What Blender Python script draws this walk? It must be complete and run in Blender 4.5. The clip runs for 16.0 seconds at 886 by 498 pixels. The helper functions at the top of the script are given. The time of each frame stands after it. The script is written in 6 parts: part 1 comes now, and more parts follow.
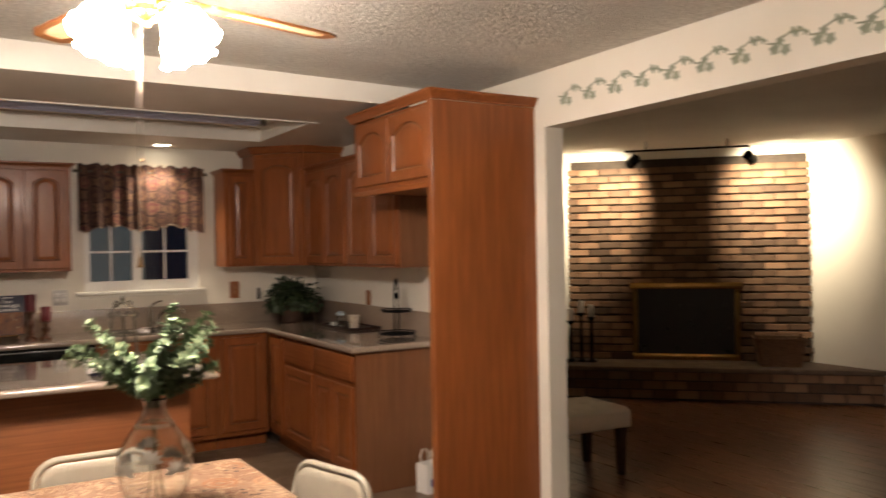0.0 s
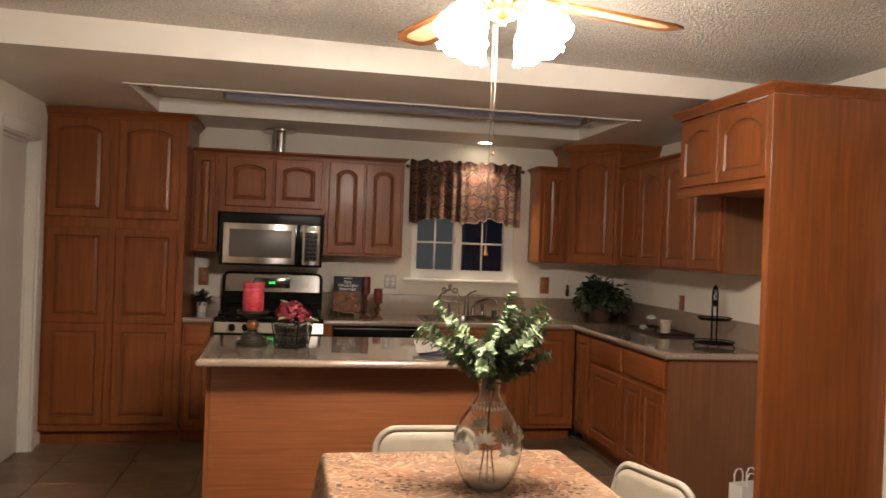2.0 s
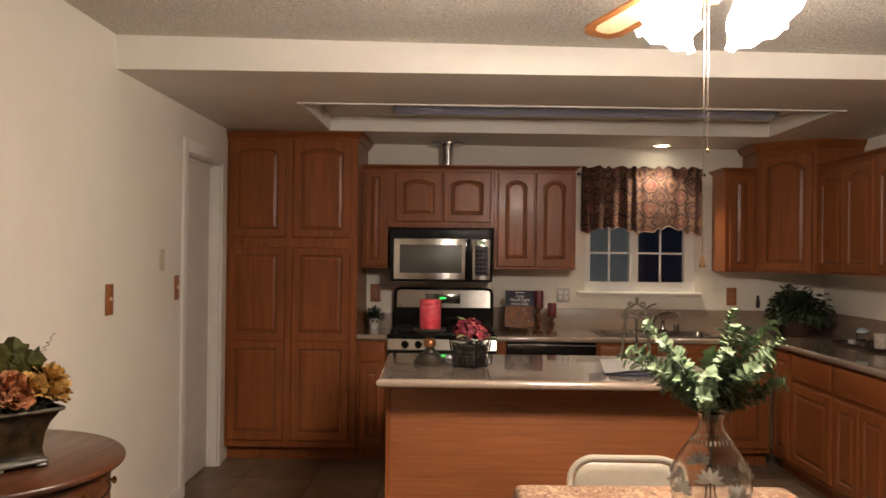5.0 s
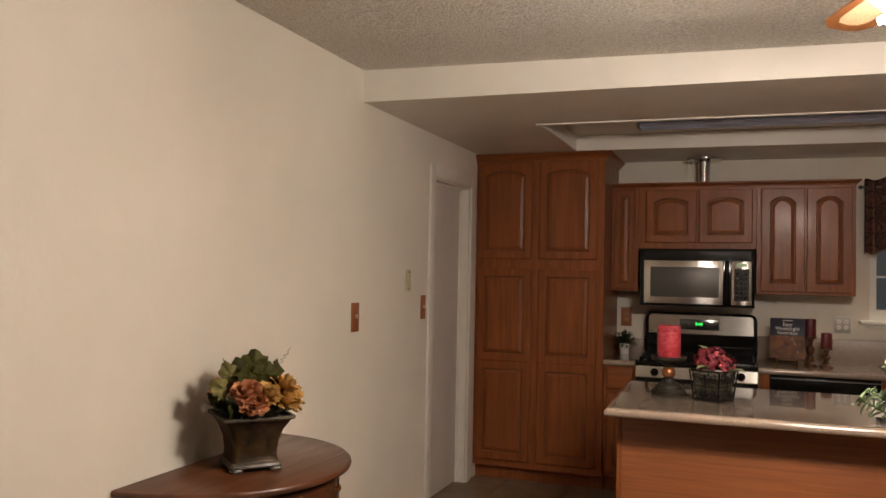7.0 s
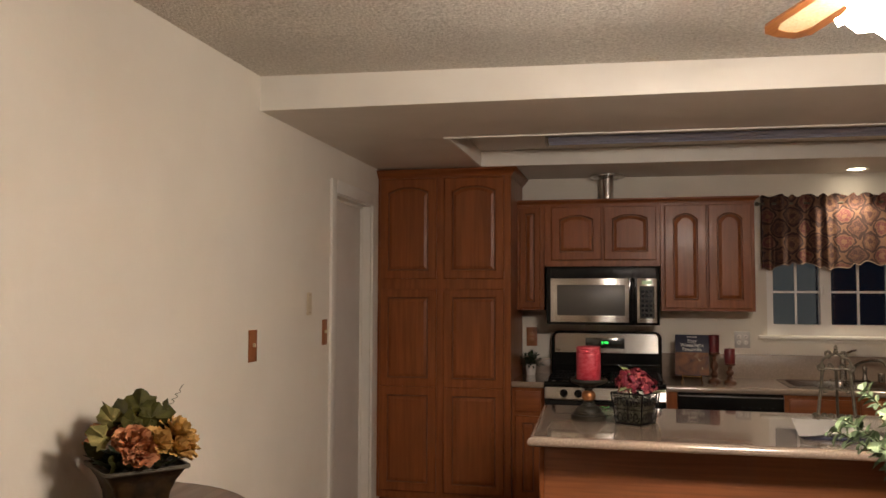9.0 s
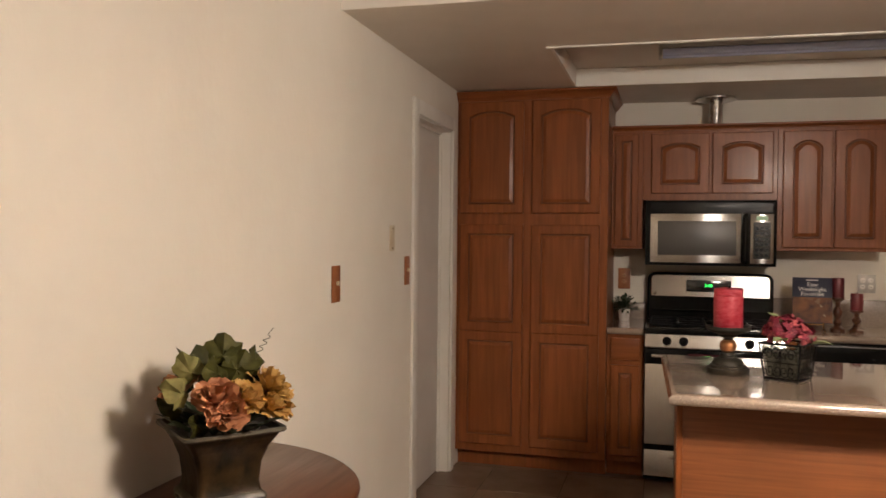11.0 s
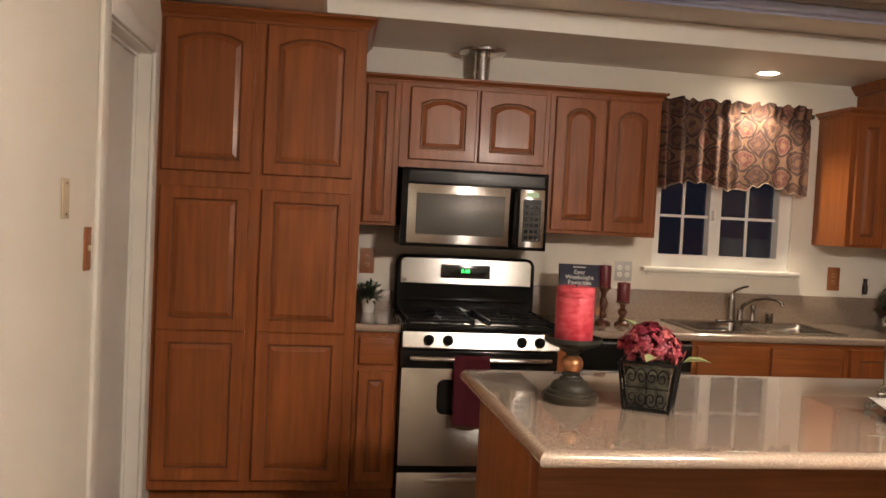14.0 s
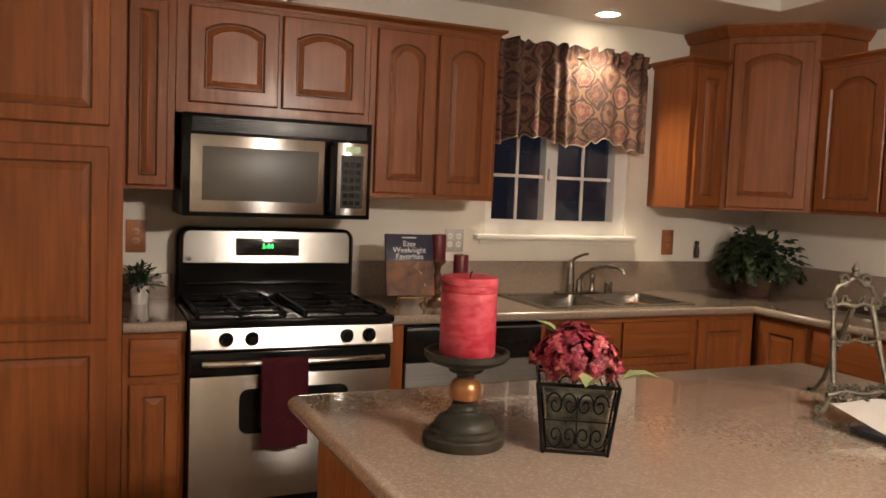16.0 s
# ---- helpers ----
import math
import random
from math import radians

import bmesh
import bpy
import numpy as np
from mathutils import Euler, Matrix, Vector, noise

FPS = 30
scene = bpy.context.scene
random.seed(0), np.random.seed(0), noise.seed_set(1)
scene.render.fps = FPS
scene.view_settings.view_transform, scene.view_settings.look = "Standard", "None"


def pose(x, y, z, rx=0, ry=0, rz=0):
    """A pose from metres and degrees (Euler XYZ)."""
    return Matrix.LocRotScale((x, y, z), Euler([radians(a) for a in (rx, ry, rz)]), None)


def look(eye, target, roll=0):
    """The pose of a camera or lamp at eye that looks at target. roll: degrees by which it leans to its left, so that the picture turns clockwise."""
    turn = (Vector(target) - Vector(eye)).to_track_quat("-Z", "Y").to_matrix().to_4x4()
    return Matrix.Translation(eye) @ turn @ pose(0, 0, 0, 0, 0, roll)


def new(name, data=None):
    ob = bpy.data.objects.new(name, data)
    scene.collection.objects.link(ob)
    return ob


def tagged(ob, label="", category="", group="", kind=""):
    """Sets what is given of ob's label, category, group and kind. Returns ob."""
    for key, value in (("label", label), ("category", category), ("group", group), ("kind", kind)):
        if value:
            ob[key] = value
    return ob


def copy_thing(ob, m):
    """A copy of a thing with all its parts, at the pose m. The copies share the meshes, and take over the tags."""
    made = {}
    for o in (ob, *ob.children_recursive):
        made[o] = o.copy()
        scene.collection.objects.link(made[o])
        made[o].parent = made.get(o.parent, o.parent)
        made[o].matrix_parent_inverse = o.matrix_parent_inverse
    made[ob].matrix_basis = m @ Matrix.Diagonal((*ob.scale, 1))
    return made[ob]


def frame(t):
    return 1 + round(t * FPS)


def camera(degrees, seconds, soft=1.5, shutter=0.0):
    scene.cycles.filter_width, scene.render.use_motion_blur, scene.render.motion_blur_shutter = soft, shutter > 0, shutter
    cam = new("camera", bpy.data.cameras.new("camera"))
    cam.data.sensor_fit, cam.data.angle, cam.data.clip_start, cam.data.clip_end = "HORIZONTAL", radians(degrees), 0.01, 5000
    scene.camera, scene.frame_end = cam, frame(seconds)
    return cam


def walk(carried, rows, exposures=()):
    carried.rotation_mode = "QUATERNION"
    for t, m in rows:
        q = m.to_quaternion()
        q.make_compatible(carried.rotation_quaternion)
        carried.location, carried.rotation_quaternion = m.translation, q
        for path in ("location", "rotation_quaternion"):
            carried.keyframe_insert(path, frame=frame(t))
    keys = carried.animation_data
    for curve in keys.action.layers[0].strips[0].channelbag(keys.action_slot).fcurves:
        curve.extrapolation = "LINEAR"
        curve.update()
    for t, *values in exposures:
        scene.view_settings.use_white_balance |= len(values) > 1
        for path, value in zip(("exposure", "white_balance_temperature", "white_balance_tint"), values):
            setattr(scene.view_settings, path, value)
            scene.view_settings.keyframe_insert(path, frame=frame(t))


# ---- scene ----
cam = camera(57.7, 16.0, 1.5, 0.5)
EXPO = [(0, 0.46), (3, 0.32), (5.5, 0.30), (6, 0.28), (6.5, 0.10), (7, 0.08), (9, 0.06), (9.7, 0.14), (11.8, 0.52), (12, 0.52), (12.5, 0.42), (13, 0.76), (13.5, 0.92), (14.5, 0.92), (16, 0.92)]
PATH = [
    (0, (1.861, -6.682, 1.506), (2.889, -4.966, 1.503), -1.0),
    (0.5, (1.823, -6.669, 1.495), (2.615, -4.833, 1.506), 0.5),
    (1, (1.792, -6.643, 1.489), (2.396, -4.736, 1.504), 1.3),
    (1.5, (1.772, -6.617, 1.493), (2.22, -4.668, 1.5), 2.3),
    (2, (1.75, -6.613, 1.488), (2.101, -4.645, 1.481), 2.1),
    (2.5, (1.742, -6.618, 1.484), (2.032, -4.64, 1.455), 1.8),
    (3, (1.717, -6.611, 1.473), (1.96, -4.626, 1.411), 2.3),
    (3.2, (1.713, -6.605, 1.464), (1.934, -4.619, 1.388), 2.4),
    (5.3, (1.65, -6.333, 1.491), (1.586, -4.334, 1.52), 0.7),
    (5.5, (1.666, -6.307, 1.483), (1.572, -4.31, 1.518), 0.9),
    (6, (1.777, -6.282, 1.488), (1.371, -4.324, 1.524), 1.8),
    (6.5, (1.841, -6.297, 1.493), (1.18, -4.409, 1.519), 1.5),
    (7, (1.865, -6.263, 1.498), (1.159, -4.393, 1.554), 1.1),
    (7.5, (1.855, -6.205, 1.497), (1.199, -4.317, 1.57), 2.0),
    (8, (1.79, -6.13, 1.512), (1.211, -4.218, 1.608), 1.6),
    (8.5, (1.737, -6.083, 1.515), (1.236, -4.15, 1.622), 0.9),
    (9, (1.68, -6.038, 1.509), (1.243, -4.089, 1.616), 0.2),
    (9.5, (1.632, -5.996, 1.492), (1.179, -4.049, 1.555), -0.5),
    (9.7, (1.617, -5.948, 1.476), (1.142, -4.006, 1.516), -0.4),
    (11.8, (1.149, -5.348, 1.433), (0.573, -3.434, 1.369), 1.0),
    (12, (1.149, -5.286, 1.416), (0.506, -3.394, 1.352), -0.1),
    (12.5, (1.041, -5.051, 1.429), (0.29, -3.198, 1.402), -1.5),
    (13, (0.956, -4.816, 1.437), (0.764, -2.827, 1.37), 0.7),
    (13.5, (0.846, -4.618, 1.461), (1.026, -2.627, 1.402), 1.8),
    (14, (0.821, -4.493, 1.440), (1.091, -2.513, 1.362), 2.8),
    (14.5, (0.848, -4.273, 1.438), (1.134, -2.296, 1.342), 2.7),
    (15, (0.842, -4.03, 1.422), (1.316, -2.09, 1.31), 2.6),
    (15.5, (0.811, -3.801, 1.426), (1.626, -1.977, 1.321), 1.7),
    (16, (0.845, -3.66, 1.424), (1.642, -1.832, 1.28), 2.3),
]
walk(cam, [(t, look(*r)) for t, *r in PATH], EXPO)


# ---- world and lights ----
FAN = (2.335, -4.22)
W_EAST, SOFFIT = 4.54, 2.352
world = bpy.data.worlds.new("night")
scene.world = world
world.use_nodes = True
world.node_tree.nodes["Background"].inputs[0].default_value = (0.010, 0.013, 0.022, 1)
world.node_tree.nodes["Background"].inputs[1].default_value = 0.3
SHADE_GLOW = 150.0


def lamp(name, kind, place, power, colour, size, target=None, cone=60, blend=0.5):
    data = bpy.data.lights.new(name, kind)
    data.energy, data.color = power, colour
    data.shadow_soft_size = size
    if kind == "SPOT":
        data.spot_size, data.spot_blend = radians(cone), blend
    ob = new(name, data)
    ob.matrix_world = look(place, target) if target else pose(*place)
    return ob


lamp("can_lamp", "SPOT", (3.2, -0.21, 2.33), 50, (1, 0.84, 0.62), 0.05, (3.2, -0.24, 0), 104, 0.7)
lamp("track_lamp", "SPOT", (7.34, -1.03, 2.27), 125, (1, 0.84, 0.60), 0.03, (7.53, -0.25, 1.97), 98, 0.9)
lamp("track_lamp", "SPOT", (8.10, -1.82, 2.26), 155, (1, 0.84, 0.60), 0.03, (8.86, -1.62, 1.97), 108, 0.9)


# ---- materials ----
def material(name, c1, c2=None, rough=0.5, metal=0.0, scale=8.0, stretch=(1, 1, 1), bump=0.0, bump_scale=60.0,
             bump_stretch=(1, 1, 1), c3=None, stain=0.0, random=0.0, coat=0.0, rough_var=0.1, spots=None, coat_rough=0.15):
    m = bpy.data.materials.new(name)
    m.use_nodes = True
    nt = m.node_tree
    N, L = nt.nodes, nt.links
    bsdf = N["Principled BSDF"]
    tc = N.new("ShaderNodeTexCoord")

    def mapped(st):
        mp = N.new("ShaderNodeMapping")
        mp.inputs["Scale"].default_value = st
        L.new(tc.outputs["Object"], mp.inputs["Vector"])
        return mp.outputs[0]

    def noise_node(vec, sc, detail=4, dist=0.0):
        n = N.new("ShaderNodeTexNoise")
        n.inputs["Scale"].default_value = sc
        n.inputs["Detail"].default_value = detail
        n.inputs["Distortion"].default_value = dist
        L.new(vec, n.inputs["Vector"])
        return n.outputs[0]

    def mix(fac, a, b):
        x = N.new("ShaderNodeMix")
        x.data_type = "RGBA"
        for sock, v in ((x.inputs[0], fac), (x.inputs[6], a), (x.inputs[7], b)):
            if isinstance(v, (tuple, float, int)):
                sock.default_value = (*v, 1) if isinstance(v, tuple) else v
            else:
                L.new(v, sock)
        return x.outputs[2]

    def ramp(v, lo, hi):
        r = N.new("ShaderNodeMapRange")
        r.inputs["From Min"].default_value, r.inputs["From Max"].default_value = lo, hi
        L.new(v, r.inputs["Value"])
        return r.outputs[0]

    vec = mapped(stretch)
    if c2:
        fine = noise_node(vec, scale, 5, 0.4)
        col = mix(ramp(fine, 0.3, 0.7), c1, c2)
        if spots:
            vo = N.new("ShaderNodeTexVoronoi")
            vo.inputs["Scale"].default_value = spots[1]
            L.new(tc.outputs["Object"], vo.inputs["Vector"])
            sp = N.new("ShaderNodeSeparateColor")
            L.new(vo.outputs["Color"], sp.inputs[0])
            col = mix(ramp(sp.outputs[0], spots[2], 1.0), col, spots[0])
        if c3:
            big = noise_node(mapped((1, 1, 1)), 1.7, 3)
            col = mix(ramp(big, 0.45, 0.75), col, c3) if stain >= 1 else mix(scaled(N, L, ramp(big, 0.4, 0.75), stain), col, c3)
        if random:
            oi = N.new("ShaderNodeObjectInfo")
            hs = N.new("ShaderNodeHueSaturation")
            v = N.new("ShaderNodeMapRange")
            v.inputs["To Min"].default_value, v.inputs["To Max"].default_value = 1 - random, 1 + random
            L.new(oi.outputs["Random"], v.inputs["Value"])
            L.new(v.outputs[0], hs.inputs["Value"])
            L.new(col, hs.inputs["Color"])
            col = hs.outputs[0]
        L.new(col, bsdf.inputs["Base Color"])
        rr = N.new("ShaderNodeMapRange")
        rr.inputs["To Min"].default_value, rr.inputs["To Max"].default_value = max(rough - rough_var, 0.02), min(rough + rough_var, 1)
        L.new(fine, rr.inputs["Value"])
        L.new(rr.outputs[0], bsdf.inputs["Roughness"])
    else:
        bsdf.inputs["Base Color"].default_value = (*c1, 1)
        bsdf.inputs["Roughness"].default_value = rough
    bsdf.inputs["Metallic"].default_value = metal
    bsdf.inputs["Coat Weight"].default_value = coat
    bsdf.inputs["Coat Roughness"].default_value = coat_rough
    if bump:
        b = N.new("ShaderNodeBump")
        b.inputs["Strength"].default_value = 1.0
        b.inputs["Distance"].default_value = bump
        L.new(noise_node(mapped(bump_stretch), bump_scale, 3), b.inputs["Height"])
        L.new(b.outputs[0], bsdf.inputs["Normal"])
    return m


def scaled(N, L, value, k):
    m = N.new("ShaderNodeMath")
    m.operation = "MULTIPLY"
    m.inputs[1].default_value = k
    L.new(value, m.inputs[0])
    return m.outputs[0]


def glow(name, colour, strength):
    m = bpy.data.materials.new(name)
    m.use_nodes = True
    b = m.node_tree.nodes["Principled BSDF"]
    b.inputs["Base Color"].default_value = (*colour, 1)
    b.inputs["Emission Color"].default_value = (*colour, 1)
    b.inputs["Emission Strength"].default_value = strength
    return m


def glass(name, colour=(1, 1, 1), rough=0.0, ior=1.45):
    m = bpy.data.materials.new(name)
    m.use_nodes = True
    b = m.node_tree.nodes["Principled BSDF"]
    b.inputs["Base Color"].default_value = (*colour, 1)
    b.inputs["Roughness"].default_value = rough
    b.inputs["Transmission Weight"].default_value = 1.0
    b.inputs["IOR"].default_value = ior
    return m


OAK_A, OAK_B, OAK_C = (0.275, 0.087, 0.025), (0.180, 0.053, 0.0145), (0.205, 0.0635, 0.018)
oak = material("oak_upright", OAK_A, OAK_B, 0.36, scale=5, stretch=(9, 9, 0.55), bump=0.0006, bump_scale=14, bump_stretch=(14, 14, 0.5), c3=OAK_C, stain=0.6, coat=0.05)
oak_x = material("oak_level", OAK_A, OAK_B, 0.36, scale=5, stretch=(0.55, 9, 9), bump=0.0006, bump_scale=14, bump_stretch=(0.5, 14, 14), c3=OAK_C, stain=0.6, coat=0.05)
oak_island = material("oak_island_panel", (0.285, 0.098, 0.033), (0.185, 0.058, 0.018), 0.42, scale=5, stretch=(0.55, 16, 16), bump=0.0004, bump_scale=12, bump_stretch=(0.5, 14, 14), c3=(0.21, 0.07, 0.022), stain=0.6)
oak_end = material("oak_end_veneer", (0.20, 0.080, 0.030), (0.135, 0.050, 0.018), 0.5, scale=5, stretch=(9, 9, 0.55), bump=0.0004, bump_scale=14, bump_stretch=(14, 14, 0.5), c3=(0.14, 0.064, 0.028), stain=0.7)
oak_glaze = material("oak_glaze", (0.175, 0.057, 0.017), (0.140, 0.045, 0.013), 0.45, scale=6)
mahogany = material("mahogany", (0.115, 0.042, 0.018), (0.066, 0.021, 0.009), 0.33, scale=5, stretch=(8, 0.6, 8), bump=0.0002, bump_scale=20, bump_stretch=(12, 0.6, 12), c3=(0.09, 0.026, 0.01), stain=0.6, coat=0.2)
dark_wood = material("dark_wood", (0.03, 0.012, 0.007), (0.015, 0.006, 0.004), 0.4, scale=8, stretch=(6, 6, 0.6))
wall_paint = material("wall_paint", (0.79, 0.735, 0.64), (0.77, 0.715, 0.62), 0.75, scale=6, stretch=(1, 1, 0.7), bump=0.0012, bump_scale=34, bump_stretch=(1, 1, 0.7), c3=(0.70, 0.65, 0.55), stain=0.5)
soffit_paint = material("soffit_paint", (0.70, 0.635, 0.55), (0.66, 0.595, 0.51), 0.42, scale=3, bump=0.0006, bump_scale=20, c3=(0.62, 0.57, 0.49), stain=0.5)
# dark speckle, scaled like the bump, paints shade between the popcorn grains
popcorn = material("popcorn_shade_speckle", (0.88, 0.84, 0.76), (0.52, 0.48, 0.41), 0.95, scale=85, bump=0.017, bump_scale=85, c3=(0.58, 0.53, 0.46), stain=0.5)
white_trim = material("white_trim", (0.80, 0.77, 0.70), (0.76, 0.72, 0.65), 0.45, scale=6, c3=(0.70, 0.66, 0.58), stain=0.4, bump=0.0003, bump_scale=25)
door_paint = material("door_paint", (0.70, 0.66, 0.60), (0.66, 0.62, 0.56), 0.5, scale=5, c3=(0.62, 0.58, 0.52), stain=0.4)
vinyl = material("vinyl_window", (0.88, 0.86, 0.82), (0.84, 0.82, 0.78), 0.35, scale=7)
counter_mat = material("speckled_laminate", (0.335, 0.262, 0.203), (0.285, 0.218, 0.168), 0.16, scale=120, spots=((0.42, 0.335, 0.265), 230, 0.62), c3=(0.27, 0.205, 0.158), stain=0.5, coat=1.0, rough_var=0.04, coat_rough=0.03)
splash_mat = material("speckled_backsplash", (0.275, 0.208, 0.160), (0.245, 0.183, 0.140), 0.35, scale=50, spots=((0.33, 0.26, 0.205), 190, 0.6), c3=(0.27, 0.205, 0.16), stain=0.4)
tile_mat = material("floor_tile", (0.21, 0.143, 0.095), (0.165, 0.108, 0.069), 0.4, scale=7, c3=(0.135, 0.088, 0.056), stain=0.7, random=0.08, bump=0.0003, bump_scale=25)
grout = material("grout", (0.115, 0.084, 0.058), (0.085, 0.061, 0.042), 0.9, scale=30)
plank_mat = material("floor_plank", (0.15, 0.062, 0.026), (0.09, 0.034, 0.014), 0.3, scale=6, stretch=(9, 0.6, 9), random=0.3, c3=(0.08, 0.03, 0.012), stain=0.5)
steel = material("brushed_steel", (0.74, 0.72, 0.68), (0.71, 0.69, 0.65), 0.27, 1.0, scale=6, stretch=(0.4, 30, 30), rough_var=0.006)
dim_steel = material("satin_dark_steel", (0.15, 0.142, 0.132), (0.125, 0.118, 0.11), 0.5, 0.4, scale=6, stretch=(0.4, 30, 30))
sink_steel = material("sink_steel", (0.36, 0.335, 0.30), (0.33, 0.305, 0.275), 0.22, 1.0, scale=15)
chrome = material("chrome", (0.75, 0.72, 0.68), None, 0.12, 1.0)
nickel = material("nickel", (0.42, 0.39, 0.35), (0.36, 0.33, 0.29), 0.22, 1.0, scale=20)
for st_m in (steel,):
    nt = st_m.node_tree
    tg = nt.nodes.new("ShaderNodeTangent")
    tg.direction_type, tg.axis = "RADIAL", "Z"
    b_ = nt.nodes["Principled BSDF"]
    nt.links.new(tg.outputs[0], b_.inputs["Tangent"])
    b_.inputs["Anisotropic"].default_value = 0.93
    b_.inputs["Anisotropic Rotation"].default_value = 0.25
black_enamel = material("black_enamel", (0.006, 0.006, 0.006), (0.009, 0.009, 0.008), 0.14, scale=6)
black_plastic = material("black_plastic", (0.006, 0.006, 0.006), (0.010, 0.010, 0.010), 0.24, scale=12)
black_glass = material("black_glass", (0.022, 0.022, 0.022), (0.035, 0.034, 0.032), 0.08, scale=4, coat=1.0)
mw_glass = material("microwave_glass", (0.085, 0.078, 0.07), (0.10, 0.092, 0.082), 0.38, scale=300)
iron = material("cast_iron", (0.005, 0.005, 0.005), (0.009, 0.008, 0.008), 0.42, scale=40, bump=0.0006, bump_scale=120)
green_led = glow("green_display", (0.03, 1.0, 0.12), 2.5)
brass = material("brass", (0.72, 0.46, 0.16), (0.60, 0.36, 0.11), 0.22, 1.0, scale=12)
brass_aged = material("aged_brass", (0.34, 0.20, 0.09), (0.24, 0.14, 0.06), 0.4, 1.0, scale=12)
tin = material("galvanised_pipe", (0.62, 0.60, 0.56), (0.52, 0.50, 0.47), 0.26, 1.0, scale=12, stretch=(6, 6, 1))
cream_metal = material("cream_metal", (0.37, 0.325, 0.255), (0.325, 0.285, 0.22), 0.38, scale=14, c3=(0.34, 0.295, 0.225), stain=0.4, coat=0.2)
wax_red = material("red_wax", (0.30, 0.006, 0.020), (0.46, 0.085, 0.105), 0.5, scale=34, stretch=(1, 1, 2.2), c3=(0.27, 0.006, 0.018), stain=0.8, bump=0.002, bump_scale=35)
wax_dark = material("burgundy_wax", (0.11, 0.010, 0.016), (0.15, 0.018, 0.022), 0.4, scale=20)
patina = material("patina_wood", (0.014, 0.016, 0.014), (0.030, 0.029, 0.023), 0.45, scale=22, c3=(0.042, 0.026, 0.012), stain=0.7, bump=0.0006, bump_scale=60)
copper = material("copper_ball", (0.45, 0.19, 0.07), (0.20, 0.09, 0.04), 0.32, 0.7, scale=18)
bronze = material("bronze_wire", (0.135, 0.118, 0.085), (0.065, 0.055, 0.040), 0.45, 0.5, scale=30)
planter_mat = material("painted_planter", (0.005, 0.004, 0.002), (0.060, 0.033, 0.011), 0.4, scale=22, stretch=(1, 1, 0.8), c3=(0.014, 0.010, 0.005), stain=0.7, bump=0.003, bump_scale=20, metal=0.2)
planter_foot = material("planter_foot", (0.085, 0.070, 0.042), (0.026, 0.020, 0.012), 0.4, scale=30, bump=0.001, bump_scale=50)
leaf_eu = material("eucalyptus_leaf", (0.100, 0.160, 0.070), (0.180, 0.235, 0.130), 0.6, scale=12, c3=(0.060, 0.100, 0.042), stain=0.7)
leaf_dark = material("dark_leaf", (0.020, 0.036, 0.014), (0.035, 0.055, 0.020), 0.5, scale=14)
leaf_olive = material("olive_leaf", (0.056, 0.052, 0.010), (0.018, 0.020, 0.005), 0.6, scale=34, c3=(0.080, 0.074, 0.016), stain=0.6, random=0.3)
leaf_pale = material("pale_olive_leaf", (0.24, 0.21, 0.075), (0.12, 0.11, 0.032), 0.6, scale=34, c3=(0.07, 0.065, 0.018), stain=0.6)
leaf_green = material("leaf_green", (0.17, 0.215, 0.085), (0.27, 0.30, 0.15), 0.5, scale=20)
stem_mat = material("stem", (0.08, 0.10, 0.035), (0.06, 0.05, 0.025), 0.6, scale=30)
petal_gold = material("gold_petal", (0.56, 0.35, 0.10), (0.42, 0.21, 0.045), 0.65, scale=22, c3=(0.58, 0.36, 0.11), stain=0.8)
petal_peach = material("peach_petal", (0.54, 0.25, 0.11), (0.42, 0.15, 0.085), 0.65, scale=22, c3=(0.56, 0.27, 0.10), stain=0.8)
petal_red = material("red_petal", (0.24, 0.010, 0.034), (0.09, 0.004, 0.014), 0.6, scale=45, spots=((0.48, 0.11, 0.11), 60, 0.68))
paper_white = material("paper", (0.80, 0.78, 0.74), (0.76, 0.74, 0.70), 0.6, scale=12)
plate_wood = material("wooden_plate", (0.36, 0.135, 0.05), (0.26, 0.09, 0.03), 0.45, scale=8, stretch=(6, 6, 0.8))
plate_cream = material("cream_plate", (0.62, 0.52, 0.36), (0.57, 0.47, 0.32), 0.45, scale=9)
plate_tan = material("tan_socket", (0.42, 0.20, 0.09), (0.36, 0.16, 0.07), 0.45, scale=9)
ceramic = material("ceramic", (0.78, 0.75, 0.70), (0.74, 0.70, 0.65), 0.25, scale=9)
towel_mat = material("burgundy_towel", (0.105, 0.008, 0.018), (0.075, 0.005, 0.012), 0.95, scale=160, bump=0.002, bump_scale=260)
linen = material("bench_fabric", (0.74, 0.70, 0.62), (0.68, 0.64, 0.56), 0.9, scale=60, bump=0.001, bump_scale=180)
dark_wicker = material("dark_wicker", (0.075, 0.032, 0.016), (0.04, 0.018, 0.009), 0.7, scale=25, bump=0.003, bump_scale=60)
wicker = material("wicker", (0.20, 0.10, 0.045), (0.10, 0.05, 0.022), 0.7, scale=25, stretch=(1, 1, 3), bump=0.003, bump_scale=60)
brick_mat = material("brick", (0.19, 0.088, 0.044), (0.09, 0.039, 0.021), 0.8, scale=11, c3=(0.36, 0.25, 0.15), stain=0.8, random=0.6, bump=0.003, bump_scale=40)
mortar = material("mortar", (0.07, 0.052, 0.038), (0.045, 0.034, 0.026), 0.95, scale=25, bump=0.002, bump_scale=60)
soot = material("hearth_stone", (0.17, 0.12, 0.085), (0.11, 0.075, 0.052), 0.7, scale=9, bump=0.001, bump_scale=30)
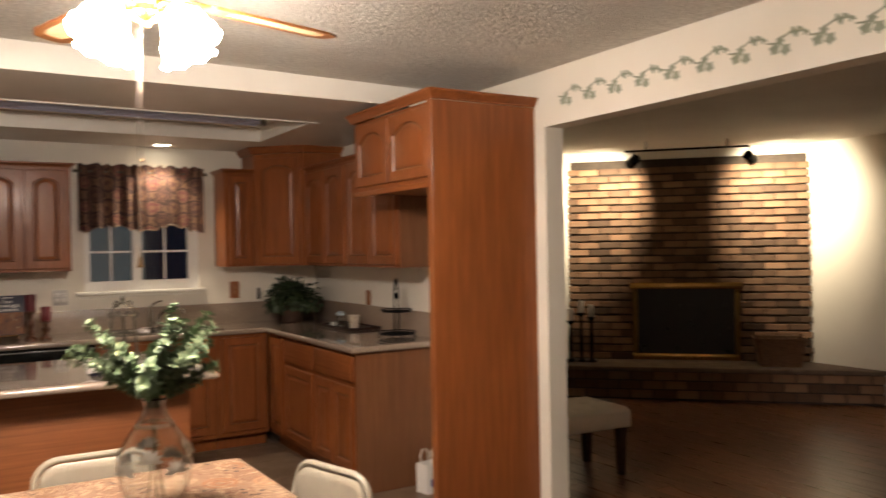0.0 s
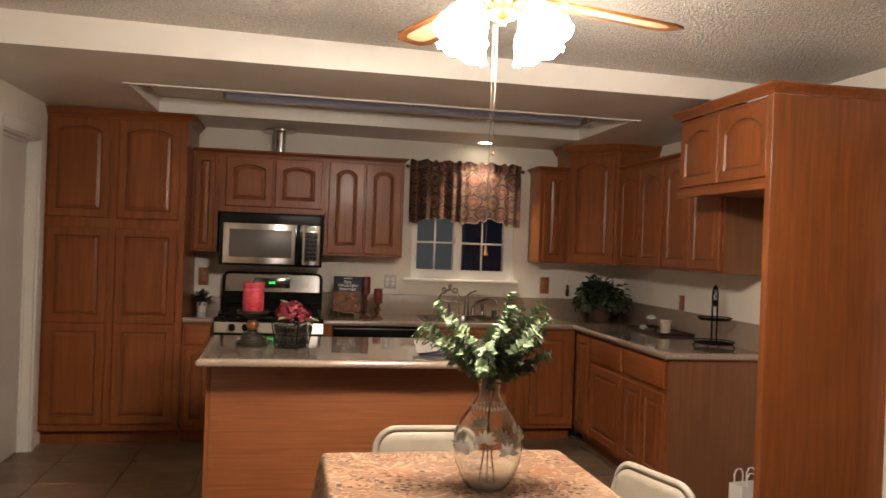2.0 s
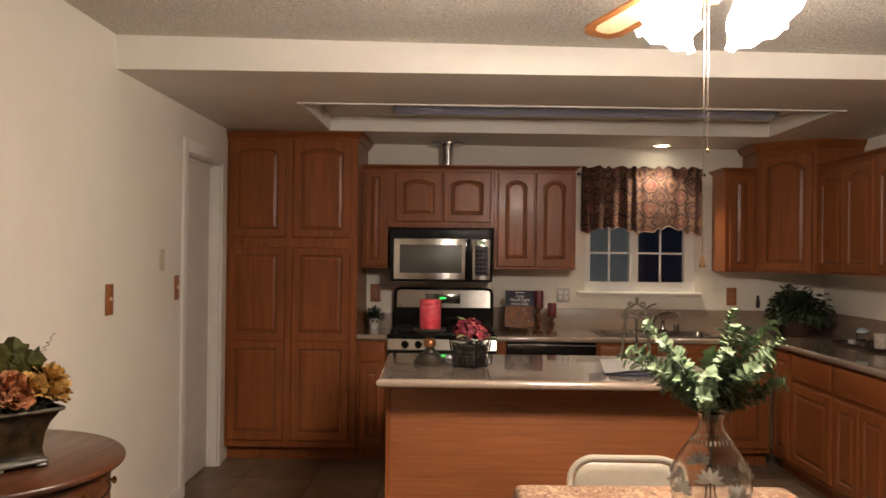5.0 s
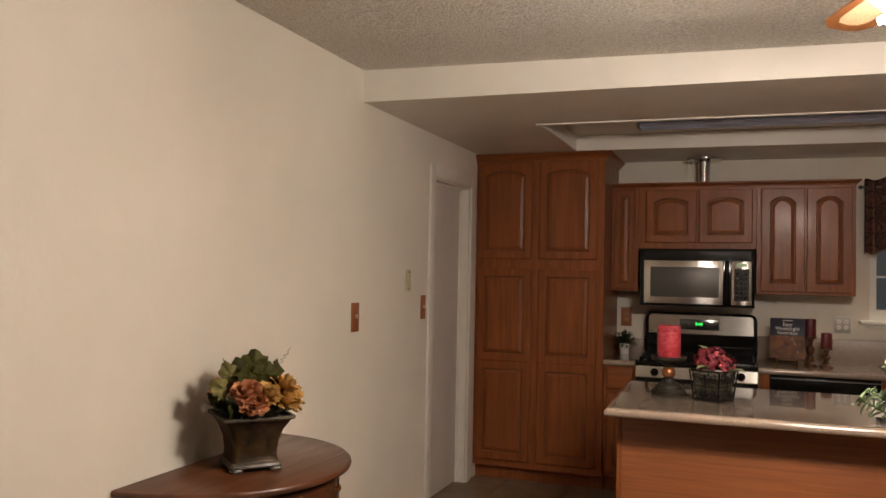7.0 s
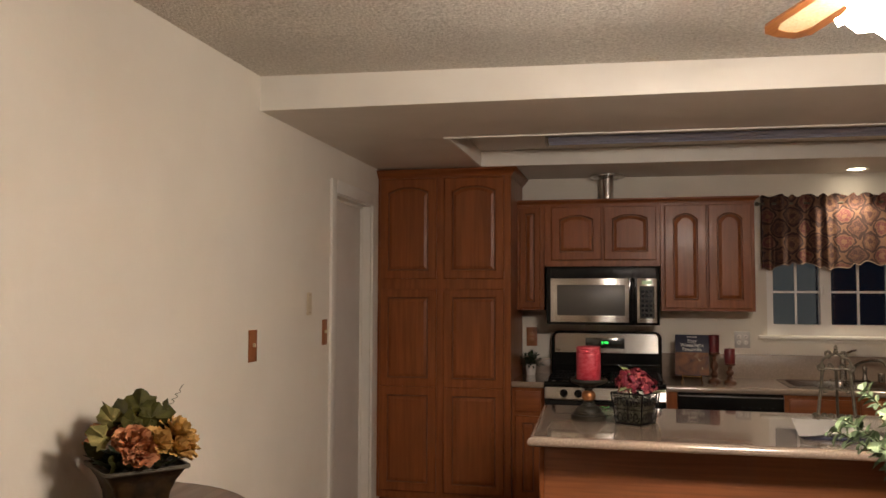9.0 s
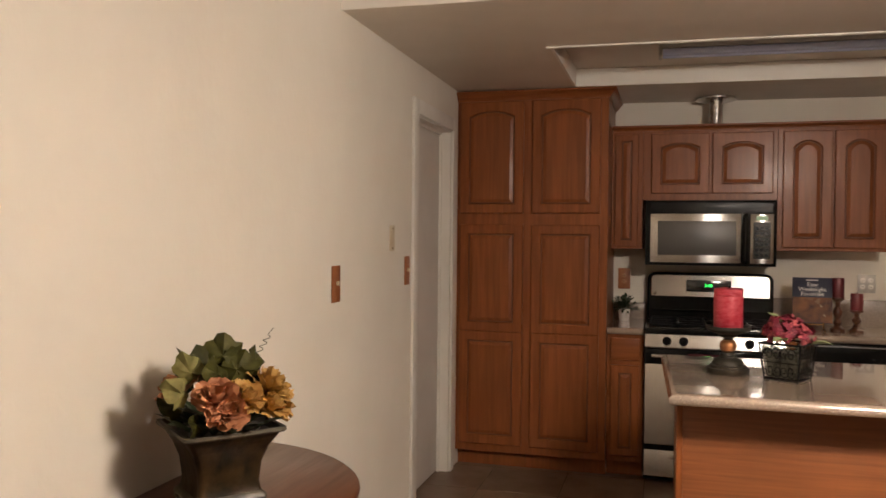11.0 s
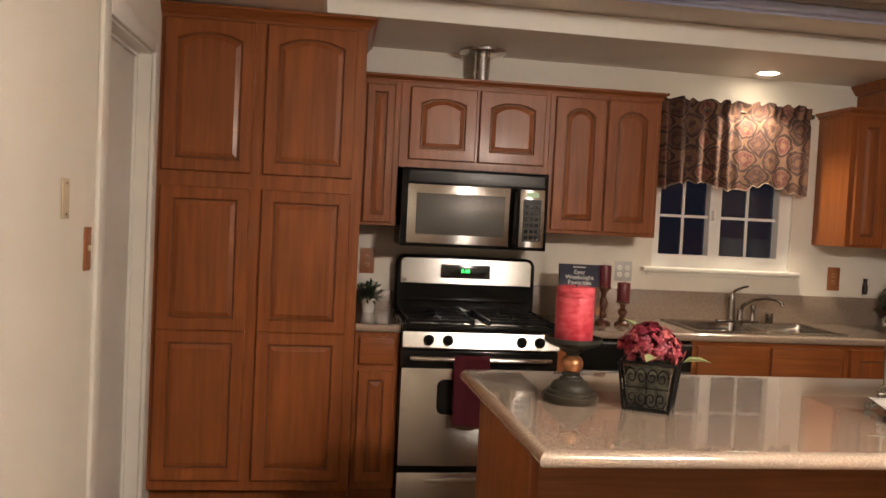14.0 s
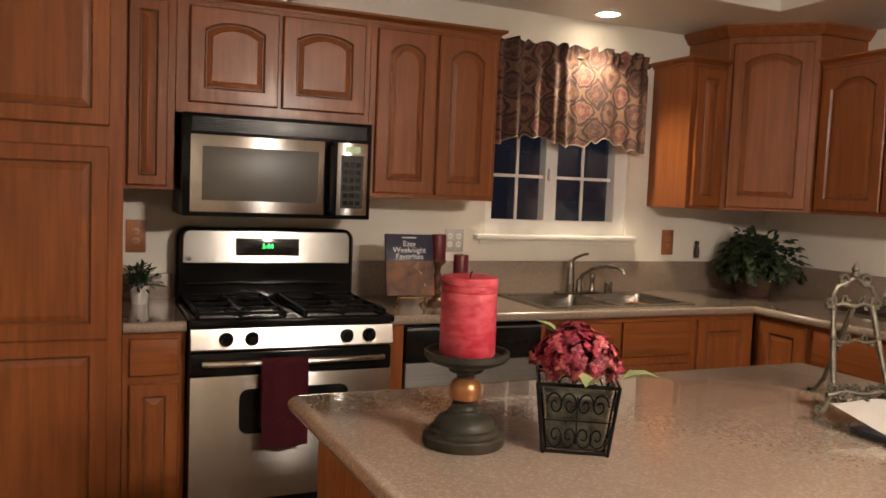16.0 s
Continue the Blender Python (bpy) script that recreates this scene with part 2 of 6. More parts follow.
stencil_green = material("stencil_green", (0.23, 0.255, 0.185), (0.36, 0.37, 0.28), 0.85, scale=30)
tube_glass = material("tube_glass", (0.62, 0.72, 1.0), (0.55, 0.65, 0.95), 0.25, scale=5, coat=0.5)
fixture_paint = material("fixture_paint", (0.42, 0.41, 0.40), (0.37, 0.36, 0.35), 0.4, scale=8)
cane = material("cane_weave", (0.62, 0.48, 0.28), (0.50, 0.36, 0.19), 0.7, scale=130, bump=0.001, bump_scale=200)
blade_wood = material("blade_wood", (0.26, 0.10, 0.028), (0.17, 0.06, 0.017), 0.35, scale=6, stretch=(0.6, 9, 9), c3=(0.22, 0.08, 0.02), stain=0.5)
clear_glass = glass("clear_glass")
vase_glass = glass("vase_glass", (0.95, 0.97, 0.96), 0.05, 1.40)
frost = material("etched_frost", (0.50, 0.49, 0.44), (0.42, 0.41, 0.37), 0.7, scale=25)
shade_mat = glow("lit_frosted_shade", (1.0, 0.87, 0.765), SHADE_GLOW)
can_glow = glow("can_bulb", (1.0, 0.86, 0.66), 22)
blue_print = material("blue_print", (0.05, 0.08, 0.32), (0.04, 0.06, 0.26), 0.5, scale=20)
book_navy = material("book_navy", (0.018, 0.022, 0.045), (0.03, 0.03, 0.055), 0.35, scale=8)

for dull, level in ((black_plastic, 0.2), (black_enamel, 0.2), (iron, 0.05), (oak, 0.26), (oak_x, 0.26), (patina, 0.2), (wax_red, 0.3), (leaf_olive, 0.15), (leaf_pale, 0.15), (planter_mat, 0.25)):
    dull.node_tree.nodes["Principled BSDF"].inputs["Specular IOR Level"].default_value = level

def fabric(name, kind):
    """Printed cloth: a lattice of medallions, or paisley sprays over a pale ground."""
    m = bpy.data.materials.new(name)
    m.use_nodes = True
    N, L = m.node_tree.nodes, m.node_tree.links
    b = N["Principled BSDF"]
    b.inputs["Roughness"].default_value = 0.9
    tc = N.new("ShaderNodeTexCoord")
    uv = tc.outputs["UV"]
    if kind == "valance":
        mp = N.new("ShaderNodeMapping")
        mp.inputs["Scale"].default_value = (8.6, 7.6, 1)
        mp.inputs["Rotation"].default_value = (0, 0, radians(45))
        L.new(uv, mp.inputs["Vector"])
        uv = mp.outputs[0]

    def noise_tex(scale, detail=2, dist=0.0):
        n = N.new("ShaderNodeTexNoise")
        n.inputs["Scale"].default_value, n.inputs["Detail"].default_value, n.inputs["Distortion"].default_value = scale, detail, dist
        L.new(uv, n.inputs["Vector"])
        return n.outputs[0]

    def calc(op, a, k):
        x = N.new("ShaderNodeMath")
        x.operation = op
        L.new(a, x.inputs[0])
        if isinstance(k, (int, float)):
            x.inputs[1].default_value = k
        else:
            L.new(k, x.inputs[1])
        return x.outputs[0]

    def steps(value, stops, smooth=False):
        cr = N.new("ShaderNodeValToRGB")
        cr.color_ramp.interpolation = "LINEAR" if smooth else "CONSTANT"
        els = cr.color_ramp.elements
        els[0].color, els[1].color, els[1].position = (*stops[0][1], 1), (*stops[-1][1], 1), 0.999
        for p, c in stops[1:]:
            els.new(p).color = (*c, 1)
        L.new(value, cr.inputs["Fac"])
        return cr.outputs[0]

    def blend(fac, p, q):
        x = N.new("ShaderNodeMix")
        x.data_type = "RGBA"
        L.new(fac, x.inputs[0])
        for sock, v in ((x.inputs[6], p), (x.inputs[7], q)):
            if isinstance(v, tuple):
                sock.default_value = (*v, 1)
            else:
                L.new(v, sock)
        return x.outputs[2]

    def cells(scale, rnd, feature="F1"):
        v = N.new("ShaderNodeTexVoronoi")
        v.feature = feature
        v.inputs["Scale"].default_value, v.inputs["Randomness"].default_value = scale, rnd
        L.new(uv, v.inputs["Vector"])
        return v

    if kind == "valance":
        sx_ = N.new("ShaderNodeSeparateXYZ")
        wv = N.new("ShaderNodeVectorMath")
        wv.operation = "ADD"
        L.new(uv, wv.inputs[0])
        nv = N.new("ShaderNodeTexNoise")
        nv.inputs["Scale"].default_value = 1.3
        L.new(uv, nv.inputs["Vector"])
        sv = N.new("ShaderNodeVectorMath")
        sv.operation = "SCALE"
        sv.inputs["Scale"].default_value = 0.6
        L.new(nv.outputs["Color"], sv.inputs[0])
        L.new(sv.outputs[0], wv.inputs[1])
        L.new(wv.outputs[0], sx_.inputs[0])
        p_, q_ = sx_.outputs[0], sx_.outputs[1]
        fp, fq = calc("SUBTRACT", calc("FRACT", p_, 0), 0.5), calc("SUBTRACT", calc("FRACT", q_, 0), 0.5)
        r2 = calc("SQRT", calc("ADD", calc("MULTIPLY", fp, fp), calc("MULTIPLY", fq, fq)), 0)
        wob = calc("ADD", r2, calc("MULTIPLY", calc("SUBTRACT", noise_tex(7, 3), 0.5), 0.16))
        row = calc("FRACT", calc("MULTIPLY", calc("ADD", calc("FLOOR", p_, 0), calc("FLOOR", q_, 0)), 0.3334), 0)
        fill = steps(row, ((0, (0.055, 0.024, 0.021)), (0.25, (0.150, 0.076, 0.044)), (0.55, (0.105, 0.030, 0.030))))
        mark = steps(row, ((0, (0.120, 0.056, 0.034)), (0.25, (0.062, 0.026, 0.021)), (0.55, (0.165, 0.085, 0.050))))
        motif = calc("GREATER_THAN", noise_tex(9, 2, 1.5), 0.55)
        col = blend(calc("MULTIPLY", motif, 0.8), fill, mark)
        col = blend(calc("LESS_THAN", wob, 0.13), col, mark)
        edge = calc("ADD", calc("MAXIMUM", calc("ABSOLUTE", fp, 0), calc("ABSOLUTE", fq, 0)), calc("MULTIPLY", calc("SUBTRACT", noise_tex(5, 3), 0.5), 0.20))
        edge = calc("ADD", calc("MULTIPLY", edge, 0.45), calc("MULTIPLY", wob, 0.50))
        halo = calc("GREATER_THAN", wob, 0.33)
        col = blend(calc("MULTIPLY", halo, 0.7), col, mark)
        col = blend(calc("GREATER_THAN", edge, 0.37), col, (0.040, 0.019, 0.016))
        tan = steps(noise_tex(4, 2), ((0.3, (0.10, 0.045, 0.028)), (0.6, (0.15, 0.078, 0.046))), True)
        col = blend(calc("GREATER_THAN", edge, 0.465), col, tan)
    else:
        ground = steps(noise_tex(4, 2), ((0.3, (0.14, 0.070, 0.037)), (0.65, (0.21, 0.128, 0.079))), True)
        big = noise_tex(5, 2, 1.8)
        lines = calc("SINE", calc("MULTIPLY", big, 46), 0)
        col = blend(calc("MULTIPLY", calc("GREATER_THAN", lines, 0.55), 0.9), ground, (0.31, 0.215, 0.135))
        fine = calc("SINE", calc("MULTIPLY", noise_tex(13, 1, 1.0), 60), 0)
        col = blend(calc("MULTIPLY", calc("GREATER_THAN", fine, 0.72), calc("GREATER_THAN", noise_tex(6, 1), 0.44)), col, (0.13, 0.052, 0.026))
        v = cells(6.5, 0.9)
        sp = N.new("ShaderNodeSeparateColor")
        L.new(v.outputs["Color"], sp.inputs[0])
        rings_ = calc("SINE", calc("MULTIPLY", v.outputs["Distance"], 40), 0)
        med = calc("MULTIPLY", calc("LESS_THAN", v.outputs["Distance"], 0.42), calc("GREATER_THAN", sp.outputs[0], 0.4))
        mcol = steps(sp.outputs[1], ((0, (0.22, 0.095, 0.042)), (0.35, (0.20, 0.095, 0.045)), (0.6, (0.27, 0.15, 0.08)), (0.8, (0.085, 0.050, 0.036))))
        col = blend(calc("MULTIPLY", med, calc("GREATER_THAN", calc("ADD", rings_, calc("MULTIPLY", noise_tex(60, 1), 1.6)), 0.9)), col, mcol)
        dots = cells(36, 0.7)
        zone = calc("GREATER_THAN", noise_tex(5, 1), 0.53)
        col = blend(calc("MULTIPLY", calc("LESS_THAN", dots.outputs["Distance"], 0.33), zone), col, (0.045, 0.026, 0.020))
        sprig = calc("GREATER_THAN", noise_tex(28, 2, 1.2), 0.67)
        col = blend(calc("MULTIPLY", sprig, 0.8), col, (0.20, 0.080, 0.036))
    L.new(col, b.inputs["Base Color"])
    bp_ = N.new("ShaderNodeBump")
    bp_.inputs["Distance"].default_value = 0.0008
    L.new(noise_tex(60 if kind == "valance" else 400, 1), bp_.inputs["Height"])
    L.new(bp_.outputs[0], b.inputs["Normal"])
    return m


hem_cord = material("hem_cord", (0.34, 0.25, 0.19), (0.26, 0.18, 0.13), 0.85, scale=40)
valance_mat = fabric("valance_print", "valance")
cloth_mat = fabric("tablecloth_print", "cloth")


# ---- mesh tools ----
def bx(bm, x0, x1, y0, y1, z0, z1, bev=0.0, seg=2):
    made = bmesh.ops.create_cube(bm, size=1)["verts"]
    for v in made:
        v.co = Vector((x0 + (v.co.x + 0.5) * (x1 - x0), y0 + (v.co.y + 0.5) * (y1 - y0), z0 + (v.co.z + 0.5) * (z1 - z0)))
    if bev:
        edges = list({e for v in made for e in v.link_edges})
        bmesh.ops.bevel(bm, geom=edges, offset=bev, segments=seg, affect="EDGES", profile=0.5)
    return bm


def box(*a, bev=0.0, seg=2):
    return bx(bmesh.new(), *a, bev=bev, seg=seg)


def loft(bm, rings, closed=True, cap0=False, cap1=False):
    vs = [[bm.verts.new(p) for p in r] for r in rings]
    n = len(vs[0])
    for a, b in zip(vs, vs[1:]):
        for i in range(n if closed else n - 1):
            j = (i + 1) % n
            try:
                bm.faces.new((a[i], a[j], b[j], b[i]))
            except ValueError:
                pass
    if cap0:
        bm.faces.new(list(reversed(vs[0])))
    if cap1:
        bm.faces.new(vs[-1])
    return bm


def lathe(bm, profile, cx=0, cy=0, cz=0, seg=24, squash=1.0, cap=True):
    rings = [[(cx + r * math.cos(2 * math.pi * i / seg), cy + squash * r * math.sin(2 * math.pi * i / seg), cz + z) for i in range(seg)] for r, z in profile]
    return loft(bm, rings, True, cap, cap)


def tube(bm, pts, r, seg=8, closed=False, r1=None):
    pts = [Vector(p) for p in pts]
    n = len(pts)
    rings, prev = [], None
    for i, p in enumerate(pts):
        d = (pts[(i + 1) % n] - pts[i - 1]) if closed else pts[min(i + 1, n - 1)] - pts[max(i - 1, 0)]
        d = d.normalized() if d.length > 1e-9 else Vector((0, 0, 1))
        side = prev if prev is not None else (Vector((0, 0, 1)) if abs(d.z) < 0.9 else Vector((1, 0, 0)))
        u = (side - d * side.dot(d)).normalized()
        prev = u
        v = d.cross(u)
        rr = r if r1 is None else r + (r1 - r) * i / (n - 1)
        rings.append([p + (u * math.cos(2 * math.pi * k / seg) + v * math.sin(2 * math.pi * k / seg)) * rr for k in range(seg)])
    if closed:
        rings.append(rings[0])
    return loft(bm, rings, True, not closed, not closed)


def prism(bm, pts, z0, z1):
    return loft(bm, [[(x, y, z0) for x, y in pts], [(x, y, z1) for x, y in pts]], True, True, True)


def arc(c, r, a0, a1, n, plane="xz"):
    out = []
    for i in range(n + 1):
        a = radians(a0 + (a1 - a0) * i / n)
        u, v = r * math.cos(a), r * math.sin(a)
        out.append({"xz": (c[0] + u, c[1], c[2] + v), "xy": (c[0] + u, c[1] + v, c[2]), "yz": (c[0], c[1] + u, c[2] + v)}[plane])
    return out


def finished(name, bm, mat, smooth=35):
    bmesh.ops.recalc_face_normals(bm, faces=bm.faces)
    me = bpy.data.meshes.new(name)
    bm.to_mesh(me)
    bm.free()
    me.materials.append(mat)
    if smooth:
        me.polygons.foreach_set("use_smooth", [True] * len(me.polygons))
        me.set_sharp_from_angle(angle=radians(smooth))
    return me


def part(name, bm, mat, parent, label="", smooth=35):
    ob = new(name, finished(name, bm, mat, smooth) if isinstance(bm, bmesh.types.BMesh) else bm)
    ob.parent = parent
    if label:
        tagged(ob, label)
    return ob


def thing(name, label, category, m=None, group=""):
    ob = new(name)
    ob.empty_display_size = 0.05
    ob.matrix_basis = m if m is not None else Matrix()
    return tagged(ob, label, category, group)


def structure(name, bm, mat, label, category, smooth=0):
    ob = new(name, finished(name, bm, mat, smooth))
    return tagged(ob, label, category, "", "structure")


def uv_from(me, fn):
    layer = me.uv_layers.new(name="UVMap")
    for loop in me.loops:
        layer.data[loop.index].uv = fn(me.vertices[loop.vertex_index].co)


def words(text, size, mat, parent, m, name="lettering"):
    cu = bpy.data.curves.new("lettering", "FONT")
    cu.body, cu.size, cu.align_x, cu.extrude = text, size, "CENTER", 0.0004
    tmp = new("lettering_tmp", cu)
    bpy.context.view_layer.update()
    me = bpy.data.meshes.new_from_object(tmp)
    bpy.data.objects.remove(tmp)
    me.materials.clear()
    me.materials.append(mat)
    ob = new(name, me)
    ob.parent, ob.matrix_basis = parent, m
    return ob


# ---- structure ----
CEIL = [(-0.12, 2.535), (W_EAST + 0.12, 2.438)]


def wall_with_hole(axis, place, thick, a0, a1, z0, z1, holes):
    """A wall along x (axis 'x') or y, between a0 and a1, with rectangular holes (b0, b1, zb, zt)."""
    bm = bmesh.new()

    def piece(p, q, s, t):
        if q - p < 1e-6 or t - s < 1e-6:
            return
        if axis == "x":
            bx(bm, p, q, place, place + thick, s, t)
        else:
            bx(bm, place, place + thick, p, q, s, t)
    at = a0
    for b0, b1, zb, zt in sorted(holes):
        piece(at, b0, z0, z1)
        piece(b0, b1, z0, zb)
        piece(b0, b1, zt, z1)
        at = b1
    piece(at, a1, z0, z1)
    bmesh.ops.remove_doubles(bm, verts=bm.verts, dist=1e-5)
    return bm


SOUTH = -10.0
WX0, WX1, WZ0, WZ1 = 2.665, 3.53, 1.215, 2.06
DY0, DY1, DZ = -1.513, -0.80, 2.10
structure("wall_west", wall_with_hole("y", -0.12, 0.12, SOUTH, 0.0, 0, 2.7, [(DY0, DY1, 0, DZ)]), wall_paint, "cream textured wall with a recessed white door", "wall")
structure("wall_north", wall_with_hole("x", 0.0, 0.12, -0.12, W_EAST + 0.12, 0, 2.7, [(WX0, WX1, WZ0, WZ1)]), wall_paint, "cream kitchen wall with a window over the sink", "wall")
structure("wall_east", wall_with_hole("y", W_EAST, 0.12, SOUTH, 0.0, 0, 2.7, [(-7.4, -3.29, 0, 2.14)]), wall_paint, "cream wall with a wide opening to the family room", "wall")
structure("wall_south", box(-0.12, 9.2, SOUTH - 0.12, SOUTH, 0, 2.7), wall_paint, "plain cream wall behind the dining area", "wall")

bm = bmesh.new()
loft(bm, [[(x, y, z) for x, z in ((CEIL[0][0], CEIL[0][1]), (CEIL[1][0], CEIL[1][1]), (CEIL[1][0], 2.72), (CEIL[0][0], 2.72))] for y in (SOUTH - 0.1, -2.53)], True, True, True)
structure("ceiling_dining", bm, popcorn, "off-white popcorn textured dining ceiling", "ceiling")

# dropped kitchen ceiling with a rectangular light recess
RX0, RX1, RY0, RY1, RZ = 0.72, 3.828, -1.72, -0.69, 2.455
bm = bmesh.new()
bx(bm, -0.05, RX0, -2.53, 0, SOFFIT, 2.7)
bx(bm, RX1, W_EAST, -2.53, 0, SOFFIT, 2.7)
bx(bm, RX0, RX1, -2.53, RY0, SOFFIT, 2.7)
bx(bm, RX0, RX1, RY1, 0, SOFFIT, 2.7)
bx(bm, RX0, RX1, RY0, RY1, RZ, 2.7)
TILT = pose(0, 0, 0.016, 0, 0.37, 0)
bmesh.ops.remove_doubles(bm, verts=bm.verts, dist=1e-5)
structure("ceiling_kitchen", bm, soffit_paint, "lower painted kitchen ceiling with a long light recess", "ceiling").matrix_basis = TILT
structure("trim_recess", bx(bx(bx(bx(bmesh.new(), RX0 - 0.02, RX1 + 0.04, RY0 - 0.012, RY0 + 0.012, SOFFIT - 0.006, SOFFIT + 0.02), RX0, RX1, RY1 - 0.014, RY1 + 0.003, SOFFIT - 0.004, RZ - 0.004), RX0 - 0.003, RX0 + 0.012, RY0 + 0.014, RY1 - 0.016, SOFFIT - 0.004, RZ - 0.004), RX1 - 0.012, RX1 + 0.003, RY0 + 0.014, RY1 - 0.016, SOFFIT - 0.004, RZ - 0.004), white_trim, "white painted lining of the ceiling recess", "trim").matrix_basis = TILT
structure("beam_face", box(-0.05, W_EAST, -2.536, -2.531, SOFFIT - 0.001, 2.54), white_trim, "white painted drop face between the two ceilings", "trim").matrix_basis = TILT

# tiled floor
floor = structure("floor", box(-0.12, W_EAST + 0.12, SOUTH - 0.1, 0.12, -0.12, -0.006), grout, "brown ceramic tile floor of kitchen and dining area", "floor")
structure("floor_family", box(W_EAST + 0.121, 9.2, SOUTH - 0.1, 0.9, -0.12, -0.012), grout, "dark wood plank floor of the family room", "floor")

# family room shell
FZ = 2.47
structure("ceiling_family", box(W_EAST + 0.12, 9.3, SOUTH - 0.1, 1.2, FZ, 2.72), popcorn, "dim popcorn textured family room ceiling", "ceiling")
structure("wall_family_north", box(W_EAST + 0.121, 7.6, -0.09, 0.05, 0, FZ), wall_paint, "cream family room wall beside the fireplace", "wall")
structure("wall_family_east", box(9.03, 9.15, SOUTH, 0.2, 0, FZ), wall_paint, "cream family room wall washed by a track light", "wall")

# baseboards
def baseboard(name, x0, x1, y0, y1):
    bm = box(x0, x1, y0, y1, 0, 0.085, bev=0.004)
    return structure(name, bm, white_trim, "white painted baseboard", "baseboard")


baseboard("baseboard_west", 0.001, 0.015, SOUTH, -1.594)
baseboard("baseboard_south", 0.02, W_EAST, SOUTH + 0.001, SOUTH + 0.015)
baseboard("baseboard_east", W_EAST - 0.015, W_EAST - 0.001, SOUTH + 0.02, -7.42)

# ---- west door ----
door1 = tagged(thing("door_1", "closed white flush door recessed in the cream wall", "door"), kind="structure")
part("door_leaf", box(-0.105, -0.07, DY0 + 0.012, DY1 - 0.012, 0.008, DZ - 0.012, bev=0.002), door_paint, door1)
bm = bmesh.new()
bx(bm, -0.119, 0.0, DY0, DY0 + 0.011, 0, DZ - 0.011)
bx(bm, -0.119, 0.0, DY1 - 0.011, DY1, 0, DZ - 0.011)
bx(bm, -0.119, 0.0, DY0, DY1, DZ - 0.011, DZ)
bx(bm, -0.069, -0.055, DY0 + 0.012, DY0 + 0.024, 0, DZ - 0.012)
bx(bm, -0.069, -0.055, DY1 - 0.024, DY1 - 0.012, 0, DZ - 0.012)
bx(bm, -0.069, -0.055, DY0 + 0.025, DY1 - 0.025, DZ - 0.026, DZ - 0.012)
part("door_frame", bm, white_trim, door1)
for y0, y1 in ((DY0 - 0.079, DY0 + 0.004), (DY1 - 0.004, DY1 + 0.068)):
    part("casing", box(0.001, 0.018, y0, y1, 0, DZ + 0.078, bev=0.005), white_trim, door1)
part("casing", box(0.001, 0.019, DY0 + 0.005, DY1 - 0.005, DZ - 0.002, DZ + 0.078, bev=0.005), white_trim, door1)
part("strike_plate", box(-0.05, -0.02, DY0 + 0.0115, DY0 + 0.013, 0.93, 0.99), nickel, door1)

# ---- window ----
win = tagged(thing("window_1", "white vinyl sliding window with grids over the sink, night outside", "window"), kind="structure")
bm = bmesh.new()
FW = 0.045
bx(bm, WX0, WX0 + FW, 0.02, 0.09, WZ0, WZ1)
bx(bm, WX1 - 0.075, WX1, 0.02, 0.09, WZ0, WZ1)
bx(bm, WX0 + FW, WX1 - 0.075, 0.02, 0.09, WZ0, WZ0 + 0.075)
bx(bm, WX0 + FW, WX1 - 0.075, 0.02, 0.09, WZ1 - FW, WZ1)
bx(bm, 3.02, 3.09, 0.022, 0.088, WZ0 + 0.075, WZ1 - FW)
part("window_frame", bm, vinyl, win)
for x0, x1, y in ((2.71, 3.02, 0.055), (3.09, 3.455, 0.065)):
    sash = part("pane", box(x0, x1, y, y + 0.004, WZ0 + 0.075, WZ1 - FW), clear_glass, win)
    sash.visible_shadow = False
    xm = (x0 + x1) / 2
    part("muntin", box(xm - 0.008, xm + 0.008, y - 0.008, y - 0.001, WZ0 + 0.075, WZ1 - FW), vinyl, win)
    for z in (1.518, 1.75):
        part("muntin", box(x0, x1, y - 0.0085, y - 0.0015, z - 0.008, z + 0.008), vinyl, win)
part("latch", box(3.03, 3.05, 0.0, 0.022, 1.50, 1.56, bev=0.004), vinyl, win)
part("window_sill", box(WX0 - 0.062, WX1 + 0.045, -0.05, 0.02, WZ0 - 0.028, WZ0 - 0.001, bev=0.006), white_trim, win)
part("apron", box(WX0 - 0.03, WX1 + 0.02, -0.014, -0.001, WZ0 - 0.05, WZ0 - 0.029, bev=0.003), white_trim, win)


# the faint light on this outside wall is its own emission, not a lamp's
structure("backdrop", box(-3.0, 3.85, 4.0, 4.1, 0.0, 4.5), glow("self_lit_fence", (0.075, 0.088, 0.090), 0.36), "dim grey neighbouring wall outside the window at night, glowing by itself", "backdrop")


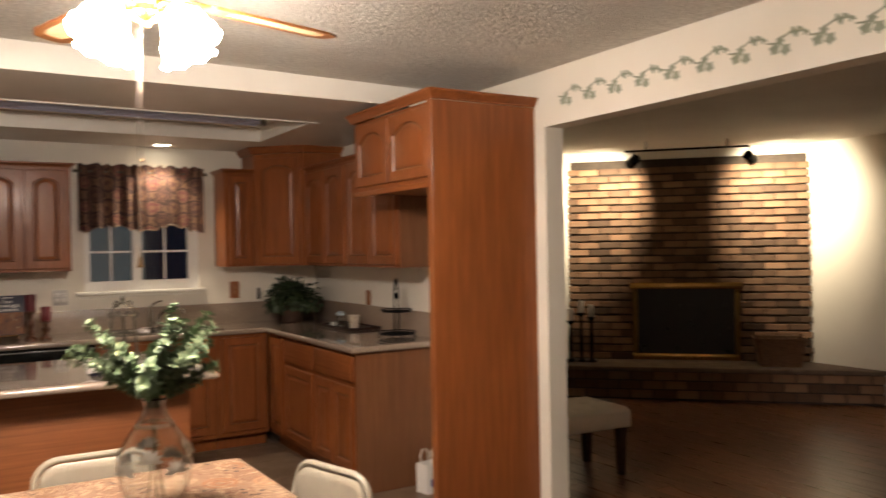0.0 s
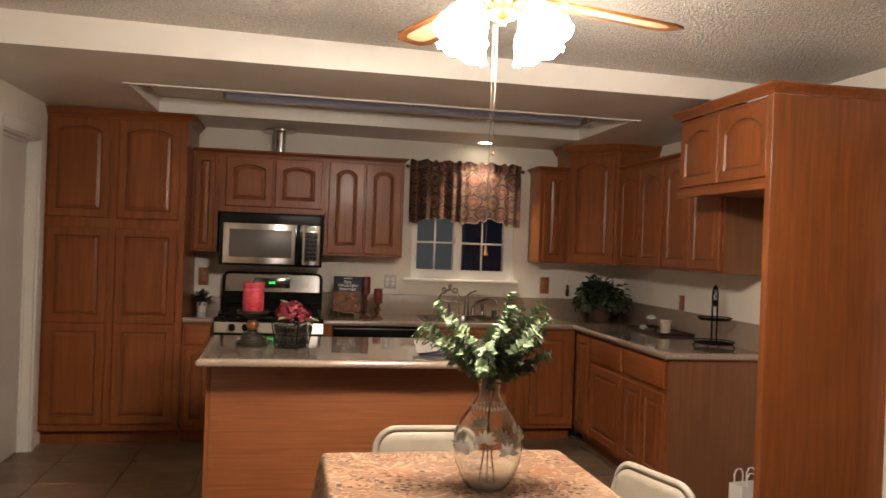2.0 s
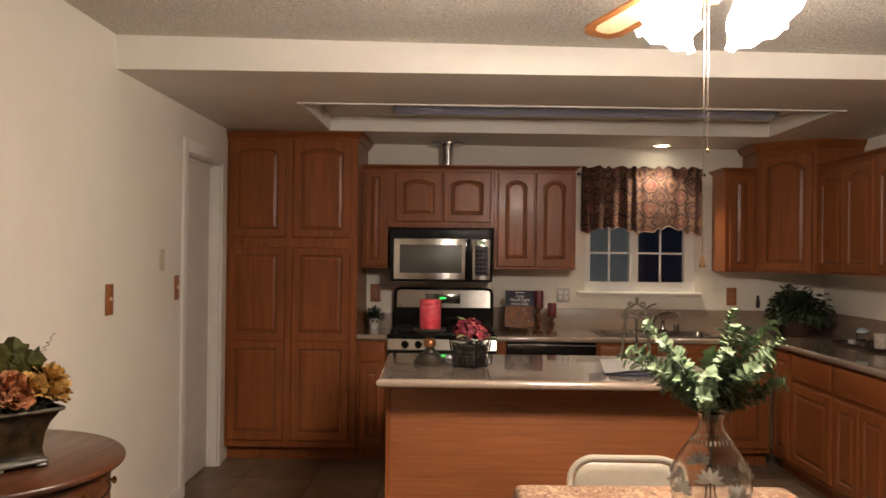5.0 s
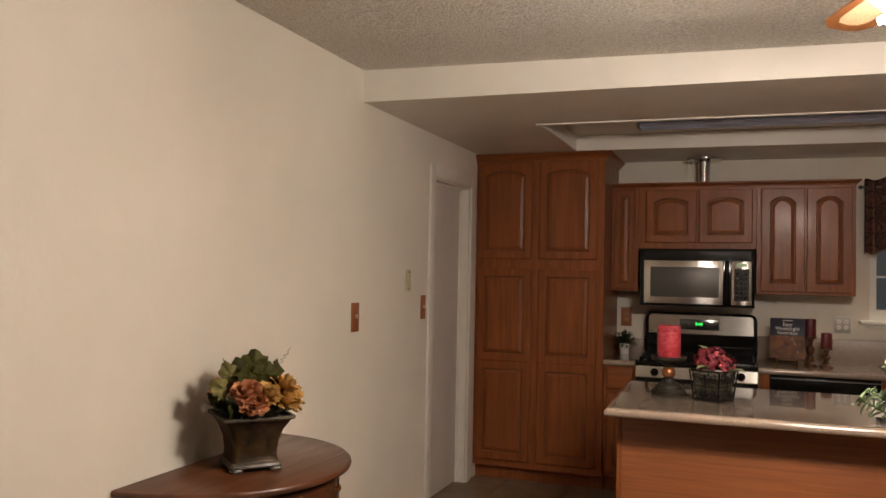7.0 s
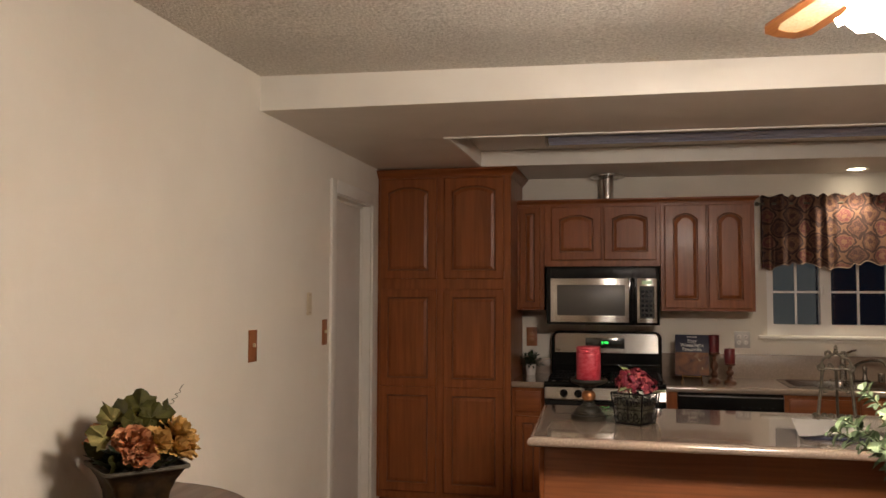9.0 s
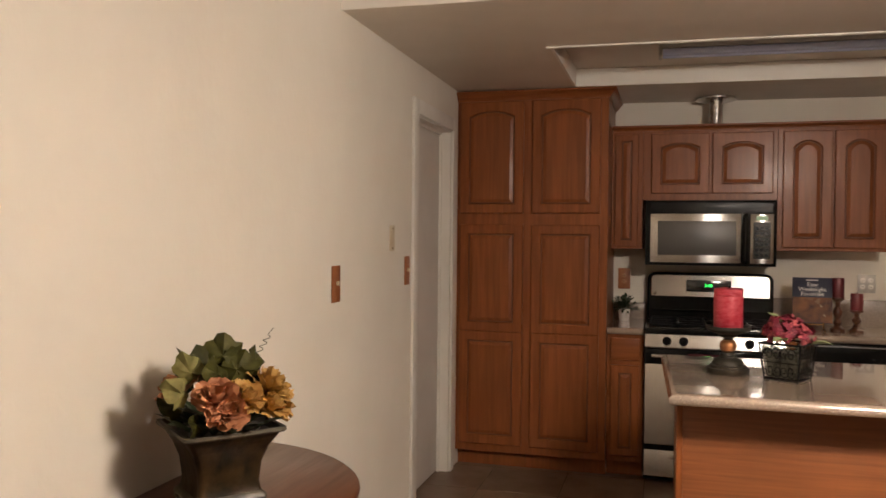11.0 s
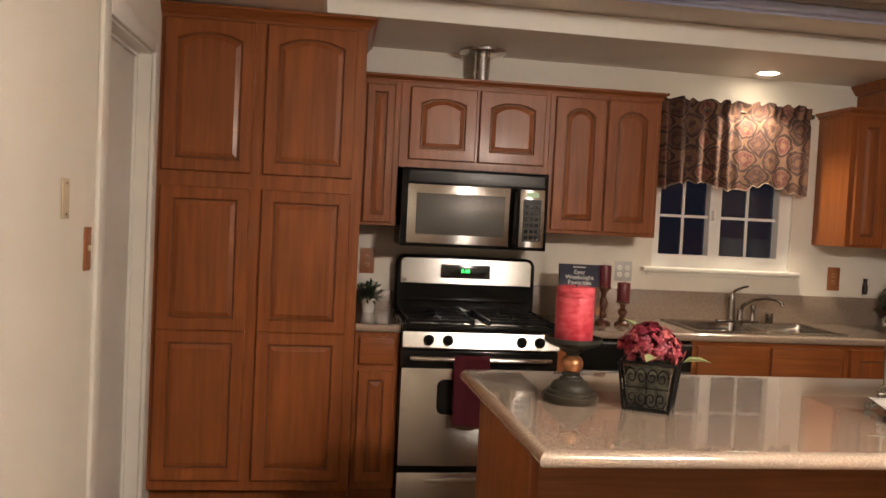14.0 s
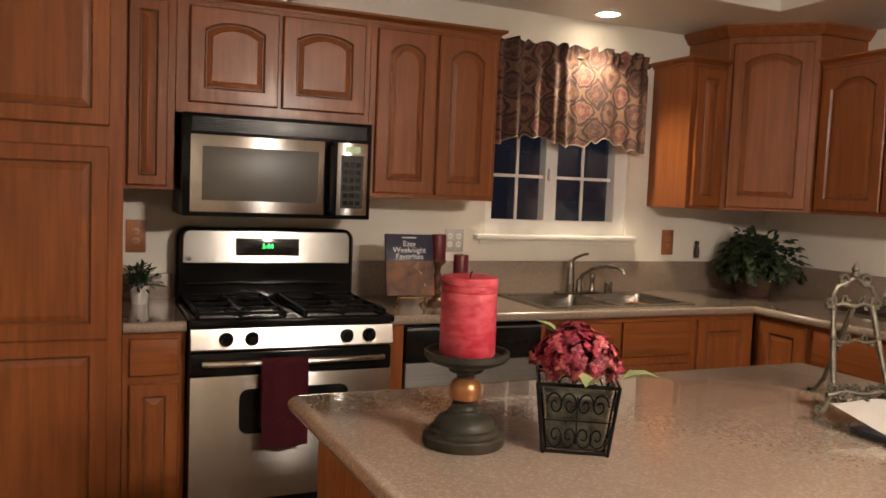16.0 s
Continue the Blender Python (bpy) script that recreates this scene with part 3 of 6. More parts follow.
# ---- cabinets ----
def door_shape(bm, x0, x1, z0, z1, y, rise=0.0, fr=0.055, t=0.019):
    def ring(ins, yy, rs):
        xl, xr, zb, zt = x0 + ins, x1 - ins, z0 + ins, z1 - ins
        pts = [(xl, yy, zb), (xr, yy, zb)]
        for k in range(17):
            u = k / 16
            s = min(1.0, abs(2 * u - 1) / 0.92)
            pts.append((xr + (xl - xr) * u, yy, zt - rs * (0.45 * s * s + 0.55 * (1 - math.sqrt(1 - s * s)))))
        return pts
    f = y - t
    g = f + 0.010
    old = set(bm.faces)
    loft(bm, [ring(0, y, 0), ring(0, f + 0.005, 0), ring(0.005, f, 0), ring(fr, f, rise), ring(fr + 0.004, f + 0.005, rise), ring(fr + 0.007, g, rise),
              ring(fr + 0.011, g, rise), ring(fr + 0.014, g - 0.002, rise), ring(fr + 0.032, f + 0.002, rise)], True, True, True)
    for q in bm.faces:
        if q not in old and sum(abs(v.co.y - g) < 1e-5 for v in q.verts) >= 2:
            q.material_index = 1
    return bm


def slab_front(bm, x0, x1, z0, z1, y, t=0.019):
    return bx(bm, x0, x1, y - t, y, z0, z1, bev=0.006, seg=3)


def crown(bm, x0, x1, yb, yf, z0, left=True, right=True, h=0.05, out=0.04):
    prof = [(0.0, 0.0), (0.006, 0.0), (0.008, 0.010), (0.018, 0.018), (out * 0.8, h - 0.014), (out, h - 0.010), (out, h), (0.0, h)]
    rings = []
    for o, z in prof:
        pts = []
        pts += [(x0 - o, yb, z0 + z), (x0 - o, yf - o, z0 + z)] if left else [(x0, yf - o, z0 + z)]
        pts += [(x1 + o, yf - o, z0 + z), (x1 + o, yb, z0 + z)] if right else [(x1, yf - o, z0 + z)]
        rings.append(pts)
    rings.append(rings[0])
    return loft(bm, rings, False)


def cabinet(name, label, m, w, d, z0, z1, doors=(), drawers=(), crown_at=None, toe=0.0, two_panel=None, group=""):
    """A cabinet against y = 0 of its own frame, its front facing -y at depth d. m places its left back foot."""
    ob = thing(name, label, "cabinet", m, group)
    bm = box(0.0005, w - 0.0005, -d, -0.001, z0, z1, bev=0.0015, seg=1)
    if toe:
        bx(bm, 0.002, w - 0.002, -d + 0.07, -0.002, 0, z0 - 0.001)
    part("body", bm, oak, ob)
    for x0, x1, a, b, rise in doors:
        bm = bmesh.new()
        if two_panel and a < two_panel < b:
            door_shape(bm, x0, x1, a, two_panel, -d - 0.001, 0)
            door_shape(bm, x0, x1, two_panel + 0.0003, b, -d - 0.001, rise)
        else:
            door_shape(bm, x0, x1, a, b, -d - 0.001, rise, fr=min(0.055, (x1 - x0) * 0.26))
        part("door", bm, oak, ob, smooth=8).data.materials.append(oak_glaze)
    for x0, x1, a, b in drawers:
        part("drawer_front", slab_front(bmesh.new(), x0, x1, a, b, -d - 0.001), oak_x, ob)
    if crown_at:
        part("crown", crown(bmesh.new(), 0, w, -0.001, -d, *crown_at), oak_x, ob)
    return ob


UB, UT = 1.385, 2.13
cabinet("pantry_cabinet", "tall oak pantry cabinet with four raised-panel doors", pose(0.0, 0, 0), 0.94, 0.636, 0.10, 2.305,
        [(0.02, 0.425, 0.15, 1.53, 0), (0.478, 0.893, 0.15, 1.53, 0), (0.02, 0.425, 1.60, 2.295, 0.035), (0.478, 0.893, 1.60, 2.295, 0.035)],
        (), (2.30, False, True, 0.058, 0.045), 0.1, 0.86)
cabinet("wall_cabinet", "narrow oak wall cabinet beside the pantry", pose(0.941, 0, 0), 0.194, 0.315, UB, UT, [(0.02, 0.165, UB + 0.015, UT - 0.02, 0.0)], (), (UT - 0.001, False, False, 0.035, 0.03))
cabinet("wall_cabinet", "short oak wall cabinet with arched doors over the microwave", pose(1.135, 0, 0), 0.795, 0.315, 1.692, UT, [(0.05, 0.398, 1.735, UT - 0.02, 0.030), (0.415, 0.768, 1.735, UT - 0.02, 0.030)], (), (UT - 0.001, False, False, 0.035, 0.03))
cabinet("wall_cabinet", "oak wall cabinet with two arched raised-panel doors", pose(1.93, 0, 0), 0.615, 0.315, UB, UT, [(0.028, 0.303, UB + 0.02, UT - 0.02, 0.042), (0.315, 0.592, UB + 0.02, UT - 0.02, 0.042)], (), (UT - 0.001, False, True, 0.035, 0.03))
cabinet("wall_cabinet", "narrow oak wall cabinet beside the window", pose(3.662, 0, 0), 0.235, 0.315, UB, UT, [(0.03, 0.212, UB + 0.015, UT - 0.02, 0.0)], (), (UT - 0.001, True, False, 0.035, 0.03))

# diagonal corner cabinet
corner = thing("corner_cabinet", "tall diagonal oak corner cabinet reaching the ceiling", "cabinet")
A, B = (3.898, -0.315), (W_EAST - 0.335, -0.622)
bm = bmesh.new()
prism(bm, [(3.898, -0.001), A, B, (W_EAST - 0.001, -0.622), (W_EAST - 0.001, -0.001)], UB, 2.285)
part("body", bm, oak, corner)
dlen = math.hypot(B[0] - A[0], B[1] - A[1])
face = part("door", door_shape(bmesh.new(), 0.025, dlen - 0.025, UB + 0.015, 2.25, -0.001, 0.045), oak, corner, smooth=8)
face.data.materials.append(oak_glaze)
face.matrix_basis = pose(A[0], A[1], 0, 0, 0, math.degrees(math.atan2(B[1] - A[1], B[0] - A[0])))
bm = bmesh.new()
rings = []
for o, z in ((0.0, 0), (0.012, 0.0), (0.045, 0.045), (0.045, 0.06), (0.0, 0.06)):
    k = 0.41 * o
    rings.append([(3.898 - o, -0.001, 2.286 + z), (3.898 - o, -0.315 - k, 2.286 + z), (B[0] - k, -0.622 - o, 2.286 + z), (W_EAST - 0.001, -0.622 - o, 2.286 + z)])
rings.append(rings[0])
part("crown", loft(bm, rings, False), oak_x, corner)

# east wall cabinets, fronts facing west
for y0, w, last in ((-0.623, 0.787, False), (-1.41, 0.80, True)):
    wc_ = cabinet("wall_cabinet", "oak wall cabinet with two arched raised-panel doors", pose(W_EAST, y0, 0, 0, 0, -90), w, 0.315, UB, UT,
            [(0.022, 0.39, UB + 0.018, UT - 0.02, 0.05), (0.403, w - 0.022, UB + 0.018, UT - 0.02, 0.05)], (), (UT - 0.001, False, last, 0.035, 0.03), group="east wall cabinets")
    if last:
        part("end_panel", box(w - 0.0003, w + 0.004, -0.314, -0.002, UB + 0.001, UT - 0.002), oak_end, wc_, "dull brown veneer end panel")

# refrigerator surround: upper cabinet and tall side panel
PY = -3.20
fridge = thing("refrigerator_surround", "oak cabinet over an empty refrigerator niche with a tall side panel", "cabinet", pose(W_EAST, -2.25, 0, 0, 0, -90))
fw = -2.25 - PY
part("body", box(0.0005, fw - 0.02, -0.625, -0.001, 1.838, 2.255, bev=0.0015, seg=1), oak, fridge)
part("side_panel", box(fw - 0.019, fw + 0.001, -0.645, -0.001, 0.0, 2.255, bev=0.0015, seg=1), oak, fridge)
part("stile", box(fw - 0.045, fw + 0.003, -0.651, -0.6455, 0.0, 2.255, bev=0.002, seg=1), oak, fridge)
for x0, x1 in ((0.025, 0.445), (0.458, fw - 0.05)):
    part("door", door_shape(bmesh.new(), x0, x1, 1.872, 2.235, -0.626, 0.055), oak, fridge).data.materials.append(oak_glaze)
part("bottom_rail", box(0.0, fw - 0.046, -0.645, -0.622, 1.815, 1.845, bev=0.004), oak_x, fridge)
part("crown", crown(bmesh.new(), 0, fw, -0.001, -0.645, 2.256, True, True, 0.05, 0.035), oak_x, fridge)

# base cabinets
CB, CT = 0.10, 0.872
cabinet("base_cabinet", "narrow oak base cabinet with drawer and door", pose(0.941, 0, 0), 0.219, 0.605, CB, CT, [(0.025, 0.195, 0.135, 0.685, 0)], [(0.025, 0.195, 0.715, 0.85)], None, 0.1)
cabinet("base_filler", "narrow oak filler post between range and dishwasher", pose(1.947, 0, 0), 0.066, 0.615, CB, CT, toe=0.1)
sink_base = cabinet("sink_cabinet", "oak sink base cabinet with two false fronts and doors", pose(2.66, 0, 0), 0.85, 0.605, CB, 0.74, [(0.025, 0.415, 0.135, 0.645, 0), (0.435, 0.825, 0.135, 0.645, 0)], [(0.025, 0.415, 0.685, 0.85), (0.435, 0.825, 0.685, 0.85)], None, 0.1)
part("top_rail", box(0.0005, 0.8495, -0.605, -0.585, 0.7405, CT), oak_x, sink_base)
for x_ in (0.0005, 0.8335):
    part("side", box(x_, x_ + 0.016, -0.584, -0.002, 0.7405, CT), oak, sink_base)
cabinet("base_cabinet", "oak base cabinet with one door next to the corner", pose(3.511, 0, 0), 0.385, 0.605, CB, CT, [(0.025, 0.36, 0.135, 0.85, 0)], (), None, 0.1)
EX = W_EAST
cabinet("base_cabinet", "narrow oak corner base cabinet door", pose(EX, -0.607, 0, 0, 0, -90), 0.343, 0.63, CB, CT, [(0.045, 0.32, 0.135, 0.85, 0)], (), None, 0.1)
cabinet("base_cabinet", "oak base cabinet with a wide drawer above one door", pose(EX, -0.951, 0, 0, 0, -90), 0.599, 0.63, CB, CT, [(0.025, 0.575, 0.135, 0.66, 0)], [(0.025, 0.575, 0.69, 0.85)], None, 0.1)
last_base = cabinet("base_cabinet", "oak base cabinet with one drawer above two doors", pose(EX, -1.551, 0, 0, 0, -90), 0.649, 0.63, CB, CT, [(0.025, 0.315, 0.135, 0.66, 0), (0.325, 0.625, 0.135, 0.66, 0)], [(0.025, 0.625, 0.69, 0.85)], None, 0.1)
part("end_panel", box(0.6495, 0.6535, -0.63, -0.002, 0.002, CT - 0.001), oak_end, last_base, "dull brown veneer end panel")


# ---- worktops ----
def nosing(bm, path, z0, z1, out=0.012, n=6):
    """A half-round edge along an open path; outward is to the right of the path."""
    r = (z1 - z0) / 2
    pts = [Vector((x, y)) for x, y in path]
    rings = []
    for i, p in enumerate(pts):
        d0 = (pts[i] - pts[i - 1]).normalized() if i else (pts[1] - pts[0]).normalized()
        d1 = (pts[i + 1] - pts[i]).normalized() if i < len(pts) - 1 else d0
        n0, n1 = Vector((d0.y, -d0.x)), Vector((d1.y, -d1.x))
        mit = (n0 + n1).normalized()
        mit = mit / max(mit.dot(n0), 0.3)
        ring = []
        for k in range(n + 1):
            a = -math.pi / 2 + math.pi * k / n
            q = p + mit * (out * math.cos(a))
            ring.append((q.x, q.y, (z0 + z1) / 2 + r * math.sin(a)))
        rings.append(ring)
    return loft(bm, rings, False)


T0, T1 = 0.873, 0.912
SX0, SX1, SY0, SY1 = 2.72, 3.56, -0.535, -0.085
top = thing("worktop", "L-shaped speckled beige laminate worktop with a rounded edge", "worktop")
bm = bmesh.new()
for a in ((1.945, SX0, -0.625, -0.022), (SX1, 3.88, -0.625, -0.022), (SX0, SX1, -0.625, SY0), (SX0, SX1, SY1, -0.022), (3.88, W_EAST - 0.022, -2.225, -0.022)):
    bx(bm, *a, T0, T1)
nosing(bm, [(1.945, -0.625), (3.88, -0.625), (3.88, -2.225), (W_EAST - 0.022, -2.225)], T0, T1)
bmesh.ops.remove_doubles(bm, verts=bm.verts, dist=1e-5)
part("slab", bm, counter_mat, top)
part("backsplash", box(1.945, W_EAST - 0.022, -0.021, -0.001, T0 + 0.002, 1.078, bev=0.004), splash_mat, top)
part("backsplash", box(W_EAST - 0.021, W_EAST - 0.001, -2.225, -0.023, T0 + 0.002, 1.078, bev=0.004), splash_mat, top)
top2 = thing("worktop", "short speckled beige worktop between pantry and range", "worktop")
bm = box(0.943, 1.160, -0.625, -0.022, T0, T1)
nosing(bm, [(0.943, -0.625), (1.160, -0.625)], T0, T1)
part("slab", bm, counter_mat, top2)
part("backsplash", box(0.943, 1.160, -0.021, -0.001, T0 + 0.002, 1.02, bev=0.004), splash_mat, top2)

# ---- island ----
IT = 0.928
isl = thing("kitchen_island", "freestanding kitchen island clad in honey oak panels", "island")
part("body", box(1.333, 2.83, -2.575, -1.87, 0.001, 0.886, bev=0.003), oak_island, isl)
part("corner_post", box(1.326, 1.348, -2.581, -2.555, 0.002, 0.885, bev=0.003), oak, isl)
part("end_panel", box(1.327, 1.3325, -2.554, -1.88, 0.002, 0.885), oak, isl)
itop = thing("island_top", "speckled beige laminate island top with a thick rounded edge", "worktop")
bm = bmesh.new()
out = [(1.322, -2.745), (2.90, -2.745), (2.90, -1.815), (1.292, -1.815)]
prism(bm, out, IT - 0.041, IT)
part("slab", bm, counter_mat, itop)
part("edge", nosing(bmesh.new(), [out[3], out[0], out[1], out[2], out[3]], IT - 0.041, IT, 0.026, 8), counter_mat, itop, "rounded pale edge")

# ---- range ----
rg = thing("gas_range", "stainless and black gas range with four knobs", "range", pose(1.165, 0, 0))
RW = 0.778
part("body", box(0, RW, -0.645, -0.03, 0.02, 0.895, bev=0.004), black_enamel, rg)
part("cooktop", box(-0.001, RW + 0.001, -0.69, -0.09, 0.896, 0.925, bev=0.008, seg=3), black_enamel, rg)
bm = bmesh.new()
rings = []
for ins, y in ((0, -0.03), (0, -0.10), (0.012, -0.115)):
    o = []
    for cx, cz, a0 in ((RW - 0.05, 1.18, 0), (0.05, 1.18, 90)):
        for k in range(7):
            a = radians(a0 + 15 * k)
            o.append((cx + (0.05 - ins) * math.cos(a), y, cz + (0.05 - ins) * math.sin(a)))
    o += [(0 + ins, y, 0.926), (RW - ins, y, 0.926)]
    rings.append(o)
part("backguard", loft(bm, rings, True, True, True), black_enamel, rg)
bm = bmesh.new()
rings = []
for ins, y in ((0, -0.113), (0, -0.122), (0.004, -0.125)):
    o = []
    for cx, cz, a0 in ((RW - 0.058, 1.185, 0), (0.058, 1.185, 90)):
        for k in range(7):
            a = radians(a0 + 15 * k)
            o.append((cx + (0.034 - ins) * math.cos(a), y, cz + (0.034 - ins) * math.sin(a)))
    o += [(0.024 + ins, y, 1.075 + ins), (RW - 0.024 - ins, y, 1.075 + ins)]
    rings.append(o)
part("control_panel", loft(bm, rings, True, True, True), steel, rg)
part("badge", lathe(bmesh.new(), [(0.014, 0), (0.014, 0.0015), (0.011, 0.002)], seg=18), nickel, rg, "small round metal badge").matrix_basis = pose(0.048, -0.125, 1.10, 90)
disp = part("display", box(0.245, 0.52, -0.129, -0.126, 1.11, 1.185, bev=0.001), black_glass, rg)
words("5:44", 0.028, green_led, disp, pose(0.382, -0.1305, 1.142, 90), "digits")
bm = bmesh.new()
bx(bm, 0.04, RW - 0.04, -0.15, -0.12, 0.985, 0.998, bev=0.003)
part("vent_trim", bm, black_enamel, rg)
for cx, cy in ((0.19, -0.53), (0.59, -0.53), (0.19, -0.25), (0.59, -0.25)):
    b = part("burner", lathe(bmesh.new(), [(0.05, 0.0), (0.052, 0.012), (0.035, 0.014), (0.034, 0.02), (0.02, 0.022)], cx, cy, 0.925, 20), iron, rg)
for cx in (0.19, 0.59):
    bm = bmesh.new()
    for y in (-0.64, -0.14):
        bx(bm, cx - 0.16, cx + 0.16, y - 0.006, y + 0.006, 0.947, 0.958)
    for x in (-0.16, 0.0, 0.16):
        bx(bm, cx + x - 0.006, cx + x + 0.006, -0.646, -0.134, 0.945, 0.957)
    for y in (-0.53, -0.25, -0.39):
        bx(bm, cx - 0.16, cx + 0.16, y - 0.005, y + 0.005, 0.946, 0.959)
    for x in (-0.16, 0.16):
        for y in (-0.64, -0.14):
            bx(bm, cx + x - 0.007, cx + x + 0.007, y - 0.007, y + 0.007, 0.925, 0.947)
    part("grate", bm, iron, rg).matrix_basis = pose(0, 0, -0.012)
bm = bmesh.new()
loft(bm, [[(x, y, z) for y, z in ((-0.646, 0.805), (-0.684, 0.808), (-0.692, 0.816), (-0.676, 0.888), (-0.646, 0.893))] for x in (0.004, RW - 0.004)], True, True, True)
part("knob_panel", bm, steel, rg)
for x in (0.128, 0.222, 0.585, 0.675):
    bm = lathe(bmesh.new(), [(0.026, 0.0), (0.026, 0.006), (0.021, 0.010), (0.019, 0.026), (0.016, 0.030)], seg=20)
    bx(bm, -0.005, 0.005, -0.018, 0.018, 0.028, 0.034, bev=0.002)
    kb = part("knob", bm, black_plastic, rg)
    kb.matrix_basis = pose(x, -0.686, 0.852, 100)
part("door_top", box(0.004, RW - 0.004, -0.675, -0.646, 0.715, 0.800, bev=0.006), black_enamel, rg)
bm = bmesh.new()
tube(bm, [(0.05, -0.676, 0.762), (0.05, -0.705, 0.765), (0.075, -0.722, 0.767), (0.2, -0.728, 0.768), (RW / 2, -0.731, 0.768), (RW - 0.2, -0.728, 0.768), (RW - 0.075, -0.722, 0.767), (RW - 0.05, -0.705, 0.765), (RW - 0.05, -0.676, 0.762)], 0.011, 10)
part("handle", bm, steel, rg)
od = part("oven_door", box(0.004, RW - 0.004, -0.678, -0.646, 0.235, 0.713, bev=0.006), steel, rg)
bm = bmesh.new()
rings = []
for ins, y in ((0, -0.676), (0, -0.681), (0.004, -0.682)):
    o = []
    for cx, cz, a0 in ((0.565, 0.625, 0), (0.215, 0.625, 90), (0.215, 0.525, 180), (0.565, 0.525, 270)):
        for k in range(5):
            a = radians(a0 + 22.5 * k)
            o.append((cx + (0.035 - ins) * math.cos(a), y, cz + (0.035 - ins) * math.sin(a)))
    rings.append(o)
part("window", loft(bm, rings, True, True, True), black_enamel, od)
part("kick_gap", box(0.004, RW - 0.004, -0.668, -0.646, 0.205, 0.233), black_enamel, rg)
dr = part("drawer", box(0.004, RW - 0.004, -0.676, -0.646, 0.045, 0.203, bev=0.006), steel, rg)
part("drawer_pull", box(0.14, RW - 0.14, -0.69, -0.6765, 0.155, 0.178, bev=0.006), steel, dr)

# towel over the oven handle
tw = thing("dish_towel", "folded burgundy dish towel hanging over the oven handle", "towel", pose(1.500, -0.731, 0))
bm = bmesh.new()
rows = []
prof = [(0.019, 0.52), (0.018, 0.62), (0.017, 0.72), (0.014, 0.765), (0.008, 0.782), (0, 0.787), (-0.009, 0.782), (-0.016, 0.765), (-0.020, 0.70), (-0.024, 0.60), (-0.027, 0.515), (-0.028, 0.455)]
for i, (y, z) in enumerate(prof):
    rows.append([(-0.086 + 0.172 * k / 14, y - 0.003 * math.sin(k * 0.9 + i * 0.15) * (0.3 + 0.7 * abs(i - 5) / 6), z + 0.005 * math.sin(k * 0.55) * (i == len(prof) - 1)) for k in range(15)])
loft(bm, rows, False)
bmesh.ops.solidify(bm, geom=bm.faces, thickness=0.004)
part("cloth", bm, towel_mat, tw, smooth=60)

# ---- microwave ----
mw = thing("microwave", "stainless and black over-the-range microwave", "microwave", pose(1.155, 0, 0))
MWW = 0.765
part("body", box(0, MWW, -0.375, -0.002, 1.288, 1.69, bev=0.004), black_plastic, mw)
part("front_frame", box(0.0, MWW, -0.398, -0.3755, 1.288, 1.69, bev=0.005), black_enamel, mw)
vent = part("vent_grille", box(0.03, MWW - 0.02, -0.402, -0.3985, 1.615, 1.678, bev=0.001), black_plastic, mw)
for i in range(6):
    part("slat", box(0.036, MWW - 0.026, -0.406, -0.4022, 1.620 + 0.0095 * i, 1.6255 + 0.0095 * i), black_plastic, vent)
md = part("door", box(0.03, 0.562, -0.408, -0.3985, 1.305, 1.607, bev=0.003), steel, mw)
part("window", box(0.075, 0.535, -0.4105, -0.4085, 1.352, 1.562, bev=0.001), mw_glass, md)
bm = bmesh.new()
tube(bm, [(0.588, -0.399, 1.60), (0.588, -0.42, 1.585), (0.588, -0.428, 1.53), (0.588, -0.43, 1.455), (0.588, -0.428, 1.38), (0.588, -0.42, 1.325), (0.588, -0.399, 1.31)], 0.012, 10)
part("handle", bm, black_enamel, mw)
cp = part("control_panel", box(0.615, MWW - 0.018, -0.406, -0.3985, 1.305, 1.607, bev=0.003), steel, mw)
part("keypad", box(0.632, MWW - 0.036, -0.4082, -0.4063, 1.335, 1.555), black_glass, cp)
part("display", box(0.648, MWW - 0.052, -0.4082, -0.4063, 1.567, 1.592), glow("dim_display", (0.30, 0.42, 0.25), 0.25), cp)
for r in range(6):
    for c in range(3):
        part("key", box(0.642 + 0.027 * c, 0.662 + 0.027 * c, -0.4090, -0.4083, 1.348 + 0.032 * r, 1.366 + 0.032 * r), black_plastic, cp)

# flue pipe above the cabinets
fl = thing("vent_pipe", "galvanised vent pipe with a flange at the ceiling", "vent pipe", pose(1.575, -0.17, 0))
part("pipe", lathe(bmesh.new(), [(0.042, UT + 0.003), (0.042, SOFFIT - 0.002)], seg=28), tin, fl)
part("flange", lathe(bmesh.new(), [(0.125, SOFFIT - 0.003), (0.125, SOFFIT - 0.016), (0.10, SOFFIT - 0.024), (0.044, SOFFIT - 0.030)], seg=36), tin, fl)

# ---- dishwasher ----
dw = thing("dishwasher", "black and steel dishwasher under the worktop", "dishwasher", pose(2.014, 0, 0))
part("body", box(0.003, 0.643, -0.60, -0.03, 0.02, 0.868), black_plastic, dw)
part("control_panel", box(0.006, 0.64, -0.632, -0.601, 0.715, 0.862, bev=0.006), black_enamel, dw)
part("door", box(0.006, 0.64, -0.63, -0.601, 0.11, 0.712, bev=0.006), dim_steel, dw)
part("trim_strip", box(0.006, 0.64, -0.636, -0.6325, 0.849, 0.856), dim_steel, dw)
part("kick_plate", box(0.006, 0.64, -0.56, -0.545, 0.0, 0.105), black_plastic, dw)
for i in range(5):
    part("button", box(0.38 + 0.045 * i, 0.41 + 0.045 * i, -0.6345, -0.6322, 0.772, 0.792, bev=0.001), black_plastic, dw)

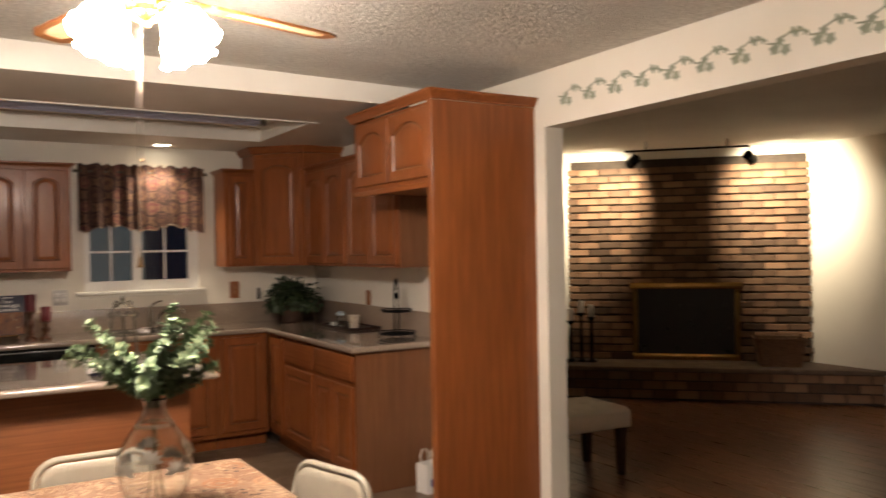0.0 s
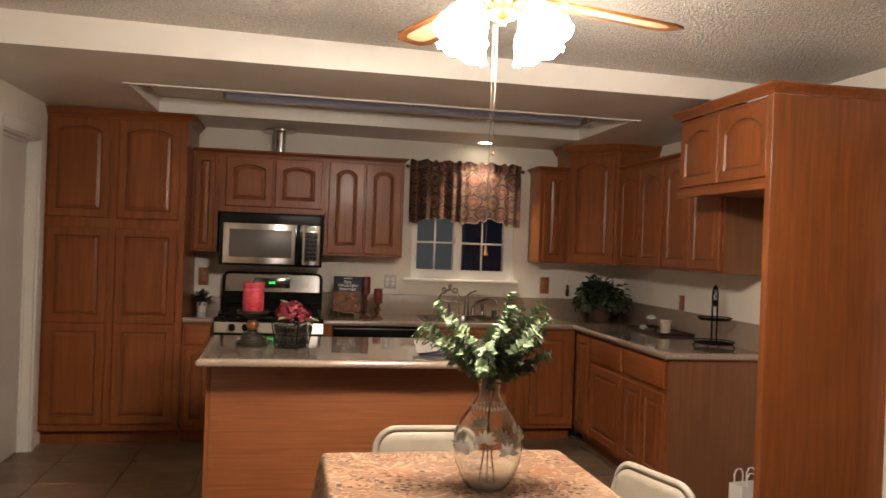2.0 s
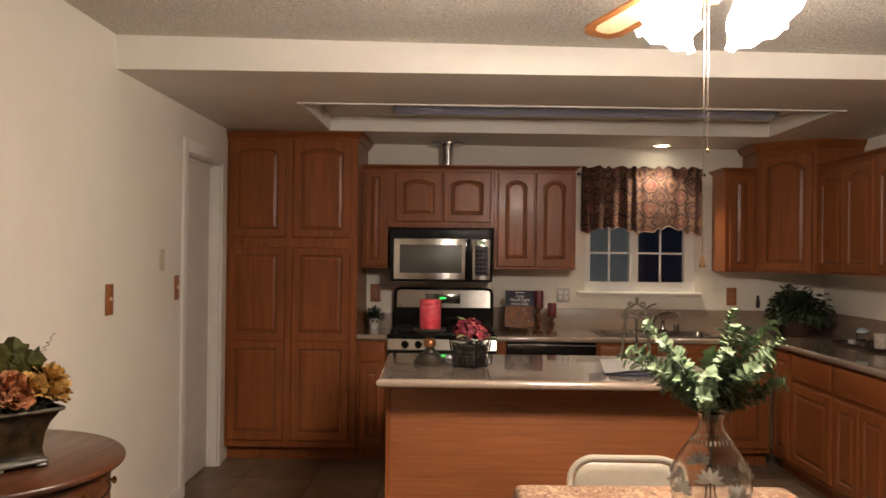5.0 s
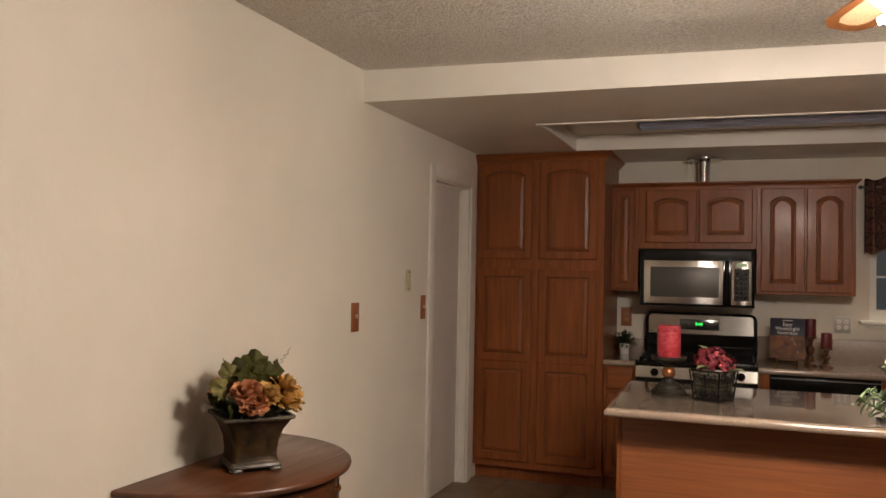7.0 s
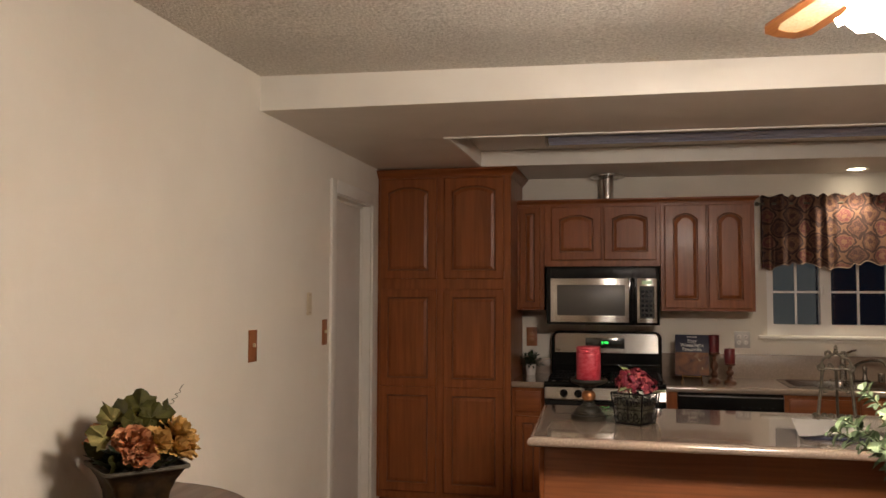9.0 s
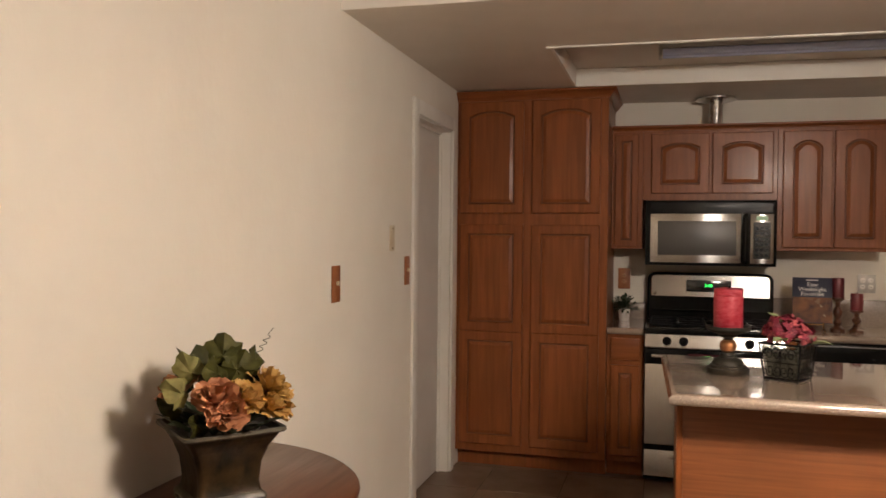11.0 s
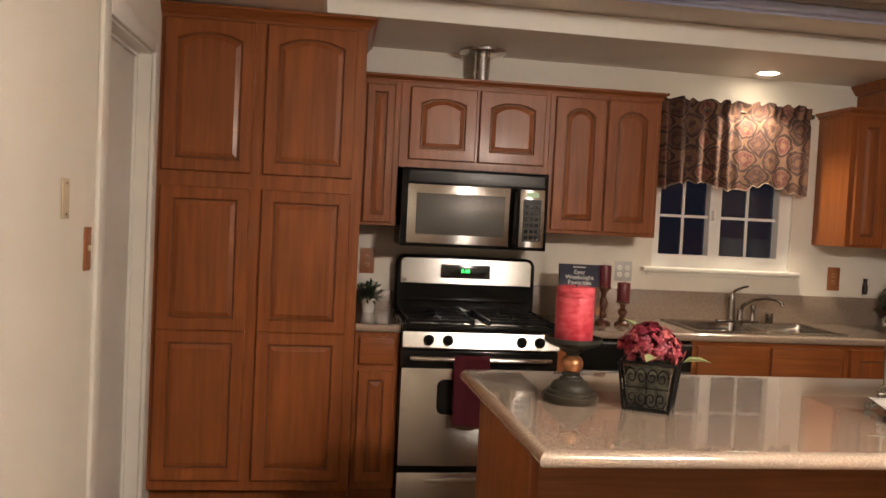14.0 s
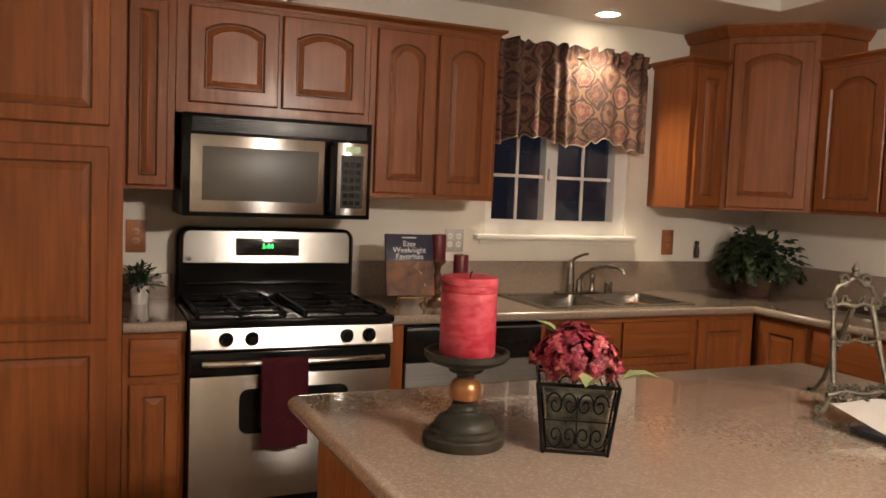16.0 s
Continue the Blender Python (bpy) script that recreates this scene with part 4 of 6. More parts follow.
# ---- sink and faucet ----
sk = thing("kitchen_sink", "double-bowl stainless sink set into the worktop", "sink")
bm = bmesh.new()
for a in ((SX0 - 0.012, SX1 + 0.012, SY1 - 0.055, SY1 + 0.012), (SX0 - 0.012, SX1 + 0.012, SY0 - 0.012, SY0 + 0.02), (SX0 - 0.012, SX0 + 0.02, SY0 + 0.02, SY1 - 0.055), (SX1 - 0.02, SX1 + 0.012, SY0 + 0.02, SY1 - 0.055), (3.125, 3.165, SY0 + 0.02, SY1 - 0.055)):
    bx(bm, *a, T1 + 0.0005, T1 + 0.006)
part("rim", bm, sink_steel, sk)
for x0, x1 in ((SX0 + 0.02, 3.125), (3.165, SX1 - 0.02)):
    bm = bmesh.new()
    rings = []
    for ins, z in ((0, T1 + 0.005), (0.004, T1 - 0.02), (0.012, T1 - 0.13), (0.04, T1 - 0.16)):
        a, b, c, d = x0 + ins, x1 - ins, SY0 + 0.02 + ins, SY1 - 0.055 - ins
        o = []
        for cx, cy, a0 in ((b - 0.03, d - 0.03, 0), (a + 0.03, d - 0.03, 90), (a + 0.03, c + 0.03, 180), (b - 0.03, c + 0.03, 270)):
            o += [(cx + 0.03 * math.cos(radians(a0 + 22.5 * k)), cy + 0.03 * math.sin(radians(a0 + 22.5 * k)), z) for k in range(5)]
        rings.append(o)
    bowl = part("bowl", loft(bm, rings, True, False, True), sink_steel, sk)
    part("drain", lathe(bmesh.new(), [(0.04, T1 - 0.1595), (0.04, T1 - 0.157), (0.02, T1 - 0.156)], (x0 + x1) / 2, (SY0 + SY1) / 2, 0, 20), chrome, bowl)
fc = thing("faucet", "brushed nickel faucet with lever and side sprayer behind the sink", "faucet", pose(3.16, -0.105, T1 + 0.006))
part("base_plate", box(-0.12, 0.13, -0.025, 0.025, 0.0, 0.012, bev=0.005), nickel, fc)
bm = lathe(bmesh.new(), [(0.024, 0.0), (0.022, 0.05), (0.019, 0.12), (0.016, 0.15), (0.012, 0.16)], -0.035, 0, 0.012, 16)
tube(bm, [(-0.035, 0, 0.16), (-0.02, -0.01, 0.185), (0.015, -0.03, 0.205), (0.04, -0.045, 0.212)], 0.009, 8, r1=0.006)
part("lever", bm, nickel, fc)
bm = lathe(bmesh.new(), [(0.02, 0.0), (0.017, 0.03), (0.015, 0.06)], 0.02, 0, 0.012, 16)
tube(bm, [(0.02, 0, 0.06), (0.035, -0.01, 0.10), (0.07, -0.04, 0.135), (0.12, -0.09, 0.152), (0.165, -0.13, 0.15), (0.185, -0.15, 0.135), (0.19, -0.155, 0.115)], 0.012, 10)
part("spout", bm, nickel, fc)
part("sprayer", lathe(bmesh.new(), [(0.018, 0), (0.014, 0.02), (0.012, 0.05), (0.017, 0.075), (0.014, 0.09)], 0.1, 0, 0.012, 14), nickel, fc)
sd = thing("soap_dispenser", "short brushed metal cup behind the sink", "dispenser", pose(3.36, -0.11, T1 + 0.006))
part("cup", lathe(bmesh.new(), [(0.022, 0), (0.023, 0.055), (0.019, 0.06)], seg=18), nickel, sd)

# ---- valance ----
vl = thing("window_valance", "gathered brown and burgundy medallion-print valance with a scalloped hem", "curtain")
bm = bmesh.new()
NX, NZ = 200, 14
X0, X1, ZT = 2.622, 3.556, 2.188
rows = []
for j in range(NZ + 1):
    v = j / NZ
    row = []
    for i in range(NX + 1):
        u = i / NX
        x = X0 + (X1 - X0) * u
        left = max(0.0, 1 - u / 0.55)
        fold = (0.030 * left ** 0.5 + 0.004) * math.sin(u * 66 + 1.6 * math.sin(u * 13)) * (0.55 + 0.45 * v) + 0.008 * math.sin(u * 23 + 1)
        ruffle = 0.013 * math.sin(u * 84 + 1.5 * math.sin(u * 40)) * max(0, 1 - v / 0.2)
        hem = 1.672 + 0.050 * (0.5 - 0.5 * math.cos(2 * math.pi * (u - 0.04) / 0.45)) + 0.006 * math.sin(u * 17)
        z = ZT + 0.010 * math.sin(u * 62 + 1.2 * math.sin(u * 29)) + (hem - ZT) * v
        pinch = 0.020 * math.exp(-((v - 0.12) / 0.04) ** 2)
        row.append((x, -0.085 + fold + ruffle + pinch, z))
    rows.append(row)
loft(bm, rows, False)
cl = part("cloth", bm, valance_mat, vl, smooth=80)
bm = bmesh.new()
tube(bm, rows[-1], 0.0028, 5)
part("hem_piping", bm, hem_cord, vl, "pale corded hem")
uv_from(cl.data, lambda c: (c.x, c.z))
bm = bmesh.new()
tube(bm, [(2.595, -0.06, 2.135), (3.585, -0.06, 2.135)], 0.008, 10)
for x in (2.6, 3.58):
    tube(bm, [(x, -0.06, 2.135), (x, -0.03, 2.135), (x, -0.001, 2.135)], 0.006, 8)
    lathe(bm, [(0.006, -0.014), (0.014, -0.005), (0.014, 0.005), (0.006, 0.014)], x, -0.06, 2.135, 12)
part("rod", bm, bronze, vl)

# ---- kitchen ceiling lights ----
cn = thing("recessed_light", "lit round recessed ceiling light over the sink", "ceiling light", TILT @ pose(3.2, -0.19, SOFFIT))
part("trim_ring", lathe(bmesh.new(), [(0.058, -0.001), (0.075, -0.001), (0.078, -0.004), (0.072, -0.008), (0.058, -0.006)], seg=36, cap=False), white_trim, cn)
part("bulb", lathe(bmesh.new(), [(0.057, -0.002), (0.05, -0.0045), (0.03, -0.006)], seg=30), can_glow, cn)
fx = thing("fluorescent_fixture", "long unlit fluorescent strip fixture inside the ceiling recess", "ceiling light", TILT @ pose(0, -1.22, 0))
part("housing", box(1.215, 3.675, -0.055, 0.055, RZ - 0.028, RZ - 0.001, bev=0.004), fixture_paint, fx)
for y in (-0.035, 0.035):
    bm = bmesh.new()
    tube(bm, [(1.235 + 0.24 * k, y, RZ - 0.047) for k in range(11)], 0.019, 14)
    part("tube", bm, tube_glass, fx)
for x in (1.215, 3.66):
    part("lamp_holder", box(x, x + 0.015, -0.06, 0.06, RZ - 0.068, RZ - 0.0285, bev=0.002), fixture_paint, fx)

# ---- ceiling fan ----
fan = thing("ceiling_fan", "brass ceiling fan with cane-inset blades and four lit frosted glass shades", "ceiling fan", pose(FAN[0], FAN[1], -0.018))
cz = 2.505
part("canopy", lathe(bmesh.new(), [(0.07, cz - 0.002), (0.068, cz - 0.02), (0.05, cz - 0.045), (0.03, cz - 0.055)], seg=32), brass, fan)
part("motor_housing", lathe(bmesh.new(), [(0.03, 2.43), (0.09, 2.42), (0.108, 2.395), (0.108, 2.33), (0.095, 2.31), (0.06, 2.30)], seg=36), brass, fan)
part("light_fitter", lathe(bmesh.new(), [(0.055, 2.299), (0.06, 2.27), (0.045, 2.245), (0.05, 2.225), (0.035, 2.205), (0.014, 2.198), (0.01, 2.185)], seg=28), brass, fan)
for k in range(4):
    a = 17 + 90 * k
    blade_m = pose(0, 0, 2.283, 0, 0, a) @ pose(0, 0, 0, 8)
    pts = [(0.21, -0.045), (0.30, -0.062), (0.64, -0.070), (0.69, -0.045), (0.70, 0.0), (0.69, 0.045), (0.64, 0.070), (0.30, 0.062), (0.21, 0.045)]
    inn = [(0.29, -0.026), (0.33, -0.038), (0.60, -0.044), (0.645, -0.028), (0.652, 0.0), (0.645, 0.028), (0.60, 0.044), (0.33, 0.038), (0.29, 0.026)]
    bm = bmesh.new()
    loft(bm, [[(x, y, -0.004) for x, y in inn], [(x, y, -0.005) for x, y in pts], [(x, y, 0.003) for x, y in pts], [(x, y, 0.002) for x, y in inn], [(x, y, -0.004) for x, y in inn]], True)
    bl = part("blade", bm, blade_wood, fan, smooth=20)
    bl.matrix_basis = blade_m
    part("cane_panel", prism(bmesh.new(), inn, -0.0025, 0.001), cane, bl, "woven pale cane inset")
    bm = box(0.09, 0.24, -0.012, 0.012, 0.004, 0.010, bev=0.002)
    bx(bm, 0.20, 0.25, -0.035, 0.035, 0.0035, 0.0075, bev=0.002)
    ir = part("blade_iron", bm, brass, fan)
    ir.matrix_basis = blade_m
for k in range(4):
    a = 33 + 90 * k
    arm = bmesh.new()
    tube(arm, [(0.04, 0, 2.235), (0.075, 0, 2.245), (0.105, 0, 2.238), (0.12, 0, 2.22)], 0.008, 8)
    ar = part("arm", arm, brass, fan)
    ar.matrix_basis = pose(0, 0, 0, 0, 0, a)
    bm = bmesh.new()
    prof = [(0.026, 0.0), (0.034, -0.012), (0.055, -0.035), (0.066, -0.060), (0.068, -0.082), (0.074, -0.102), (0.084, -0.116)]
    rings = []
    for i, (r, z) in enumerate(prof):
        ring = []
        for q in range(32):
            t = 2 * math.pi * q / 32
            w = 1 + 0.05 * math.cos(8 * t) * max(0, i - 3) / 3
            ring.append((r * w * math.cos(t), r * w * math.sin(t), z + 0.006 * math.cos(8 * t) * max(0, i - 4) / 2))
        rings.append(ring)
    loft(bm, rings, True, True, False)
    sh = part("shade", bm, shade_mat, fan, "lit frosted tulip shade", smooth=70)
    sh.matrix_basis = pose(0, 0, 0, 0, 0, a) @ pose(0.118, 0, 2.222, 0, -30, 0)
for n, (dx, dy, bot) in enumerate(((-0.027, -0.002, 1.515), (-0.014, 0.006, 1.80))):
    bm = bmesh.new()
    prof = []
    z = 2.19
    while z > bot:
        prof += [(0.0005, z), (0.0014, z - 0.002), (0.0014, z - 0.004), (0.0005, z - 0.006)]
        z -= 0.0075
    lathe(bm, prof, dx, dy, 0, 6)
    pc = part("pull_chain", bm, nickel, fan)
    part("fob", lathe(bmesh.new(), [(0.002, 0.0), (0.004, -0.007), (0.005, -0.02), (0.009, -0.029), (0.009, -0.033)] if n == 0 else [(0.002, 0.0), (0.004, -0.005), (0.002, -0.012)], dx, dy, bot, 14), brass_aged, pc)

# ---- table with cloth ----
TC, TR = (2.305, -4.20), 1.5
tb = thing("folding_table", "square folding table under a printed cloth", "table", pose(TC[0], TC[1], 0, 0, 0, TR))
part("tabletop", box(-0.43, 0.43, -0.46, 0.46, 0.705, 0.738, bev=0.006), dark_wood, tb)
for sx in (-1, 1):
    for sy in (-1, 1):
        bm = bmesh.new()
        tube(bm, [(sx * 0.38, sy * 0.41, 0.704), (sx * 0.40, sy * 0.43, 0.0)], 0.013, 10)
        part("leg", bm, black_plastic, tb)
tc = thing("tablecloth", "cream and rust paisley tablecloth draped over the table", "tablecloth", pose(TC[0], TC[1], 0, 0, 0, TR))


def round_rect(hx, hy, r, n=8, m=22):
    out = []
    for cx, cy, a0 in ((hx - r, hy - r, 0), (-hx + r, hy - r, 90), (-hx + r, -hy + r, 180), (hx - r, -hy + r, 270)):
        out += [(cx + r * math.cos(radians(a0 + 90 * k / n)), cy + r * math.sin(radians(a0 + 90 * k / n))) for k in range(n + 1)]
        nx, ny = {0: (-hx + r, hy), 90: (-hx, -hy + r), 180: (hx - r, -hy), 270: (hx, hy - r)}[a0]
        px, py = out[-1]
        out += [(px + (nx - px) * k / m, py + (ny - py) * k / m) for k in range(1, m)]
    return out


rings = []
for k, (g, z) in enumerate(((-0.30, 0.7425), (-0.16, 0.7425), (-0.05, 0.7425), (-0.006, 0.7425), (0.004, 0.740), (0.010, 0.728), (0.016, 0.69), (0.026, 0.62), (0.038, 0.55), (0.046, 0.50))):
    base = round_rect(0.435 + max(g, -0.3), 0.465 + max(g, -0.3), 0.02 + max(0, g) if g > -0.05 else 0.012)
    ring = []
    for i, (x, y) in enumerate(base):
        f = max(0, k - 5) / 4
        wv = 0.018 * f * math.sin(i * 0.42 + 1.3 * math.sin(i * 0.13))
        d = math.hypot(x, y)
        ring.append((x * (1 + wv / d), y * (1 + wv / d), z + (0.006 * math.sin(i * 0.8) * (k == 9)) + (0.0012 * math.sin(x * 31) * math.cos(y * 27) if k < 4 else 0)))
    rings.append(ring)
bm = loft(bmesh.new(), rings, True, True, False)
cl = part("cloth", bm, cloth_mat, tc, smooth=60)
uv_from(cl.data, lambda c: (c.x + (0.7425 - c.z) * (1 if c.x > 0 else -1) * (abs(c.x) > 0.43), c.y + (0.7425 - c.z) * (1 if c.y > 0 else -1) * (abs(c.y) > 0.46)))
bm = bmesh.new()
edge = rings[-1]
for i in range(0, len(edge), 1):
    a, b = Vector(edge[i]), Vector(edge[(i + 1) % len(edge)])
    for t in (0.0, 0.5):
        p = a.lerp(b, t)
        q = p + Vector((random.uniform(-0.006, 0.006), random.uniform(-0.006, 0.006), -0.03))
        tube(bm, [p, q], 0.0012, 3)
part("fringe", bm, linen, tc, "short cream fringe")


# ---- folding chairs ----
def folding_chair():
    ob = thing("folding_chair", "beige metal folding chair pushed up to the table", "chair", group="chairs round the table")
    w, top, r = 0.20, 0.775, 0.085
    up = [(-w, -0.41, 0.012), (-w, -0.16, 0.36), (-w, -0.04, 0.56), (-w, 0.0, top - r)]
    crn = [(-w + r - r * math.cos(radians(a)), 0.004, top - r + r * math.sin(radians(a))) for a in range(15, 91, 15)]
    left = up + crn
    pts = left + [(-x, y, z) for x, y, z in reversed(left)]
    bm = bmesh.new()
    tube(bm, pts, 0.0125, 10)
    part("back_frame", bm, cream_metal, ob)
    rings = []
    for ins, y in ((0.008, 0.010), (0.0, 0.004), (0.0, -0.004), (0.008, -0.010), (0.03, -0.012)):
        hw, rr = w - 0.014 - ins, max(r - 0.016 - ins, 0.02)
        zt, zb = top - 0.016 - ins, 0.535 + ins
        o = []
        for cx, cz2, a0, q in ((hw - rr, zt - rr, 0, rr), (-hw + rr, zt - rr, 90, rr), (-hw + 0.02, zb + 0.02, 180, 0.02), (hw - 0.02, zb + 0.02, 270, 0.02)):
            o += [(cx + q * math.cos(radians(a0 + 15 * k)), y + 0.02 * (1 - ((cx + q * math.cos(radians(a0 + 15 * k))) / w) ** 2) - 0.012, cz2 + q * math.sin(radians(a0 + 15 * k))) for k in range(7)]
        rings.append(o)
    part("backrest", loft(bmesh.new(), rings, True, True, True), cream_metal, ob)
    part("seat", box(-0.195, 0.195, -0.42, -0.03, 0.425, 0.447, bev=0.01, seg=3), cream_metal, ob)
    for sx in (-1, 1):
        bm = bmesh.new()
        tube(bm, [(sx * 0.18, -0.34, 0.42), (sx * 0.18, -0.12, 0.24), (sx * 0.18, 0.10, 0.012)], 0.011, 8)
        lg = part("leg", bm, cream_metal, ob)
        part("foot_cap", lathe(bmesh.new(), [(0.014, 0.0), (0.015, 0.02), (0.012, 0.025)], sx * 0.18, 0.105, 0, 10), black_plastic, lg)
    bm = bmesh.new()
    tube(bm, [(-0.18, 0.05, 0.07), (0.18, 0.05, 0.07)], 0.008, 8)
    part("stretcher", bm, cream_metal, ob)
    return ob


ch = folding_chair()
ch.matrix_basis = pose(2.27, -3.47, 0) @ Matrix.Diagonal((1, 1, 0.985, 1))
copy_thing(ch, pose(2.96, -4.06, 0, 0, 0, -74.5)).scale = (1, 1, 0.955)


# ---- leaves and flowers ----
def leaf(bm, base, way, face, length, width, bend=0.15, fold=0.15):
    way, face = Vector(way).normalized(), Vector(face)
    side = way.cross(face)
    if side.length < 1e-4:
        side = way.cross(Vector((0.3, 0.5, 0.8)))
    side.normalize()
    up = side.cross(way).normalized()
    base = Vector(base)

    def at(t, s):
        return base + way * (length * t) + side * (width * s) + up * (fold * width * abs(s) * 2 - bend * length * t * t)
    pts = [at(0, 0), at(0.3, -0.42), at(0.3, 0), at(0.3, 0.42), at(0.68, -0.38), at(0.68, 0), at(0.68, 0.38), at(1, 0)]
    v = [bm.verts.new(p) for p in pts]
    for f in ((0, 1, 2), (0, 2, 3), (1, 4, 5, 2), (2, 5, 6, 3), (4, 7, 5), (5, 7, 6)):
        bm.faces.new([v[i] for i in f])


def vine_leaf(bm, base, way, face, size):
    way = Vector(way).normalized()
    side = way.cross(Vector(face)).normalized()
    up = side.cross(way)
    base = Vector(base)
    lobes = [0.92, 0.80, 0.74, 0.84, 0.78, 0.68, 0.76, 0.70, 0.62, 0.60, 0.40]
    half = [(k / 10 * math.pi, r) for k, r in enumerate(lobes)]
    outline = half + [(2 * math.pi - a, r) for a, r in reversed(half[1:-1])]
    n = len(outline)
    crumple = [random.uniform(-1, 1) for _ in range(n)]
    rings = []
    for f in (0.0, 0.4, 0.75, 1.0):
        ring = []
        for k, (a, r) in enumerate(outline):
            rr = size * 0.62 * f * (0.75 + 0.25 * f * r / 0.72) * (r * f + 0.72 * (1 - f)) * (1 + 0.17 * crumple[k] * f)
            h = size * (0.07 * f * math.cos(3 * a + 4 * crumple[0]) + 0.13 * crumple[k - k % 2] * f * f - 0.22 * f * f * max(0, math.cos(a)) - 0.10 * f * f * abs(math.sin(a)))
            h += size * random.uniform(-0.05, 0.05) * (f > 0.2)
            ring.append(base + way * (size * 0.42 + rr * math.cos(a)) + side * (rr * math.sin(a)) + up * h)
        rings.append(ring)
    loft(bm, rings, True)


def petal(bm, base, way, face, length, width, cup):
    way = Vector(way).normalized()
    side = way.cross(Vector(face))
    side = side.normalized() if side.length > 1e-4 else Vector((1, 0, 0))
    up = side.cross(way).normalized()
    base = Vector(base)
    rows = []
    ph = random.uniform(0, 6.28)
    for i, (t, w) in enumerate(((0, 0.25), (0.3, 0.75), (0.6, 1.0), (0.85, 0.95), (1.0, 0.72))):
        row = []
        for s in (-1, -0.6, -0.2, 0.2, 0.6, 1):
            ruff = 0.085 * length * t * t * math.sin(4.2 * s + ph) + 0.02 * length * random.uniform(-1, 1) * t
            curl = -0.22 * length * max(0, t - 0.6) ** 1.2
            row.append(base + way * (length * (t - 0.10 * s * s * t + 0.05 * t * math.sin(7 * s + ph))) + side * (width * 0.5 * w * s) + up * (cup * width * 0.5 * s * s + cup * length * 0.5 * t * t + ruff + curl))
        rows.append(row)
    loft(bm, rows, False)


def bloom(bm, c, axis, R, layers=((0.2, 5), (0.45, 7), (0.75, 9), (1.05, 9))):
    axis = Vector(axis).normalized()
    u = axis.orthogonal().normalized()
    v = axis.cross(u)
    for open_, n in layers:
        for k in range(n):
            a = 2 * math.pi * (k + 0.5 * (n % 2)) / n + random.uniform(-0.2, 0.2)
            rad = u * math.cos(a) + v * math.sin(a)
            way = axis * (1.15 - open_) + rad * open_
            petal(bm, Vector(c) + rad * 0.01, way, axis, R * random.uniform(0.75, 1.15), R * 0.72, random.uniform(0.15, 0.45))


# ---- vase with greenery ----
VX, VY, VZ = 2.345, -4.19, 0.7445
vs = thing("glass_vase", "clear etched glass vase with a narrow neck on the tablecloth", "vase", pose(VX, VY, VZ))
outer = [(0.046, 0.0), (0.062, 0.006), (0.084, 0.040), (0.101, 0.085), (0.1075, 0.13), (0.104, 0.165), (0.087, 0.207), (0.057, 0.250), (0.036, 0.283), (0.031, 0.302), (0.036, 0.325), (0.041, 0.333)]
inner = [(r - 0.003, z + 0.003 * (i == 0)) for i, (r, z) in enumerate(outer)]
bm = bmesh.new()
lathe(bm, outer + list(reversed(inner)), seg=40)
part("glass", bm, vase_glass, vs, smooth=60)
bm = bmesh.new()
for k in range(9):
    a = 2 * math.pi * k / 9 + 0.2
    zc = 0.13 if k % 2 else 0.165
    for q in range(7):
        t = radians(-90 + 30 * q)
        r0 = 0.108 if k % 2 else 0.102
        p = Vector((r0 * math.cos(a), r0 * math.sin(a), zc))
        tang = Vector((-math.sin(a), math.cos(a), 0))
        w = (tang * math.sin(t) + Vector((0, 0, 1)) * math.cos(t) * 0.9 + Vector((math.cos(a), math.sin(a), 0)) * (-0.25 * math.cos(t)))
        leaf(bm, p + Vector((math.cos(a), math.sin(a), 0)) * 0.003, w, Vector((math.cos(a), math.sin(a), 0)), 0.040, 0.015, 0.0, 0.0)
for k in range(30):
    a = 2 * math.pi * k / 30
    p = Vector((0.050 * math.cos(a), 0.050 * math.sin(a), 0.262))
    leaf(bm, p, (0.55 * math.cos(a), 0.55 * math.sin(a), -1), (math.cos(a), math.sin(a), 0.4), 0.018, 0.007, 0, 0)
tagged(part("etching", bm, frost, vs, "frosted etched flowers and neck band"), kind="stuff")
gr = thing("eucalyptus_bunch", "bunch of green artificial eucalyptus stems standing in the vase", "plant", pose(VX, VY, VZ))
random.seed(11)
tips = [(-0.17, 0.02, 0.56), (-0.215, 0.0, 0.50), (-0.225, 0.05, 0.47), (-0.14, -0.04, 0.52), (-0.12, 0.06, 0.50), (-0.17, -0.07, 0.46),
        (-0.09, 0.02, 0.49), (-0.13, -0.02, 0.43), (-0.10, 0.09, 0.44), (0.06, 0.02, 0.60), (0.05, -0.04, 0.56), (0.10, 0.04, 0.555),
        (0.17, 0.02, 0.57), (0.165, -0.05, 0.535), (0.14, 0.07, 0.52), (0.18, 0.04, 0.48), (0.12, -0.08, 0.49), (0.15, -0.02, 0.45), (0.08, -0.10, 0.46),
        (0.17, -0.06, 0.42), (0.10, 0.10, 0.45), (0.03, 0.10, 0.48), (0.02, -0.06, 0.50), (0.0, 0.05, 0.46), (-0.03, -0.08, 0.44), (0.10, 0.0, 0.42), (-0.12, 0.05, 0.39), (0.12, -0.05, 0.38), (0.05, 0.10, 0.39), (-0.05, -0.10, 0.39), (-0.06, 0.03, 0.43), (0.07, -0.05, 0.41)]
